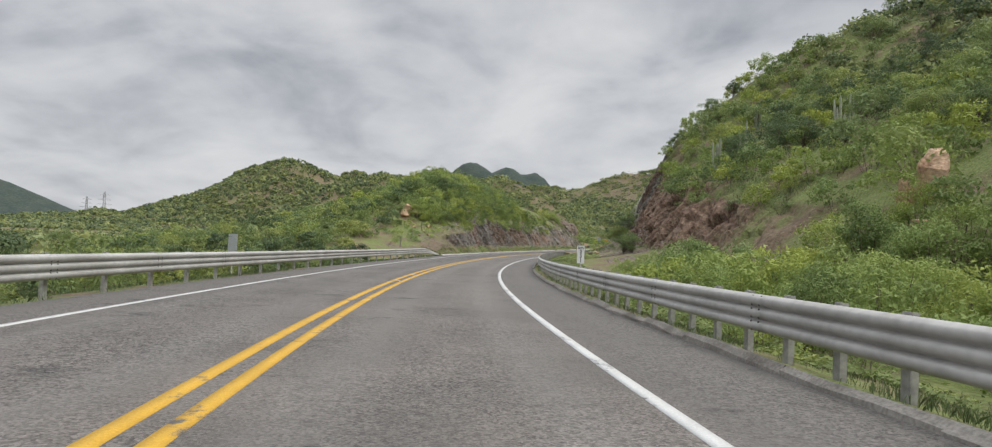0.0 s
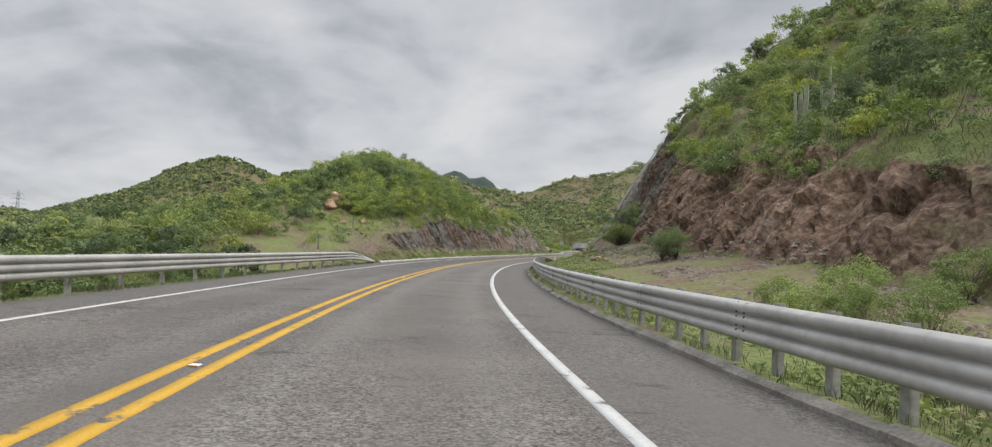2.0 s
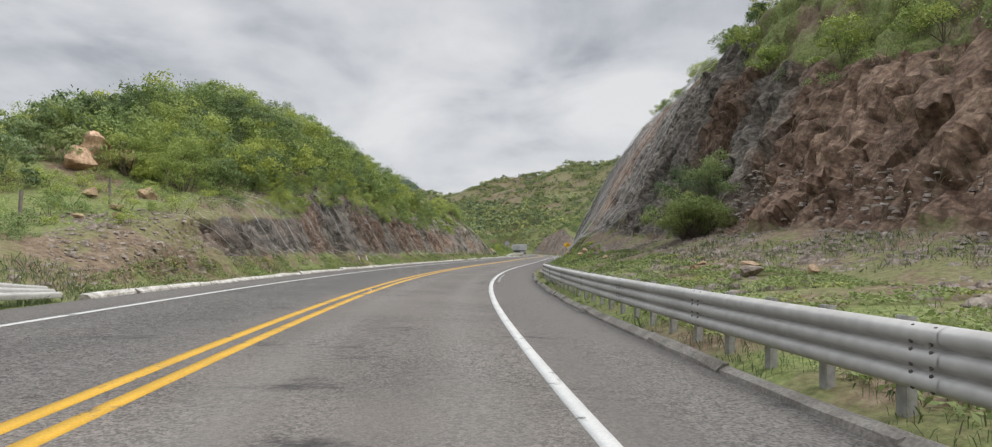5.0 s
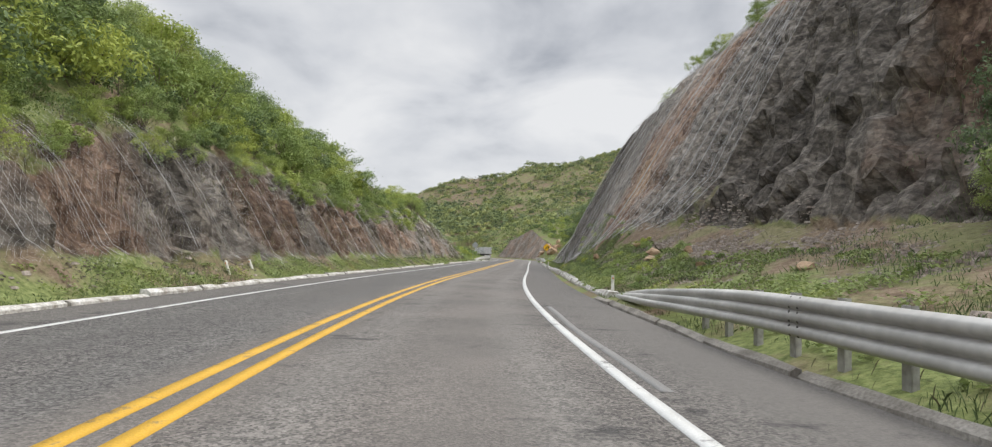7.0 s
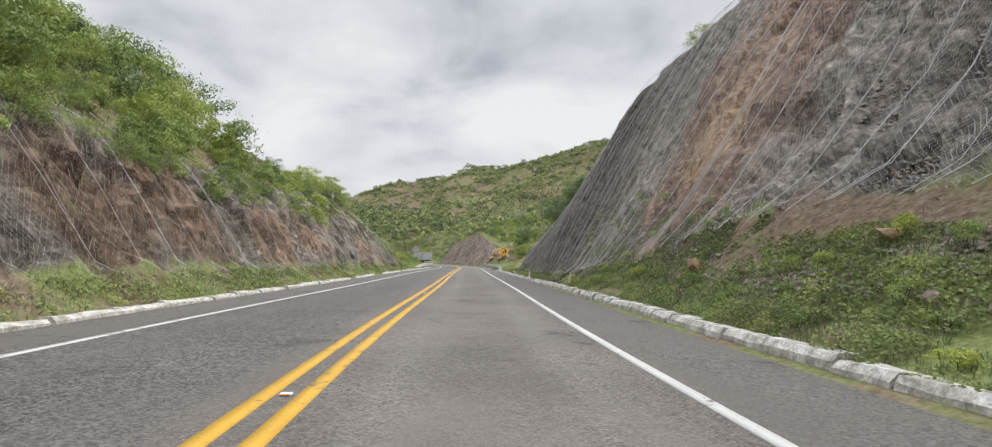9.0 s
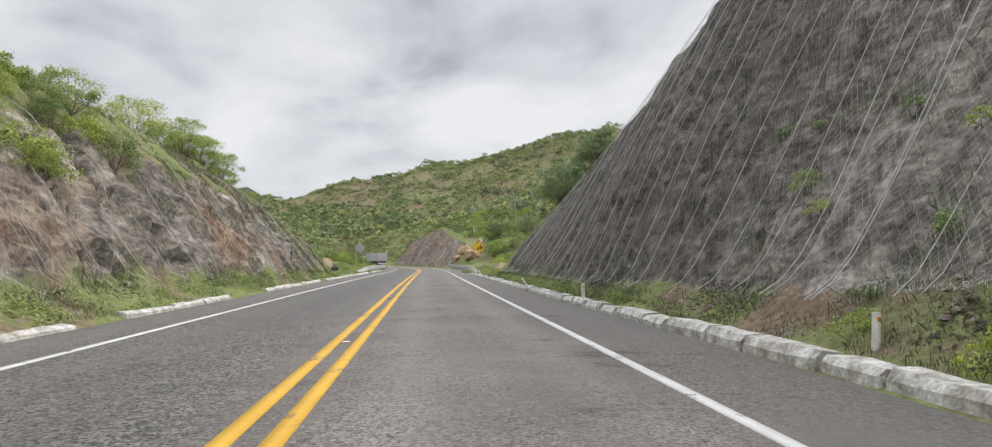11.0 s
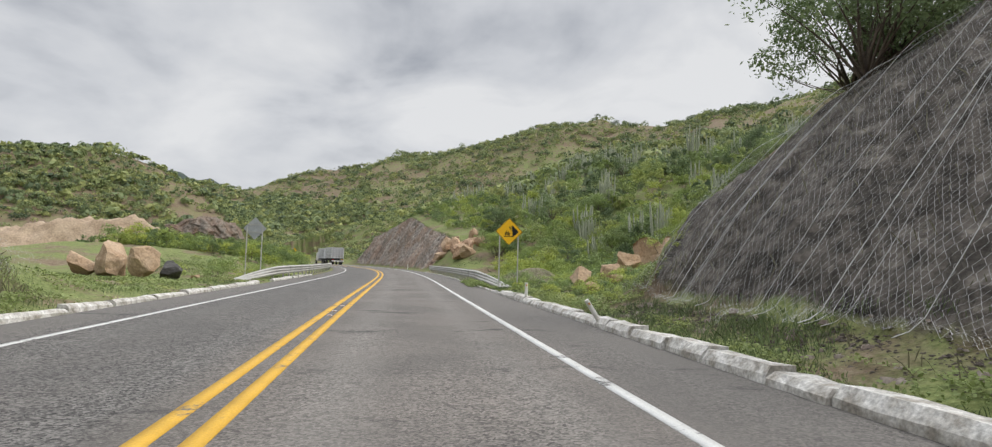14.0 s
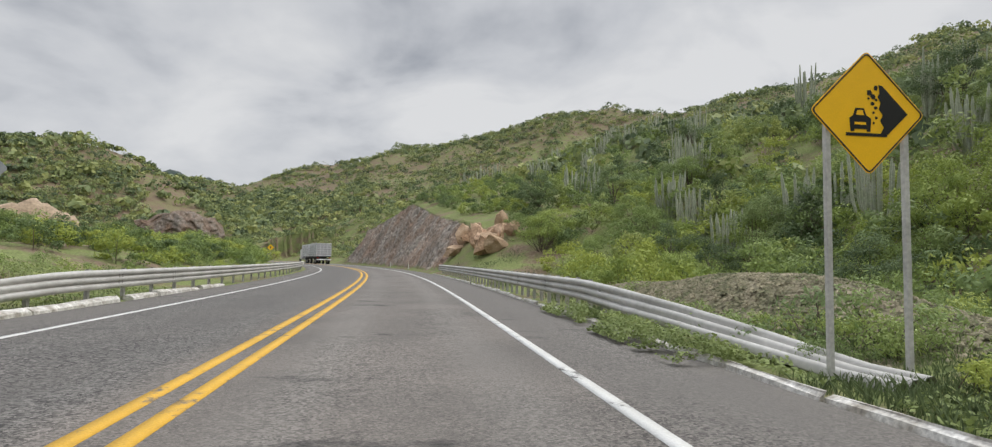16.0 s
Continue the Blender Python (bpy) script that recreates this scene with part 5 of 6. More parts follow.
# at the foot of the tall cutting
boulder(102.0, 8.5, (0.42, 0.34, 0.26), 20, PALE_ROCK, "pale flat stone on the talus")
boulder(101.2, 8.2, (0.3, 0.25, 0.2), 22, PALE_ROCK, "pale flat stone on the talus")
boulder(102.8, 8.9, (0.35, 0.3, 0.22), 23, GREY_STONE, "grey broken stone on the talus")
boulder(112.5, 7.4, (0.35, 0.3, 0.22), 24, PALE_ROCK, "pale flat stone on the talus")
boulder(106.6, 8.7, (0.22, 0.3, 0.16), 21, PALE_ROCK, "small pale stone on the talus")
for k, (s, d, r) in enumerate(((72, 9.6, .35), (73.3, 10.2, .28), (74.8, 9.2, .22), (71.2, 9.0, .2), (76, 9.8, .18), (70.4, 10.4, .22), (101, 8.0, .2), (99.6, 9.2, .25), (110, 7.6, .16), (104, 7.4, .18), (96, 8.6, .2), (90, 9.0, .22))):
    boulder(s, d, (r, r * 0.9, r * 0.6), 30 + k, PALE_ROCK if k % 3 else GREY_STONE, "broken stone lying on the verge")
# outcrop on the mound and on the hillside
for k, (s, d, a, b, c) in enumerate(((83.2, -13.3, 1.25, 0.8, 0.8), (84.2, -12.8, 0.8, 0.7, 0.6), (82.2, -13.4, 0.8, 0.6, 0.55), (79.6, -11.0, 0.35, 0.3, 0.25), (80.9, -9.6, 0.45, 0.4, 0.32), (78.6, -9.4, 0.22, 0.2, 0.15), (77.4, -8.6, 0.25, 0.2, 0.15), (76.6, -9.3, 0.2, 0.2, 0.12))):
    boulder(s, d, (a, b, c), 50 + k, ORANGE_ROCK if k < 3 else PALE_ROCK, "tan rock outcrop on the grassy mound")
boulder(29.5, 18.4, (0.75, 0.65, 1.3), 60, ORANGE_ROCK, "upright brown rock outcrop on the hillside")
boulder(30.1, 18.0, (0.45, 0.4, 0.75), 62, ORANGE_ROCK, "upright brown rock outcrop on the hillside")
boulder(28.2, 17.2, (0.6, 0.4, 0.22), 61, ORANGE_ROCK, "flat tan rock slabs on the hillside")
# pale stones lying on the slope above the cutting
for k in range(12):
    rng = random.Random(90 + k)
    boulder(73.5 + rng.uniform(-2.5, 2.5), 21.4 + rng.uniform(-1.5, 1.2), (rng.uniform(0.18, 0.4), rng.uniform(0.15, 0.35), rng.uniform(0.12, 0.25)), 90 + k, PALE_ROCK, "pale broken stone lying on the grassy slope")
# broken end of the far cutting
for k in range(15):
    rng = random.Random(70 + k)
    boulder(226.5 + rng.uniform(-3.5, 4), 8.0 + rng.uniform(-1.2, 3.5), (rng.uniform(0.5, 1.2), rng.uniform(0.5, 1.1), rng.uniform(0.5, 1.1)), 70 + k, ORANGE_ROCK if k % 2 else PALE_ROCK, "orange broken rock at the cutting's end")


def scatter(s0, s1, d0, d1, n, seed, side=1):
    rng = np.random.default_rng(seed)
    s, d = rng.uniform(s0, s1, n), rng.uniform(d0, d1, n) * side
    p = at(s, d)
    p[:, 2] = land(p[:, 0], p[:, 1])
    return p, s, d, rng


def heap_height(s, d):
    """The gravel heap by the guardrail."""
    return 0.72 * np.exp(-(((s - 188.6) / 3.6) ** 2 + ((d - 8.6) / 1.35) ** 2) ** 1.4) + 0.5 * np.exp(-(((s - 194.5) / 4.0) ** 2 + ((d - 9.2) / 1.3) ** 2) ** 1.4)


def rubble(name, label, areas, mat, lift=None):
    """Loose stones as one sheet of small broken shapes."""
    cube = np.array([(-1, -1, -.6), (1, -1, -.6), (1, 1, -.6), (-1, 1, -.6), (-.7, -.7, .7), (.7, -.6, .6), (.6, .7, .7), (-.6, .7, .55)])
    quads = np.array([(0, 1, 5, 4), (1, 2, 6, 5), (2, 3, 7, 6), (3, 0, 4, 7), (4, 5, 6, 7)])
    vs, fs, base = [], [], 0
    for s0, s1, d0, d1, n, lo, hi, side, seed in areas:
        p, s, d, rng = scatter(s0, s1, d0, d1, n, seed, side)
        if lift:
            p[:, 2] += lift(s, d)
        size = lo + (hi - lo) * rng.random(n) ** 3
        a = rng.uniform(0, 6.28, n)
        c, sn = np.cos(a)[:, None], np.sin(a)[:, None]
        shape = cube[None] * (1 + rng.uniform(-0.35, 0.35, (n, 8, 3)))
        x = (shape[..., 0] * c - shape[..., 1] * sn) * size[:, None]
        y = (shape[..., 0] * sn + shape[..., 1] * c) * size[:, None] * 0.8
        z = shape[..., 2] * size[:, None] * 0.6
        vs.append((p[:, None] + np.stack([x, y, z], -1)).reshape(-1, 3))
        fs.append((base + np.arange(n)[:, None, None] * 8 + quads[None]).reshape(-1, 4))
        base += n * 8
    return tagged(mesh_object(name, np.concatenate(vs), np.concatenate(fs), mat), label, "rubble", kind="stuff")


rubble("rubble", "loose grey and brown stones fallen below the cuttings", [
    (86, 113, 7.4, 12.6, 7000, .02, .10, 1, 1), (96, 109, 8.4, 10.8, 3000, .015, .06, 1, 31), (36, 90, 10.5, 15, 7000, .02, .12, 1, 32), (104, 126, 6.6, 9.0, 2600, .02, .08, 1, 2), (64, 88, 7.5, 12.5, 700, .03, .2, 1, 3), (126, 170, 6.0, 7.2, 500, .02, .1, 1, 4),
    (69, 80, 5.6, 10.5, 1800, .02, .09, -1, 5), (80, 165, 5.5, 6.4, 500, .02, .1, -1, 6), (172, 182, 6.6, 13, 300, .03, .14, 1, 7)], GREY_STONE)


def earth_mound():
    s, d = np.meshgrid(np.linspace(183, 201, 70), np.linspace(6.3, 11.8, 34), indexing="ij")
    p = at(s, d)
    p[..., 2] = land(p[..., 0], p[..., 1]) - 0.06 + heap_height(s, d) + 0.05 * fbm(p * 2.2, 3, 71)
    tagged(mesh_object("earth_mound", p.reshape(-1, 3), grid_faces(*s.shape)[:, ::-1], GRAVEL, smooth=True), "long low mound of grey-green earth and stone by the rail", "earth mound")


earth_mound()
rubble("gravel", "coarse broken gravel covering the heap", [(183.5, 200, 6.6, 11.2, 26000, .014, .05, 1, 9)], GRAVEL, heap_height)


# ---- plants ----
def leaf_material(name, dark, mid, light):
    """Leaves whose green varies from plant to plant, from spray to spray and from leaf to leaf."""
    m = bpy.data.materials.new(name)
    m.use_nodes = True
    nt = m.node_tree
    n, l = nt.nodes.new, nt.links.new
    b = nt.nodes["Principled BSDF"]
    b.inputs["Roughness"].default_value, b.inputs["Specular IOR Level"].default_value = 0.6, 0.25
    info, geo, tint = n("ShaderNodeObjectInfo"), n("ShaderNodeNewGeometry"), n("ShaderNodeAttribute")
    tint.attribute_name = "tint"
    big, clump = n("ShaderNodeTexNoise"), n("ShaderNodeTexNoise")
    big.inputs["Scale"].default_value, big.inputs["Detail"].default_value = 0.13, 4
    clump.inputs["Scale"].default_value, clump.inputs["Detail"].default_value = 1.1, 3
    total = None
    for src, k in ((geo.outputs["Random Per Island"], 0.20), (tint.outputs["Fac"], 0.55), (info.outputs["Random"], 0.22), (big.outputs["Fac"], 0.7), (clump.outputs["Fac"], 0.6)):
        x = n("ShaderNodeMath")
        x.operation, x.inputs[1].default_value = "MULTIPLY_ADD", k
        x.inputs[2].default_value = -0.67
        l(src, x.inputs[0])
        if total:
            l(total, x.inputs[2])
        total = x.outputs[0]
    for t in (big, clump):
        l(geo.outputs["Position"], t.inputs["Vector"])
    r = n("ShaderNodeValToRGB")
    e = r.color_ramp.elements
    e[0].position, e[0].color = 0.08, (*dark, 1)
    e[1].position, e[1].color = 0.92, (*light, 1)
    e.new(0.47).color = (*mid, 1)
    l(total, r.inputs["Fac"])
    # some plants are yellower, some greyer
    hs, hue, sat = n("ShaderNodeHueSaturation"), n("ShaderNodeMapRange"), n("ShaderNodeMapRange")
    hue.inputs["To Min"].default_value, hue.inputs["To Max"].default_value = 0.525, 0.488
    sat.inputs["To Min"].default_value, sat.inputs["To Max"].default_value = 0.78, 1.12
    l(tint.outputs["Fac"], hue.inputs["Value"])
    l(tint.outputs["Fac"], sat.inputs["Value"])
    l(hue.outputs["Result"], hs.inputs["Hue"])
    l(sat.outputs["Result"], hs.inputs["Saturation"])
    l(r.outputs["Color"], hs.inputs["Color"])
    l(hs.outputs["Color"], b.inputs["Base Color"])
    tr, mx, out = n("ShaderNodeBsdfTranslucent"), n("ShaderNodeMixShader"), nt.nodes["Material Output"]
    l(hs.outputs["Color"], tr.inputs["Color"])
    mx.inputs[0].default_value = 0.32
    l(b.outputs[0], mx.inputs[1])
    l(tr.outputs[0], mx.inputs[2])
    l(mx.outputs[0], out.inputs["Surface"])
    return m


LEAF = leaf_material("shrub_leaves", (0.075, 0.108, 0.03), (0.255, 0.325, 0.09), (0.42, 0.475, 0.145))
LEAF_DARK = leaf_material("dark_tree_leaves", (0.066, 0.096, 0.038), (0.22, 0.28, 0.10), (0.40, 0.44, 0.165))
LEAF_FAR = leaf_material("hillside_scrub_leaves", (0.06, 0.085, 0.036), (0.205, 0.25, 0.10), (0.38, 0.405, 0.175))
HERB = leaf_material("verge_grass", (0.09, 0.118, 0.032), (0.24, 0.285, 0.08), (0.40, 0.42, 0.155))
DRY = leaf_material("dry_grass", (0.14, 0.115, 0.06), (0.27, 0.23, 0.13), (0.42, 0.37, 0.22))
BARK = material("shrub_bark", (0.14, 0.11, 0.085), 0.9, vary=0.3, scale=6, fine=40, bump=0.5)
CACTUS = material("organ_pipe_cactus_skin", (0.29, 0.32, 0.22), 0.7, vary=0.2, scale=2.5, fine=14, bump=0.3, second=(0.36, 0.375, 0.29))


def set_tint(ob, values):
    """Keeps one number per corner point, by which plants differ in colour."""
    ob.data.attributes.new("tint", "FLOAT", "POINT").data.foreach_set("value", np.asarray(values, np.float32))
    return ob


def leaves(rng, centres, length, width, flat=0.35, face=None):
    """Pointed leaves as single quads at the given places. face: directions that they look to, more or less; else they lie every way."""
    n = len(centres)
    if face is None:
        u = rng.normal(size=(n, 3)) * [1, 1, flat + 0.25]
        w = rng.normal(size=(n, 3)) * [1, 1, flat]
    else:
        face = face + rng.normal(size=(n, 3)) * flat
        u = np.cross(face, rng.normal(size=(n, 3)))
        w = np.cross(face, u)
    u /= np.linalg.norm(u, axis=1, keepdims=True) + 1e-9
    w = np.cross(u, np.cross(w, u))
    w /= np.linalg.norm(w, axis=1, keepdims=True) + 1e-9
    k = (0.7 + 0.6 * rng.random(n))[:, None]
    a, b = u * k * 0.5 * np.reshape(length, (-1, 1)), w * k * 0.5 * np.reshape(width, (-1, 1))
    v = np.stack([centres - a, centres + b - a * 0.1, centres + a, centres - b - a * 0.1], 1)
    return v.reshape(-1, 3), np.arange(n * 4).reshape(n, 4)


def crown(rng, clumps, height, spread, trunk=0.0):
    """Centres and sizes of the rounded sprays that make up a crown: most on its outside, of uneven size, a few reaching out."""
    a = rng.uniform(0, 6.283, clumps)
    h = rng.uniform(0.10, 1.0, clumps) ** 0.85
    lean = 1 + 0.28 * np.sin(a + rng.uniform(0, 6.28)) + 0.18 * np.sin(3 * a + rng.uniform(0, 6.28))
    reach = spread * lean * (0.35 + 0.65 * rng.random(clumps) ** 0.5) * np.sqrt(np.maximum(0.04, 1 - (h * 0.95) ** 2.2))
    c = np.stack([reach * np.cos(a), reach * np.sin(a), trunk + (height - trunk) * h * rng.uniform(0.8, 1.0, clumps)], -1)
    return c, spread * rng.uniform(0.55, 1.2, clumps) / clumps ** 0.36


def spray_leaves(rng, c, size, per, length, width):
    """Leaves on the outside of each rounded spray, looking outwards, and some on shoots that stand out of it."""
    n = len(c)
    u = rng.normal(size=(n, per, 3))
    u[..., 2] = np.abs(u[..., 2]) * np.where(rng.random((n, per)) < 0.22, -0.8, 1.0)
    u /= np.linalg.norm(u, axis=-1, keepdims=True)
    lump = 1 + 0.25 * np.sin(u[..., :1] * 5 + c[:, None, :1] * 7) * np.sin(u[..., 1:2] * 5 + c[:, None, 1:2] * 7)
    far = (0.62 + 0.42 * rng.random((n, per, 1))) * lump
    shoot = rng.random((n, per, 1)) < 0.09
    far = np.where(shoot, rng.uniform(0.9, 1.55, (n, per, 1)), far)
    p = c[:, None] + u * far * size[:, None, None] * [1, 1, 0.78]
    v, f = leaves(rng, p.reshape(-1, 3), length, width, 0.45, (u * [1, 1, 1.1]).reshape(-1, 3))
    return v, f


def limb(p0, p1, r0, r1, bend, rng, steps=5):
    t = np.linspace(0, 1, steps)[:, None]
    mid = (p0 + p1) / 2 + rng.normal(size=3) * bend
    p = (1 - t) ** 2 * p0 + 2 * t * (1 - t) * mid + t ** 2 * p1
    r = r0 + (r1 - r0) * t
    ring = np.array([(math.cos(a), math.sin(a), 0) for a in (0, 2.09, 4.19)])
    v = (p[:, None] + ring[None] * r[:, None]).reshape(-1, 3)
    i = np.arange(steps * 3).reshape(steps, 3)
    j = np.roll(i, -1, axis=1)
    return v, np.stack([i[:-1], j[:-1], j[1:], i[1:]], -1).reshape(-1, 4)


def plant(name, seed, height, spread, clumps, per, leaf, mat, trunk=0.0, open_crown=0.5, label="", category="shrub"):
    """A shrub or small tree: stems from the root to each clump of leaves; clumps fill an uneven dome."""
    rng = np.random.default_rng(seed)
    thing = tagged(new(name), label, category)
    vs, fs, base = [], [], 0
    cents, size = crown(rng, clumps, height, spread, trunk)
    roots = rng.normal(size=(clumps, 3)) * [0.08, 0.08, 0] * (0.3 if trunk else 1.5)
    if trunk:
        v, f = limb(np.array([0, 0, -0.3]), np.array([0.05, 0.03, trunk]), 0.09 * height / 3, 0.06 * height / 3, 0.08, rng)
        vs.append(v)
        fs.append(f + base)
        base += len(v)
    for c, r0 in zip(cents, roots):
        start = np.array([r0[0], r0[1], trunk * rng.uniform(0.5, 1.0) - (0.2 if not trunk else 0)])
        v, f = limb(start, c, 0.024 * height / 2, 0.006, 0.12 * height / 2, rng)
        vs.append(v)
        fs.append(f + base)
        base += len(v)
    mesh_object("branchwork", np.concatenate(vs), np.concatenate(fs), BARK, thing)
    v, f = spray_leaves(rng, cents, size * open_crown / 0.5, int(per * 1.1), leaf * 1.65, leaf * 0.58)
    set_tint(mesh_object("foliage", v, f, mat, thing), np.full(len(v), rng.uniform(0.15, 0.85)))
    return thing


SHRUB_LABEL = "bushy bright green thorn shrub on the slope"
KINDS = {
    "shrub": [plant("shrub", 100 + k, h, sp, cl, per, lf, LEAF, 0.0, 0.55, SHRUB_LABEL) for k, (h, sp, cl, per, lf) in
              enumerate(((1.9, 1.35, 24, 200, .06), (2.3, 1.5, 26, 200, .062), (1.5, 1.2, 20, 180, .058), (2.0, 1.7, 28, 200, .064), (2.6, 1.4, 26, 200, .062)))],
    "tree": [plant("tree", 200 + k, h, sp, cl, per, lf, LEAF_DARK, tr, 0.5, "small spreading thorn tree with dark green leaves", "tree") for k, (h, sp, cl, per, lf, tr) in
             enumerate(((3.6, 2.0, 26, 240, .078, .8), (3.0, 2.2, 26, 240, .078, .5), (4.2, 2.1, 28, 240, .08, 1.1)))],
    "low": [plant("shrub", 300 + k, h, sp, cl, per, lf, LEAF, 0.0, 0.55, "low leafy green shrub", "shrub") for k, (h, sp, cl, per, lf) in
            enumerate(((0.8, 0.8, 14, 90, .045), (1.1, 0.9, 16, 90, .048), (0.6, 0.7, 12, 80, .042)))],
}
PROTOTYPES = [o for some in KINDS.values() for o in some]


JOINED = {"shrub": [], "tree": [], "low": []}


def put_plants(kind, s0, s1, d0, d1, n, seed, lo=0.75, hi=1.25, group="", gap=0.9, keep=None, sink=0.12, single=0.0):
    """Copies of one kind over a stretch beside the road; d is signed."""
    rng = random.Random(seed)
    placed = []
    tries = 0
    while len(placed) < n and tries < n * 12:
        tries += 1
        s, d = rng.uniform(s0, s1), rng.uniform(d0, d1)
        if keep and not keep(s, d, rng):
            continue
        x, y, h = at(s, d, 0.0)
        if any((x - a) ** 2 + (y - b) ** 2 < gap * gap for a, b in placed):
            continue
        placed.append((x, y))
        z = ground_z(x, y)
        k = rng.uniform(lo, hi)
        m = Matrix.LocRotScale((x, y, z - sink * k), Euler((rng.uniform(-0.12, 0.12), rng.uniform(-0.12, 0.12), rng.uniform(0, 6.283))), (k * rng.uniform(0.9, 1.15), k * rng.uniform(0.9, 1.15), k))
        if rng.random() < single:
            tagged(copy_thing(rng.choice(KINDS[kind]), m), group=group or "hillside shrubs")
        else:
            JOINED[kind].append((x, y, z - sink * k, k, rng.uniform(0, 6.283)))


# thicket beyond the rail at the start, and the hillside above it
put_plants("shrub", -6, 30, 8.0, 17.5, 105, 1, 0.7, 1.15, "thicket below the hillside", 0.9, single=0.55)
put_plants("low", -4, 34, 6.4, 9.0, 24, 2, 0.5, 0.9, "verge plants", 0.5)
put_plants("shrub", 28, 43, 9.0, 14.0, 16, 3, 0.35, 0.65, "shrubs below the cutting", 1.1, single=0.8)
put_plants("shrub", 2, 100, 17.0, 34, 210, 4, 0.55, 1.1, "hillside shrubs", 1.5)
put_plants("tree", 6, 98, 20, 48, 120, 5, 0.5, 0.85, "hillside trees", 3.0, single=0.6)
put_plants("low", 36, 92, 16.8, 21, 40, 6, 0.7, 1.2, "shrubs on the cutting's lip", 1.0)
# lone bushes at the foot of the cutting
put_plants("tree", 85.6, 88.4, 12.3, 13.5, 3, 7, 0.8, 0.95, "bushes at the cutting", sink=0.4, single=1)
put_plants("tree", 85.0, 88.8, 11.9, 13.2, 3, 8, 0.5, 0.65, "bushes at the cutting", 0.8, sink=0.3, single=1)
put_plants("tree", 60.6, 62.2, 11.8, 13.0, 3, 9, 0.4, 0.52, "bushes at the cutting", 0.6, sink=0.5, single=1)
# crest of the tall cutting
put_plants("tree", 159.8, 162.2, 12.3, 13.2, 3, 11, 0.65, 0.85, "trees on the cutting's crest", 0.8, sink=0.8, single=1)
put_plants("tree", 166.8, 168.8, 11.3, 12.6, 3, 12, 0.9, 1.1, "trees on the cutting's crest", 0.7, sink=0.8, single=1)
put_plants("tree", 113, 152, 21, 30, 30, 13, 0.45, 0.7, "trees on the cutting's crest", 1.6, sink=0.8, single=0.8)
put_plants("shrub", 112, 140, 16.5, 20, 9, 14, 0.5, 0.8, "shrubs on the cutting's face", 1.6, single=1)
# the mound on the other side
put_plants("shrub", 84, 127, -9.6, -19, 165, 15, 0.7, 1.25, "shrubs on the mound", 1.35, lambda s, d, r: abs(d) > np.interp(s, [84, 88, 120, 140], [12.0, 9.6, 9.4, 10.5]), single=0.3)
put_plants("shrub", 88, 140, -7.7, -10.4, 90, 33, 0.28, 0.62, "shrubs on the cutting's face", 0.7, single=0.5)
put_plants("shrub", 83.5, 92, -9.0, -12.6, 18, 36, 0.6, 1.0, "shrubs on the mound", 1.0, single=0.4)
put_plants("tree", 88, 112, -12, -19, 26, 16, 0.5, 0.75, "trees on the mound", 1.8, single=0.5)
put_plants("low", 82, 134, -7.8, -9.8, 45, 17, 0.5, 1.0, "shrubs on the mound's lip", 0.7)
put_plants("shrub", 150, 163, -10.4, -13.5, 12, 18, 0.5, 0.95, "trees on the mound", 1.4, single=1)
put_plants("low", 70, 86, -7.5, -13.5, 46, 19, 0.4, 0.9, "plants at the mound's end", 0.7)
# the low ground left of the first rail
put_plants("tree", 10, 68, -9.5, -30, 130, 20, 0.42, 0.72, "scrub beyond the rail", 1.5, single=0.15)
put_plants("tree", 20, 78, -14, -45, 60, 21, 0.45, 0.8, "scrub beyond the rail", 2.5, single=0.4)
# past the cutting: gully and bend
put_plants("shrub", 184, 226, 11.0, 27, 130, 22, 0.7, 1.25, "gully thicket", 1.2, single=0.25)
put_plants("tree", 190, 240, 15, 45, 70, 23, 0.6, 0.95, "gully thicket", 2.2, single=0.4)
put_plants("low", 170, 188, 6.2, 13, 110, 34, 0.25, 0.6, "verge plants", 0.45)
put_plants("low", 94, 132, 6.2, 9.5, 60, 35, 0.2, 0.45, "verge plants", 0.4)
put_plants("low", 182, 200, 5.9, 11, 40, 24, 0.4, 0.9, "verge plants", 0.5, single=0.5)
put_plants("shrub", 205, 240, -8.5, -22, 120, 25, 0.45, 0.75, "thicket inside the bend", 0.95)
put_plants("low", 188, 232, -6.8, -10, 50, 26, 0.5, 1.0, "verge plants", 0.6)
put_plants("shrub", 205, 300, 22, 48, 160, 28, 0.7, 1.1, "slope scrub", 1.4)
put_plants("shrub", 228, 304, 11.5, 25, 190, 29, 0.4, 0.85, "slope scrub", 1.1)
put_plants("tree", 60, 86, -13.5, -32, 95, 32, 0.4, 0.7, "scrub behind the mound", 1.4)
put_plants("shrub", 64, 104, -16, -42, 170, 30, 0.6, 1.0, "scrub behind the mound", 1.3)
put_plants("shrub", 240, 300, -9, -24, 150, 31, 0.6, 1.0, "thicket inside the bend", 1.1)
put_plants("shrub", 172, 186, 12, 24, 24, 27, 0.5, 0.9, "bank shrubs", 1.2)


def near_road(x, y):
    """The share of its leaves that a plant gets, and their size, by its distance from the road."""
    far = math.sqrt(np.min((RX - x) ** 2 + (RY - y) ** 2))
    return (0.85, 1.08) if far < 16 else (0.45, 1.45) if far < 32 else (0.26, 1.95)


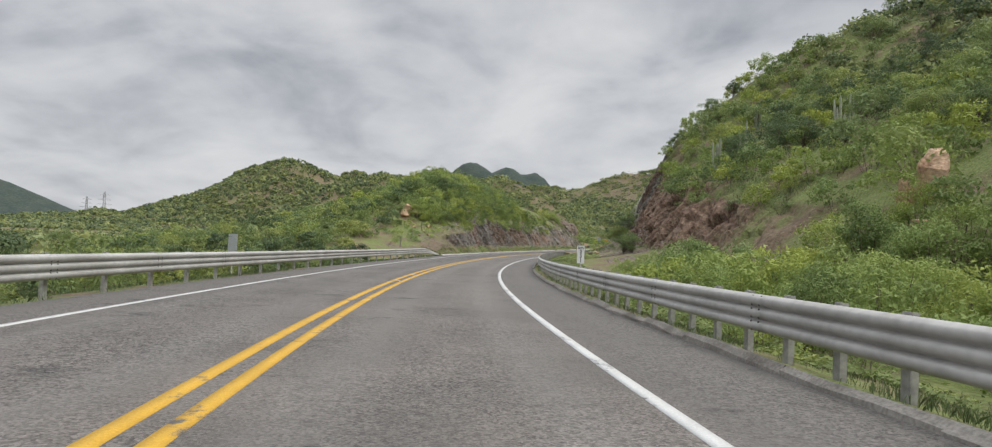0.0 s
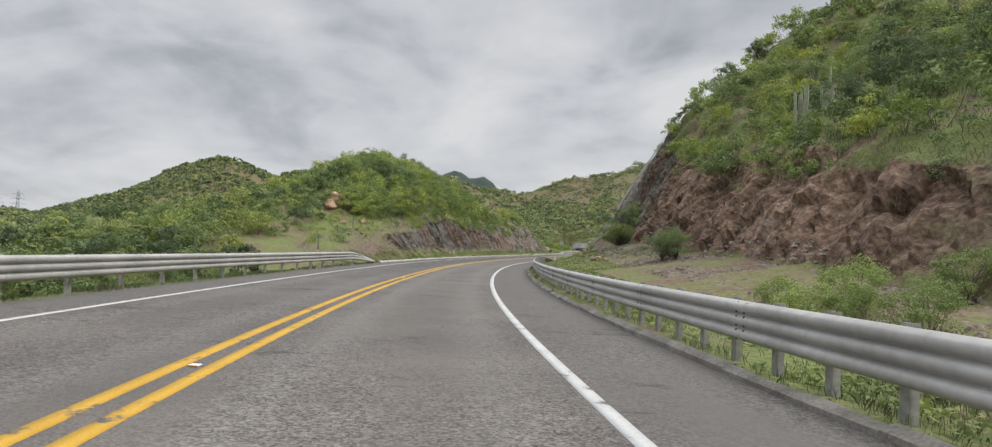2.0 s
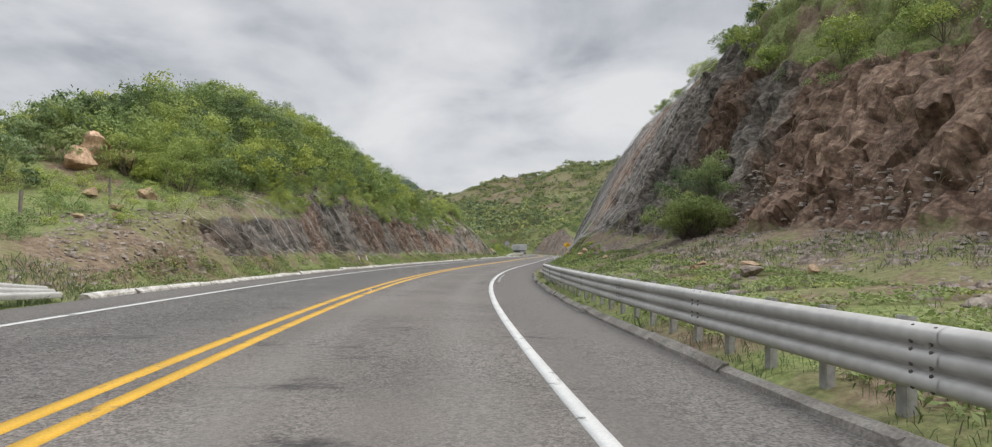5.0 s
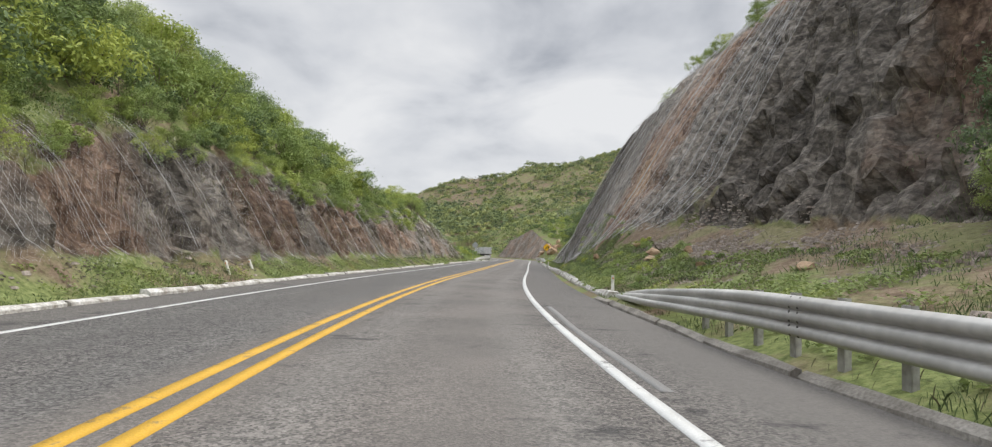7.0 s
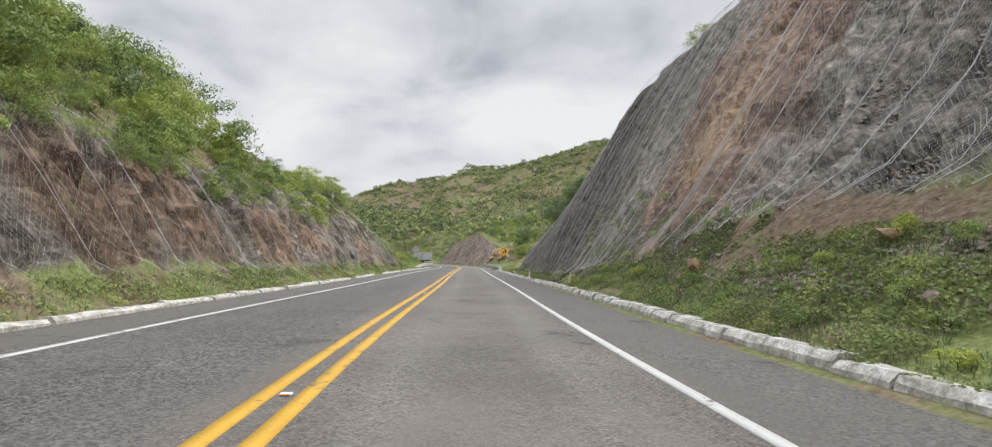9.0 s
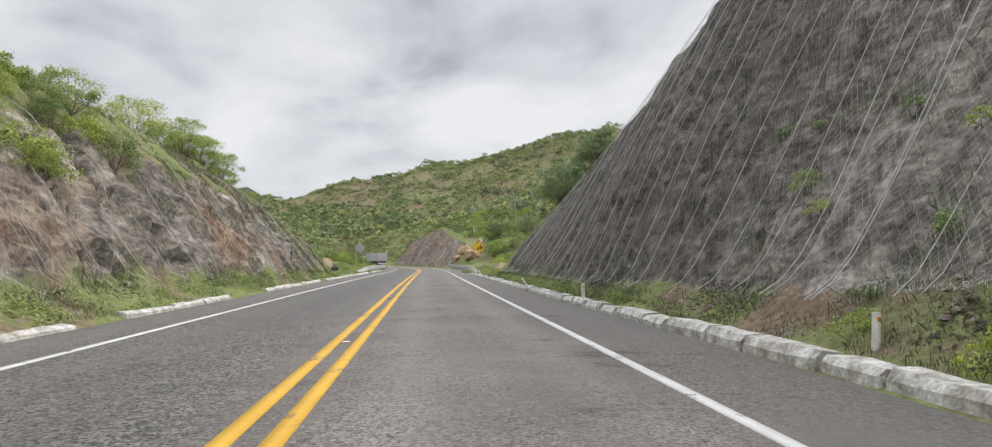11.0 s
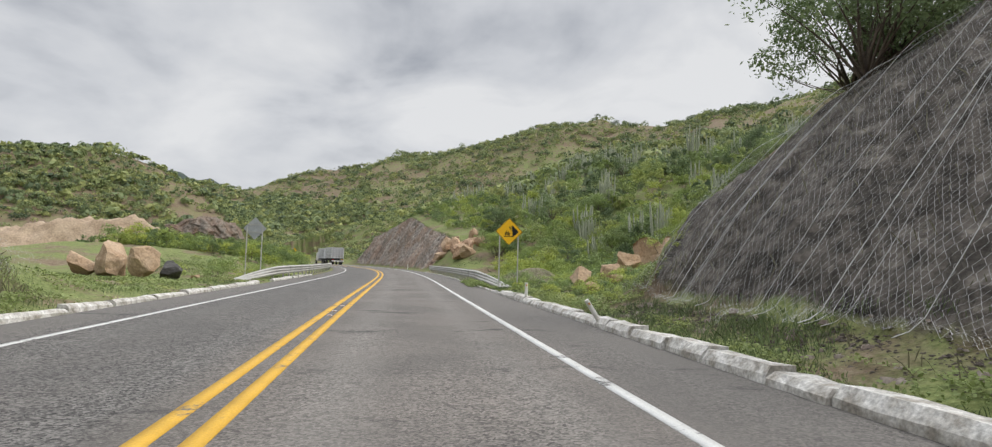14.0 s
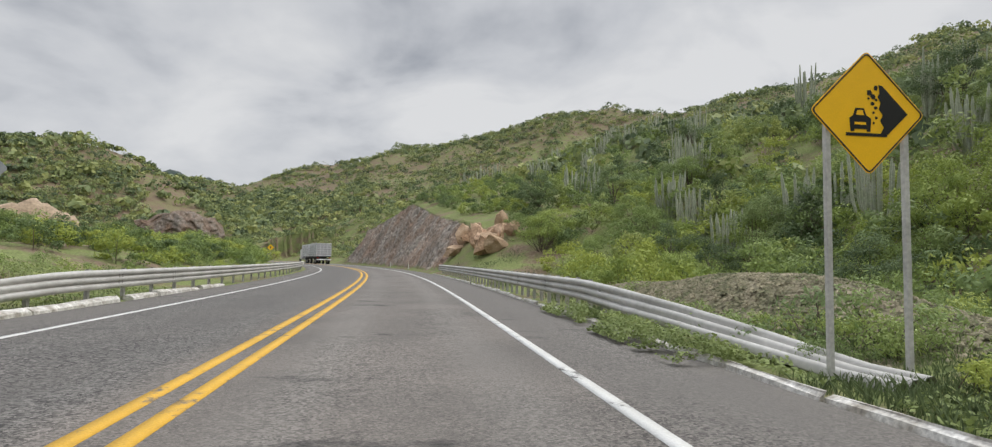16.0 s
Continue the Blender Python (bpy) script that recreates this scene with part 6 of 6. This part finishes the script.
def joined_scrub(kind, label, height, spread, clumps, per, leaf, mat):
    """The plants that stand too thick to tell apart, as one mass of leaves over short stems."""
    rng = np.random.default_rng(len(JOINED[kind]))
    vs, fs, base, sv, sf, sb, tints = [], [], 0, [], [], 0, []
    for x, y, z, k, a in JOINED[kind]:
        share, wider = near_road(x, y)
        c, size = crown(rng, clumps, height * rng.uniform(0.8, 1.25), spread)
        c, size = c * k, size * k
        grow = k ** 0.5 * wider
        v, f = spray_leaves(rng, c + [x, y, z], size, int(per * 1.3 * share), leaf * 1.6 * grow, leaf * 0.62 * grow)
        vs.append(v)
        fs.append(f + base)
        base += len(v)
        tints.append(np.full(len(v), rng.random()))
        for e in c[:6]:
            v, f = limb(np.array([x, y, z - 0.2]), e + [x, y, z], 0.022 * k, 0.006, 0.15, rng, 3)
            sv.append(v)
            sf.append(f + sb)
            sb += len(v)
    tagged(set_tint(mesh_object("scrub_thicket", np.concatenate(vs), np.concatenate(fs), mat), np.concatenate(tints)), label, "scrub", kind="stuff")
    tagged(mesh_object("scrub_branchwork", np.concatenate(sv), np.concatenate(sf), BARK), "thin brown branches inside the scrub", "scrub", kind="stuff")


joined_scrub("shrub", "dense bright green thorn scrub on slopes and banks", 2.05, 1.45, 18, 80, 0.092, LEAF)
joined_scrub("tree", "dark green thorn trees crowding the hillsides", 3.5, 2.05, 20, 80, 0.125, LEAF_DARK)
joined_scrub("low", "low leafy plants along verges and banks", 0.85, 0.8, 10, 70, 0.044, LEAF)
for o in PROTOTYPES:
    for c in o.children_recursive:
        bpy.data.objects.remove(c)
    bpy.data.objects.remove(o)


# ---- cacti ----
def cactus(s, d, height, stems, seed, spread=1.0):
    """An organ-pipe cactus: ribbed columns rising from one foot."""
    rng = random.Random(seed)
    thing = tagged(new("cactus"), "tall grey-green organ-pipe cactus clump on the hillside", "cactus", group="organ-pipe cacti")
    x, y, h = at(s, d, 0.0)
    z = ground_z(x, y)
    for k in range(int(stems * 1.6)):
        a, r = rng.uniform(0, 6.283), spread * rng.random() ** 0.6
        top = height * rng.uniform(0.4, 1.0)
        n, ribs = 9, 10
        v = []
        for i in range(n):
            t = i / (n - 1)
            out = r * (0.3 + 0.6 * min(1, t * 2.2) + 0.35 * t)
            rad = 0.062 * (0.8 + 0.4 * min(1, t * 4)) * (1 if t < 0.93 else 0.45)
            for q in range(ribs):
                rr = rad * (1.0 if q % 2 else 0.72)
                v.append((out * math.cos(a) + rr * math.cos(6.283 * q / ribs), out * math.sin(a) + rr * math.sin(6.283 * q / ribs), top * t - 0.15))
        i = np.arange(n * ribs).reshape(n, ribs)
        j = np.roll(i, -1, axis=1)
        mesh_object("stem", v, np.stack([i[:-1], j[:-1], j[1:], i[1:]], -1).reshape(-1, 4), CACTUS, thing, smooth=True)
    thing.location = (x, y, z)
    return thing


for k, (s, d, h, n) in enumerate(((214, 20.0, 4.2, 24), (206, 21.5, 3.6, 16), (222, 25, 3.8, 16), (202, 27, 3.6, 14), (233, 30, 5, 14), (210, 33, 5, 12), (226, 38, 5.5, 12), (196, 36, 5, 10), (62, 19.6, 3.2, 8), (66, 22.5, 3.0, 5), (48, 24, 3.4, 6), (30, 26, 3.4, 5),
                                  (58, 28, 3.2, 5), (78, 26, 3.0, 5), (240, 36, 5, 14), (246, 42, 5, 14), (218, 46, 5.5, 12), (204, 50, 5.5, 12), (190, 48, 5.5, 10), (208, 18.5, 3.4, 18), (219, 21, 3.6, 20), (228, 27, 3.4, 16), (238, 24, 3, 14), (252, 30, 3.4, 16), (262, 27, 3.2, 14), (258, 40, 4, 16), (244, 52, 4, 14), (230, 56, 4.4, 16), (270, 46, 4, 14), (200, 42, 4, 14), (194, 28, 3.6, 12), (186, 40, 4, 12), (276, 34, 3.4, 14), (282, 26, 3, 12))):
    cactus(s, d, h, n, 400 + k, 0.9 if n > 9 else 0.5)


cactus_spots = random.Random(77)
for k in range(34):
    cactus(cactus_spots.uniform(188, 275), cactus_spots.uniform(19, 62), cactus_spots.uniform(2.8, 4.6), cactus_spots.randint(8, 13), 500 + k, cactus_spots.uniform(0.7, 1.2))


# ---- scrub on the far hills, grass on the verges ----
def far_scrub(name, label, xs, ys, count, seed, size, lo, keep, per=16, leaf=0.8):
    rng = np.random.default_rng(seed)
    x, y = rng.uniform(*xs, count), rng.uniform(*ys, count)
    patch = fbm(np.stack([x / 22, y / 22, np.zeros(count)], -1), 3, seed)
    s, d = road_coords(x, y)
    ok = keep(x, y, s, d) & (patch + rng.normal(size=count) * 0.35 > lo)
    x, y = x[ok], y[ok]
    z = land(x, y)
    n = len(x)
    k = size * (0.45 + 1.0 * rng.random(n) ** 1.6)
    u = rng.normal(size=(n, per, 3))
    u[..., 2] = np.abs(u[..., 2]) * np.where(rng.random((n, per)) < 0.15, -0.5, 1.0)
    u /= np.linalg.norm(u, axis=-1, keepdims=True)
    tall = rng.uniform(0.6, 1.15, (n, 1))
    c = np.stack([x, y, z], -1)[:, None] + (u * [1, 1, 0.9] * (0.7 + 0.4 * rng.random((n, per, 1))) + [0, 0, 0.35]) * k[:, None, None] * np.concatenate([np.ones((n, 2)), tall], 1)[:, None]
    kk = np.repeat(k, per)
    v, f = leaves(rng, c.reshape(-1, 3), kk * leaf, kk * leaf * 0.8, 0.4, u.reshape(-1, 3))
    return tagged(set_tint(mesh_object(name, v, f, LEAF_FAR), np.repeat(rng.random(n), per * 4)), label, "scrub", kind="stuff")


far_scrub("hillside_scrub", "dense green scrub covering the ridge and its slope", (60, 360), (160, 780), 26000, 5, 1.75, -0.12,
          lambda x, y, s, d: (d > 26) & (s > 168), 44, 0.40)
far_scrub("hillside_scrub", "small green bushes scattered between the larger scrub", (40, 360), (160, 780), 38000, 15, 0.75, 0.0,
          lambda x, y, s, d: (d > 24) & (s > 168), 16, 0.6)
far_scrub("hillside_scrub", "green scrub crowding the roadside past the bend", (20, 130), (260, 420), 9000, 16, 1.0, -0.5,
          lambda x, y, s, d: ((d > 9) | (d < -8)) & (np.abs(d) < 40) & (s > 296), 44, 0.36)
far_scrub("hillside_scrub", "green bushes covering the rounded hill past the bend", (-40, 160), (350, 560), 9000, 18, 1.5, -0.2, lambda x, y, s, d: (np.abs(d) > 14) & (s > 350), 64, 0.34)
far_scrub("hillside_scrub", "small bushes dotted over the far hill", (-200, 180), (400, 700), 26000, 17, 1.0, 0.0, lambda x, y, s, d: ((np.abs(d) > 24) | (s > 375)) & (x < 165))
far_scrub("hillside_scrub", "green scrub dotted over the far hill", (-420, 180), (360, 760), 24000, 6, 1.9, -0.15, lambda x, y, s, d: ((np.abs(d) > 24) | (s > 375)) & (x < 165))
far_scrub("hillside_scrub", "low scrub on the flats beyond the rail", (-190, 20), (40, 380), 11000, 7, 1.1, -0.2, lambda x, y, s, d: (d < -24) & (d > -170), 30, 0.5)
far_scrub("hillside_scrub", "scrub high on the hillside above the road", (30, 110), (-20, 150), 5200, 8, 1.25, -0.3, lambda x, y, s, d: (d > 33) & (d < 74) & (s < 150), 90, 0.26)


far_scrub("hillside_scrub", "thick green scrub over the high far hill", (-420, 60), (520, 800), 15000, 9, 2.2, -0.3, lambda x, y, s, d: (np.abs(d) > 30) | (s > 400))


def grass(name, label, areas, mat, blade=True):
    vs, fs, base = [], [], 0
    for s0, s1, d0, d1, n, h, side, seed in areas:
        p, s, d, rng = scatter(s0, s1, d0, d1, n, seed, side)
        cl = value_noise(np.stack([s / 0.9, d / 0.7, np.zeros(n)], -1), seed) + 0.7 * value_noise(np.stack([s / 3.5, d / 1.6, np.ones(n)], -1), seed)
        ok = cl > -0.25
        p, cl = p[ok], cl[ok]
        n = len(p)
        k = h * (0.4 + 0.8 * rng.random(n)) * (0.7 + 0.5 * np.clip(cl, 0, 1))
        a = rng.uniform(0, 6.283, n)
        w = np.stack([np.cos(a), np.sin(a), np.zeros(n)], -1) * (k * (0.055 if blade else 0.35))[:, None]
        tip = p + np.stack([rng.normal(size=n) * 0.45 * k, rng.normal(size=n) * 0.45 * k, k], -1)
        mid = (p + tip) / 2 + [0, 0, 0.02]
        v = np.stack([p - w * 0.5 - [0, 0, 0.02], p + w * 0.5 - [0, 0, 0.02], mid + w * 0.8, tip, mid - w * 0.8], 1)
        vs.append(v.reshape(-1, 3))
        fs.append(base + np.arange(n)[:, None] * 5 + np.arange(5)[None])
        base += n * 5
    return tagged(mesh_object(name, np.concatenate(vs), np.concatenate(fs), mat), label, "grass", kind="stuff")


grass("grass", "green grass and herbs along the verge", [
    (-4, 96, 5.5, 8.5, 60000, .10, 1, 1), (94, 132, 5.95, 9.0, 34000, .13, 1, 2), (130, 182, 5.55, 7.3, 26000, .15, 1, 3), (170, 186, 6.0, 14, 16000, .16, 1, 4),
    (8, 72, 4.98, 7.5, 30000, .14, -1, 5), (70, 168, 5.1, 6.4, 26000, .13, -1, 6), (164, 200, 5.1, 13, 22000, .14, -1, 7), (60, 94, 8.5, 13.5, 12000, .16, 1, 8),
    (40, 100, 17, 24, 9000, .3, 1, 9), (184, 226, 5.9, 11, 12000, .2, 1, 10), (178, 192, 5.5, 7.6, 16000, .15, 1, 16)], HERB)
grass("dry_grass", "dry straw-coloured grass tufts on the cuttings", [
    (96, 172, 6.3, 12, 5000, .22, 1, 11), (130, 170, 5.9, 11.0, 30000, .26, -1, 12), (40, 100, 14, 19, 9000, .3, 1, 13), (78, 133, 6.4, 9.5, 3500, .3, -1, 14), (8, 96, 5.6, 7.5, 4000, .14, 1, 15)], DRY)

# ---- soil and vines along the nets and rails ----
SOIL = material("crumbled_dark_soil", (0.10, 0.082, 0.066), 0.95, vary=0.35, scale=3, fine=20, bump=0.6, second=(0.055, 0.046, 0.038))
rubble("dark_soil", "crumbled dark soil along the foot of the netted cutting", [
    (122, 169, 6.2, 7.1, 12000, .01, .035, 1, 21), (80, 165, 5.7, 6.3, 6000, .01, .035, -1, 22)], SOIL)


def creeper(s0, s1, d0, d1, count, seed, label, leaf=0.055, rise=0.30, side=1):
    """A low sprawling vine: leaves in a mat, humped over what it covers."""
    rng = np.random.default_rng(seed)
    s, d = rng.uniform(s0, s1, count), rng.uniform(d0, d1, count)
    ok = fbm(np.stack([s / 1.1, d / 0.6, np.zeros(count)], -1), 3, seed) > (-0.15 if leaf < 0.06 else 0.05)
    s, d = s[ok], d[ok]
    hump = 0.05 + rise * rng.random(len(s)) * np.clip(1 - np.abs(d - (d0 + d1) / 2) / ((d1 - d0) / 2), 0, 1) ** 0.7
    p = at(s, d * side)
    p[:, 2] = np.maximum(land(p[:, 0], p[:, 1]), p[:, 2] - 1.5 * (d > 6.4)) + hump
    v, f = leaves(rng, p, leaf, leaf * 0.62, 0.5, np.tile([0.0, 0.0, 1.0], (len(p), 1)))
    tagged(set_tint(mesh_object("creeper", v, f, HERB), 0.3 + 0.6 * value_noise(np.repeat(p, 4, 0) / 0.8, seed) ** 2), label, "creeper", kind="stuff")


creeper(184.3, 188.2, 4.7, 5.7, 7500, 1, "low green vine sprawling under the guardrail")
creeper(188.6, 191.8, 4.85, 5.7, 4500, 2, "low green vine sprawling under the guardrail")
creeper(97, 104, 5.6, 6.6, 8000, 3, "green creeping weeds over the kerb")
creeper(105, 124, 5.9, 6.8, 15000, 4, "green creeping weeds over the kerb")
creeper(132, 176, 5.6, 6.3, 26000, 5, "green creeping weeds over the kerb")
creeper(-4, 60, 5.75, 8.5, 45000, 6, "low green weeds behind the guardrail", 0.08, 0.14)
creeper(60, 96, 5.9, 10.5, 42000, 7, "low green weeds over the verge", 0.085, 0.14)
creeper(96, 126, 6.4, 9.2, 42000, 8, "low green weeds over the verge and talus", 0.075, 0.14)
creeper(70, 170, 5.15, 6.1, 40000, 9, "low green weeds at the foot of the cutting", 0.07, 0.16, -1)
creeper(170, 183, 6.2, 12, 26000, 10, "low green weeds over the bank", 0.08, 0.16)
creeper(176, 192, 5.5, 7.4, 12000, 11, "low green weeds over the verge", 0.07, 0.14)
creeper(168, 200, 5.2, 12, 36000, 12, "low green weeds over the verge", 0.08, 0.14, -1)


# ---- far things ----
EARTH = material("tan_dug_earth", (0.40, 0.31, 0.22), 0.95, vary=0.25, scale=0.7, fine=5, bump=0.9, second=(0.27, 0.20, 0.135))


def dirt_bank(x0, y0, a, b, top, turn, seed):
    """A heap of dug earth: an uneven ridge with gullied flanks."""
    u, v = np.meshgrid(np.linspace(-1, 1, 70), np.linspace(-1, 1, 50), indexing="ij")
    p = np.stack([u * 6, v * 4, np.zeros(u.shape)], -1)
    r = np.clip(1 - np.maximum(np.abs(u) ** 2.4, np.abs(v) ** 1.3), 0, 1)
    h = top * np.minimum(r * 1.7, 1) * (0.85 + 0.22 * fbm(p, 4, seed)) + 0.25 * fbm(p * 3, 3, seed + 4)
    c, sn = math.cos(turn), math.sin(turn)
    x, y = x0 + u * a * c - v * b * sn, y0 + u * a * sn + v * b * c
    z = land(x, y) - 0.4 + np.maximum(h, 0)
    return tagged(mesh_object("dirt_bank", np.stack([x, y, z], -1).reshape(-1, 3), grid_faces(*u.shape), EARTH, smooth=True), "bare tan bank of dug earth beyond the rail", "earth bank")


dirt_bank(45, 250, 16, 8, 4.6, 0.0, 31)


def rock_face(x0, x1, y0, z0, z1, seed):
    """A blasted dark rock wall in the far hillside."""
    u, w = np.meshgrid(np.linspace(0, 1, 80), np.linspace(0, 1, 36), indexing="ij")
    x, z = x0 + (x1 - x0) * u, z0 + (z1 - z0) * w * (0.75 + 0.35 * np.sin(u * 3.0) + 0.12 * fbm(np.stack([u * 7, w * 0, w * 0], -1), 3, seed))
    p = np.stack([x, np.zeros(x.shape), z], -1)
    big, edge = cells(p / [2.2, 2.2, 3.0], seed)
    y = y0 + 10 * (u - 0.5) ** 2 * 4 + w ** 2 * 5 - 1.6 * big - 0.6 * fbm(p / 1.3, 3, seed) + np.where(w > 0.97, 6, 0)
    ob = mesh_object("rock_face", np.stack([x, y, z], -1).reshape(-1, 3), grid_faces(*u.shape)[:, ::-1], LAND)
    col = ob.data.color_attributes.new("tone", "FLOAT_COLOR", "POINT")
    rgba = np.stack([np.ones(x.shape), np.full(x.shape, 0.5), np.zeros(x.shape), np.ones(x.shape)], -1).astype(np.float32)
    col.data.foreach_set("color", rgba.ravel())
    return tagged(ob, "dark broken rock face cut into the far hillside", "rock face", kind="structure")


rock_face(75, 98, 356, 6.5, 14.0, 41)

PYLON_STEEL = material("pylon_steel", (0.45, 0.46, 0.48), 0.6, 0.4, vary=0.1, scale=0.5, fine=3, bump=0.0)


def pylon(x, y, z, height, turn):
    """A lattice transmission tower: four tapering legs, braces and three cross-arms."""
    tower = tagged(new("pylon"), "tall grey steel lattice power pylon on the far plain", "pylon", group="pylons")

    def bar(bm, p, q, r):
        p, q = Vector(p), Vector(q)
        m = Matrix.Translation((p + q) / 2) @ (q - p).to_track_quat("Z", "Y").to_matrix().to_4x4()
        box(bm, (r, r, (q - p).length), m)

    wide, slim, waist = height * 0.11, height * 0.028, height * 0.62
    corner = ((-1, -1), (1, -1), (1, 1), (-1, 1))

    def half(h):
        return wide + (slim - wide) * min(1, h / waist)

    for a, b in corner:
        bm = bmesh.new()
        bar(bm, (a * wide, b * wide, -1), (a * slim, b * slim, waist), 0.7)
        bar(bm, (a * slim, b * slim, waist), (a * slim * 0.5, b * slim * 0.5, height), 0.55)
        part("leg", bm, PYLON_STEEL, tower)
    for k in range(4):
        bm = bmesh.new()
        (a, b), (c, d) = corner[k], corner[(k + 1) % 4]
        hs = [waist * (1 - 0.72 ** q) / (1 - 0.72 ** 6) for q in range(7)] + [waist + (height - waist) * q / 4 for q in range(1, 4)]
        for h0, h1 in zip(hs, hs[1:]):
            bar(bm, (a * half(h0), b * half(h0), h0), (c * half(h1), d * half(h1), h1), 0.38)
            bar(bm, (c * half(h0), d * half(h0), h0), (a * half(h1), b * half(h1), h1), 0.38)
        part("bracing", bm, PYLON_STEEL, tower)
    for h, reach in ((waist * 1.04, 0.19), (waist * 1.25, 0.16), (waist * 1.45, 0.13)):
        bm = bmesh.new()
        bar(bm, (-height * reach, 0, h), (height * reach, 0, h), 0.3)
        bar(bm, (-height * reach, 0, h), (0, 0, h + height * 0.04), 0.2)
        bar(bm, (height * reach, 0, h), (0, 0, h + height * 0.04), 0.2)
        part("cross_arm", bm, PYLON_STEEL, tower)
    tower.matrix_basis = Matrix.LocRotScale((x, y, z), Euler((0, 0, turn)), None)


for x, y, top in ((-379, 827, 34), (-383, 880, 43)):
    g = ground_z(x, y)
    pylon(x, y, g, top - g, 0.4)


def small_warning_sign(s, d, centre):
    sign = tagged(new("warning_sign"), "small orange diamond road sign on one post inside the bend", "road sign")
    panel = plate(rounded(diamond(0.52), 0.05), -0.01, 0.006, SIGN_YELLOW, "panel", sign)
    panel.location = (0, 0, centre)
    plate([(-0.12, -0.16), (0.02, -0.16), (0.02, 0.02), (0.16, 0.02), (0.16, 0.14), (-0.12, 0.14)], -0.015, 0.004, SIGN_BLACK, "picture", panel)
    bm = bmesh.new()
    box(bm, (0.06, 0.05, centre + 1.0), Matrix.Translation((0, 0.03, (centre - 1.0) / 2)))
    part("post", bevelled(bm, 0.004), POST_STEEL, sign)
    x, y, z = at(s, d, 0.0)
    sign.matrix_basis = Matrix.LocRotScale((x, y, z), Euler((0, 0, heading(s) - 0.2)), None)


small_warning_sign(290, -6.8, 2.6)

WOOD_POST = material("grey_weathered_wood", (0.24, 0.21, 0.18), 0.9, vary=0.25, scale=5, fine=40, bump=0.5)


def wooden_post(s, d, tall, radius, label):
    rng = random.Random(int(s * 10))
    x, y, h = at(s, d, 0.0)
    bm = bmesh.new()
    bmesh.ops.create_cone(bm, cap_ends=True, segments=9, radius1=radius * 1.1, radius2=radius * 0.85, depth=tall + 0.4, matrix=Matrix.Translation((0, 0, tall / 2 - 0.2)))
    for v in bm.verts:
        v.co += Vector((rng.uniform(-0.15, 0.15), rng.uniform(-0.15, 0.15), 0)) * radius
    me = bpy.data.meshes.new("fence_post")
    bm.to_mesh(me)
    bm.free()
    me.materials.append(WOOD_POST)
    ob = tagged(new("fence_post", me), label, "post")
    ob.matrix_basis = Matrix.LocRotScale((x, y, ground_z(x, y)), Euler((rng.uniform(-0.06, 0.06), rng.uniform(-0.06, 0.06), 0)), None)


for s, d in ((83, -10.2), (79, -9.9), (74.5, -9.5), (70, -9.2)):
    wooden_post(s, d, 1.0, 0.05, "short weathered wooden fence post on the mound")
wooden_post(168.4, 15, 2.3, 0.06, "dark wooden pole standing on the cutting's crest")
for s, d in ((206, 16.5), (211, 15.8), (199, 16.2), (218, 17)):
    wooden_post(s, d, 1.3, 0.05, "pale wooden fence post in the gully scrub")
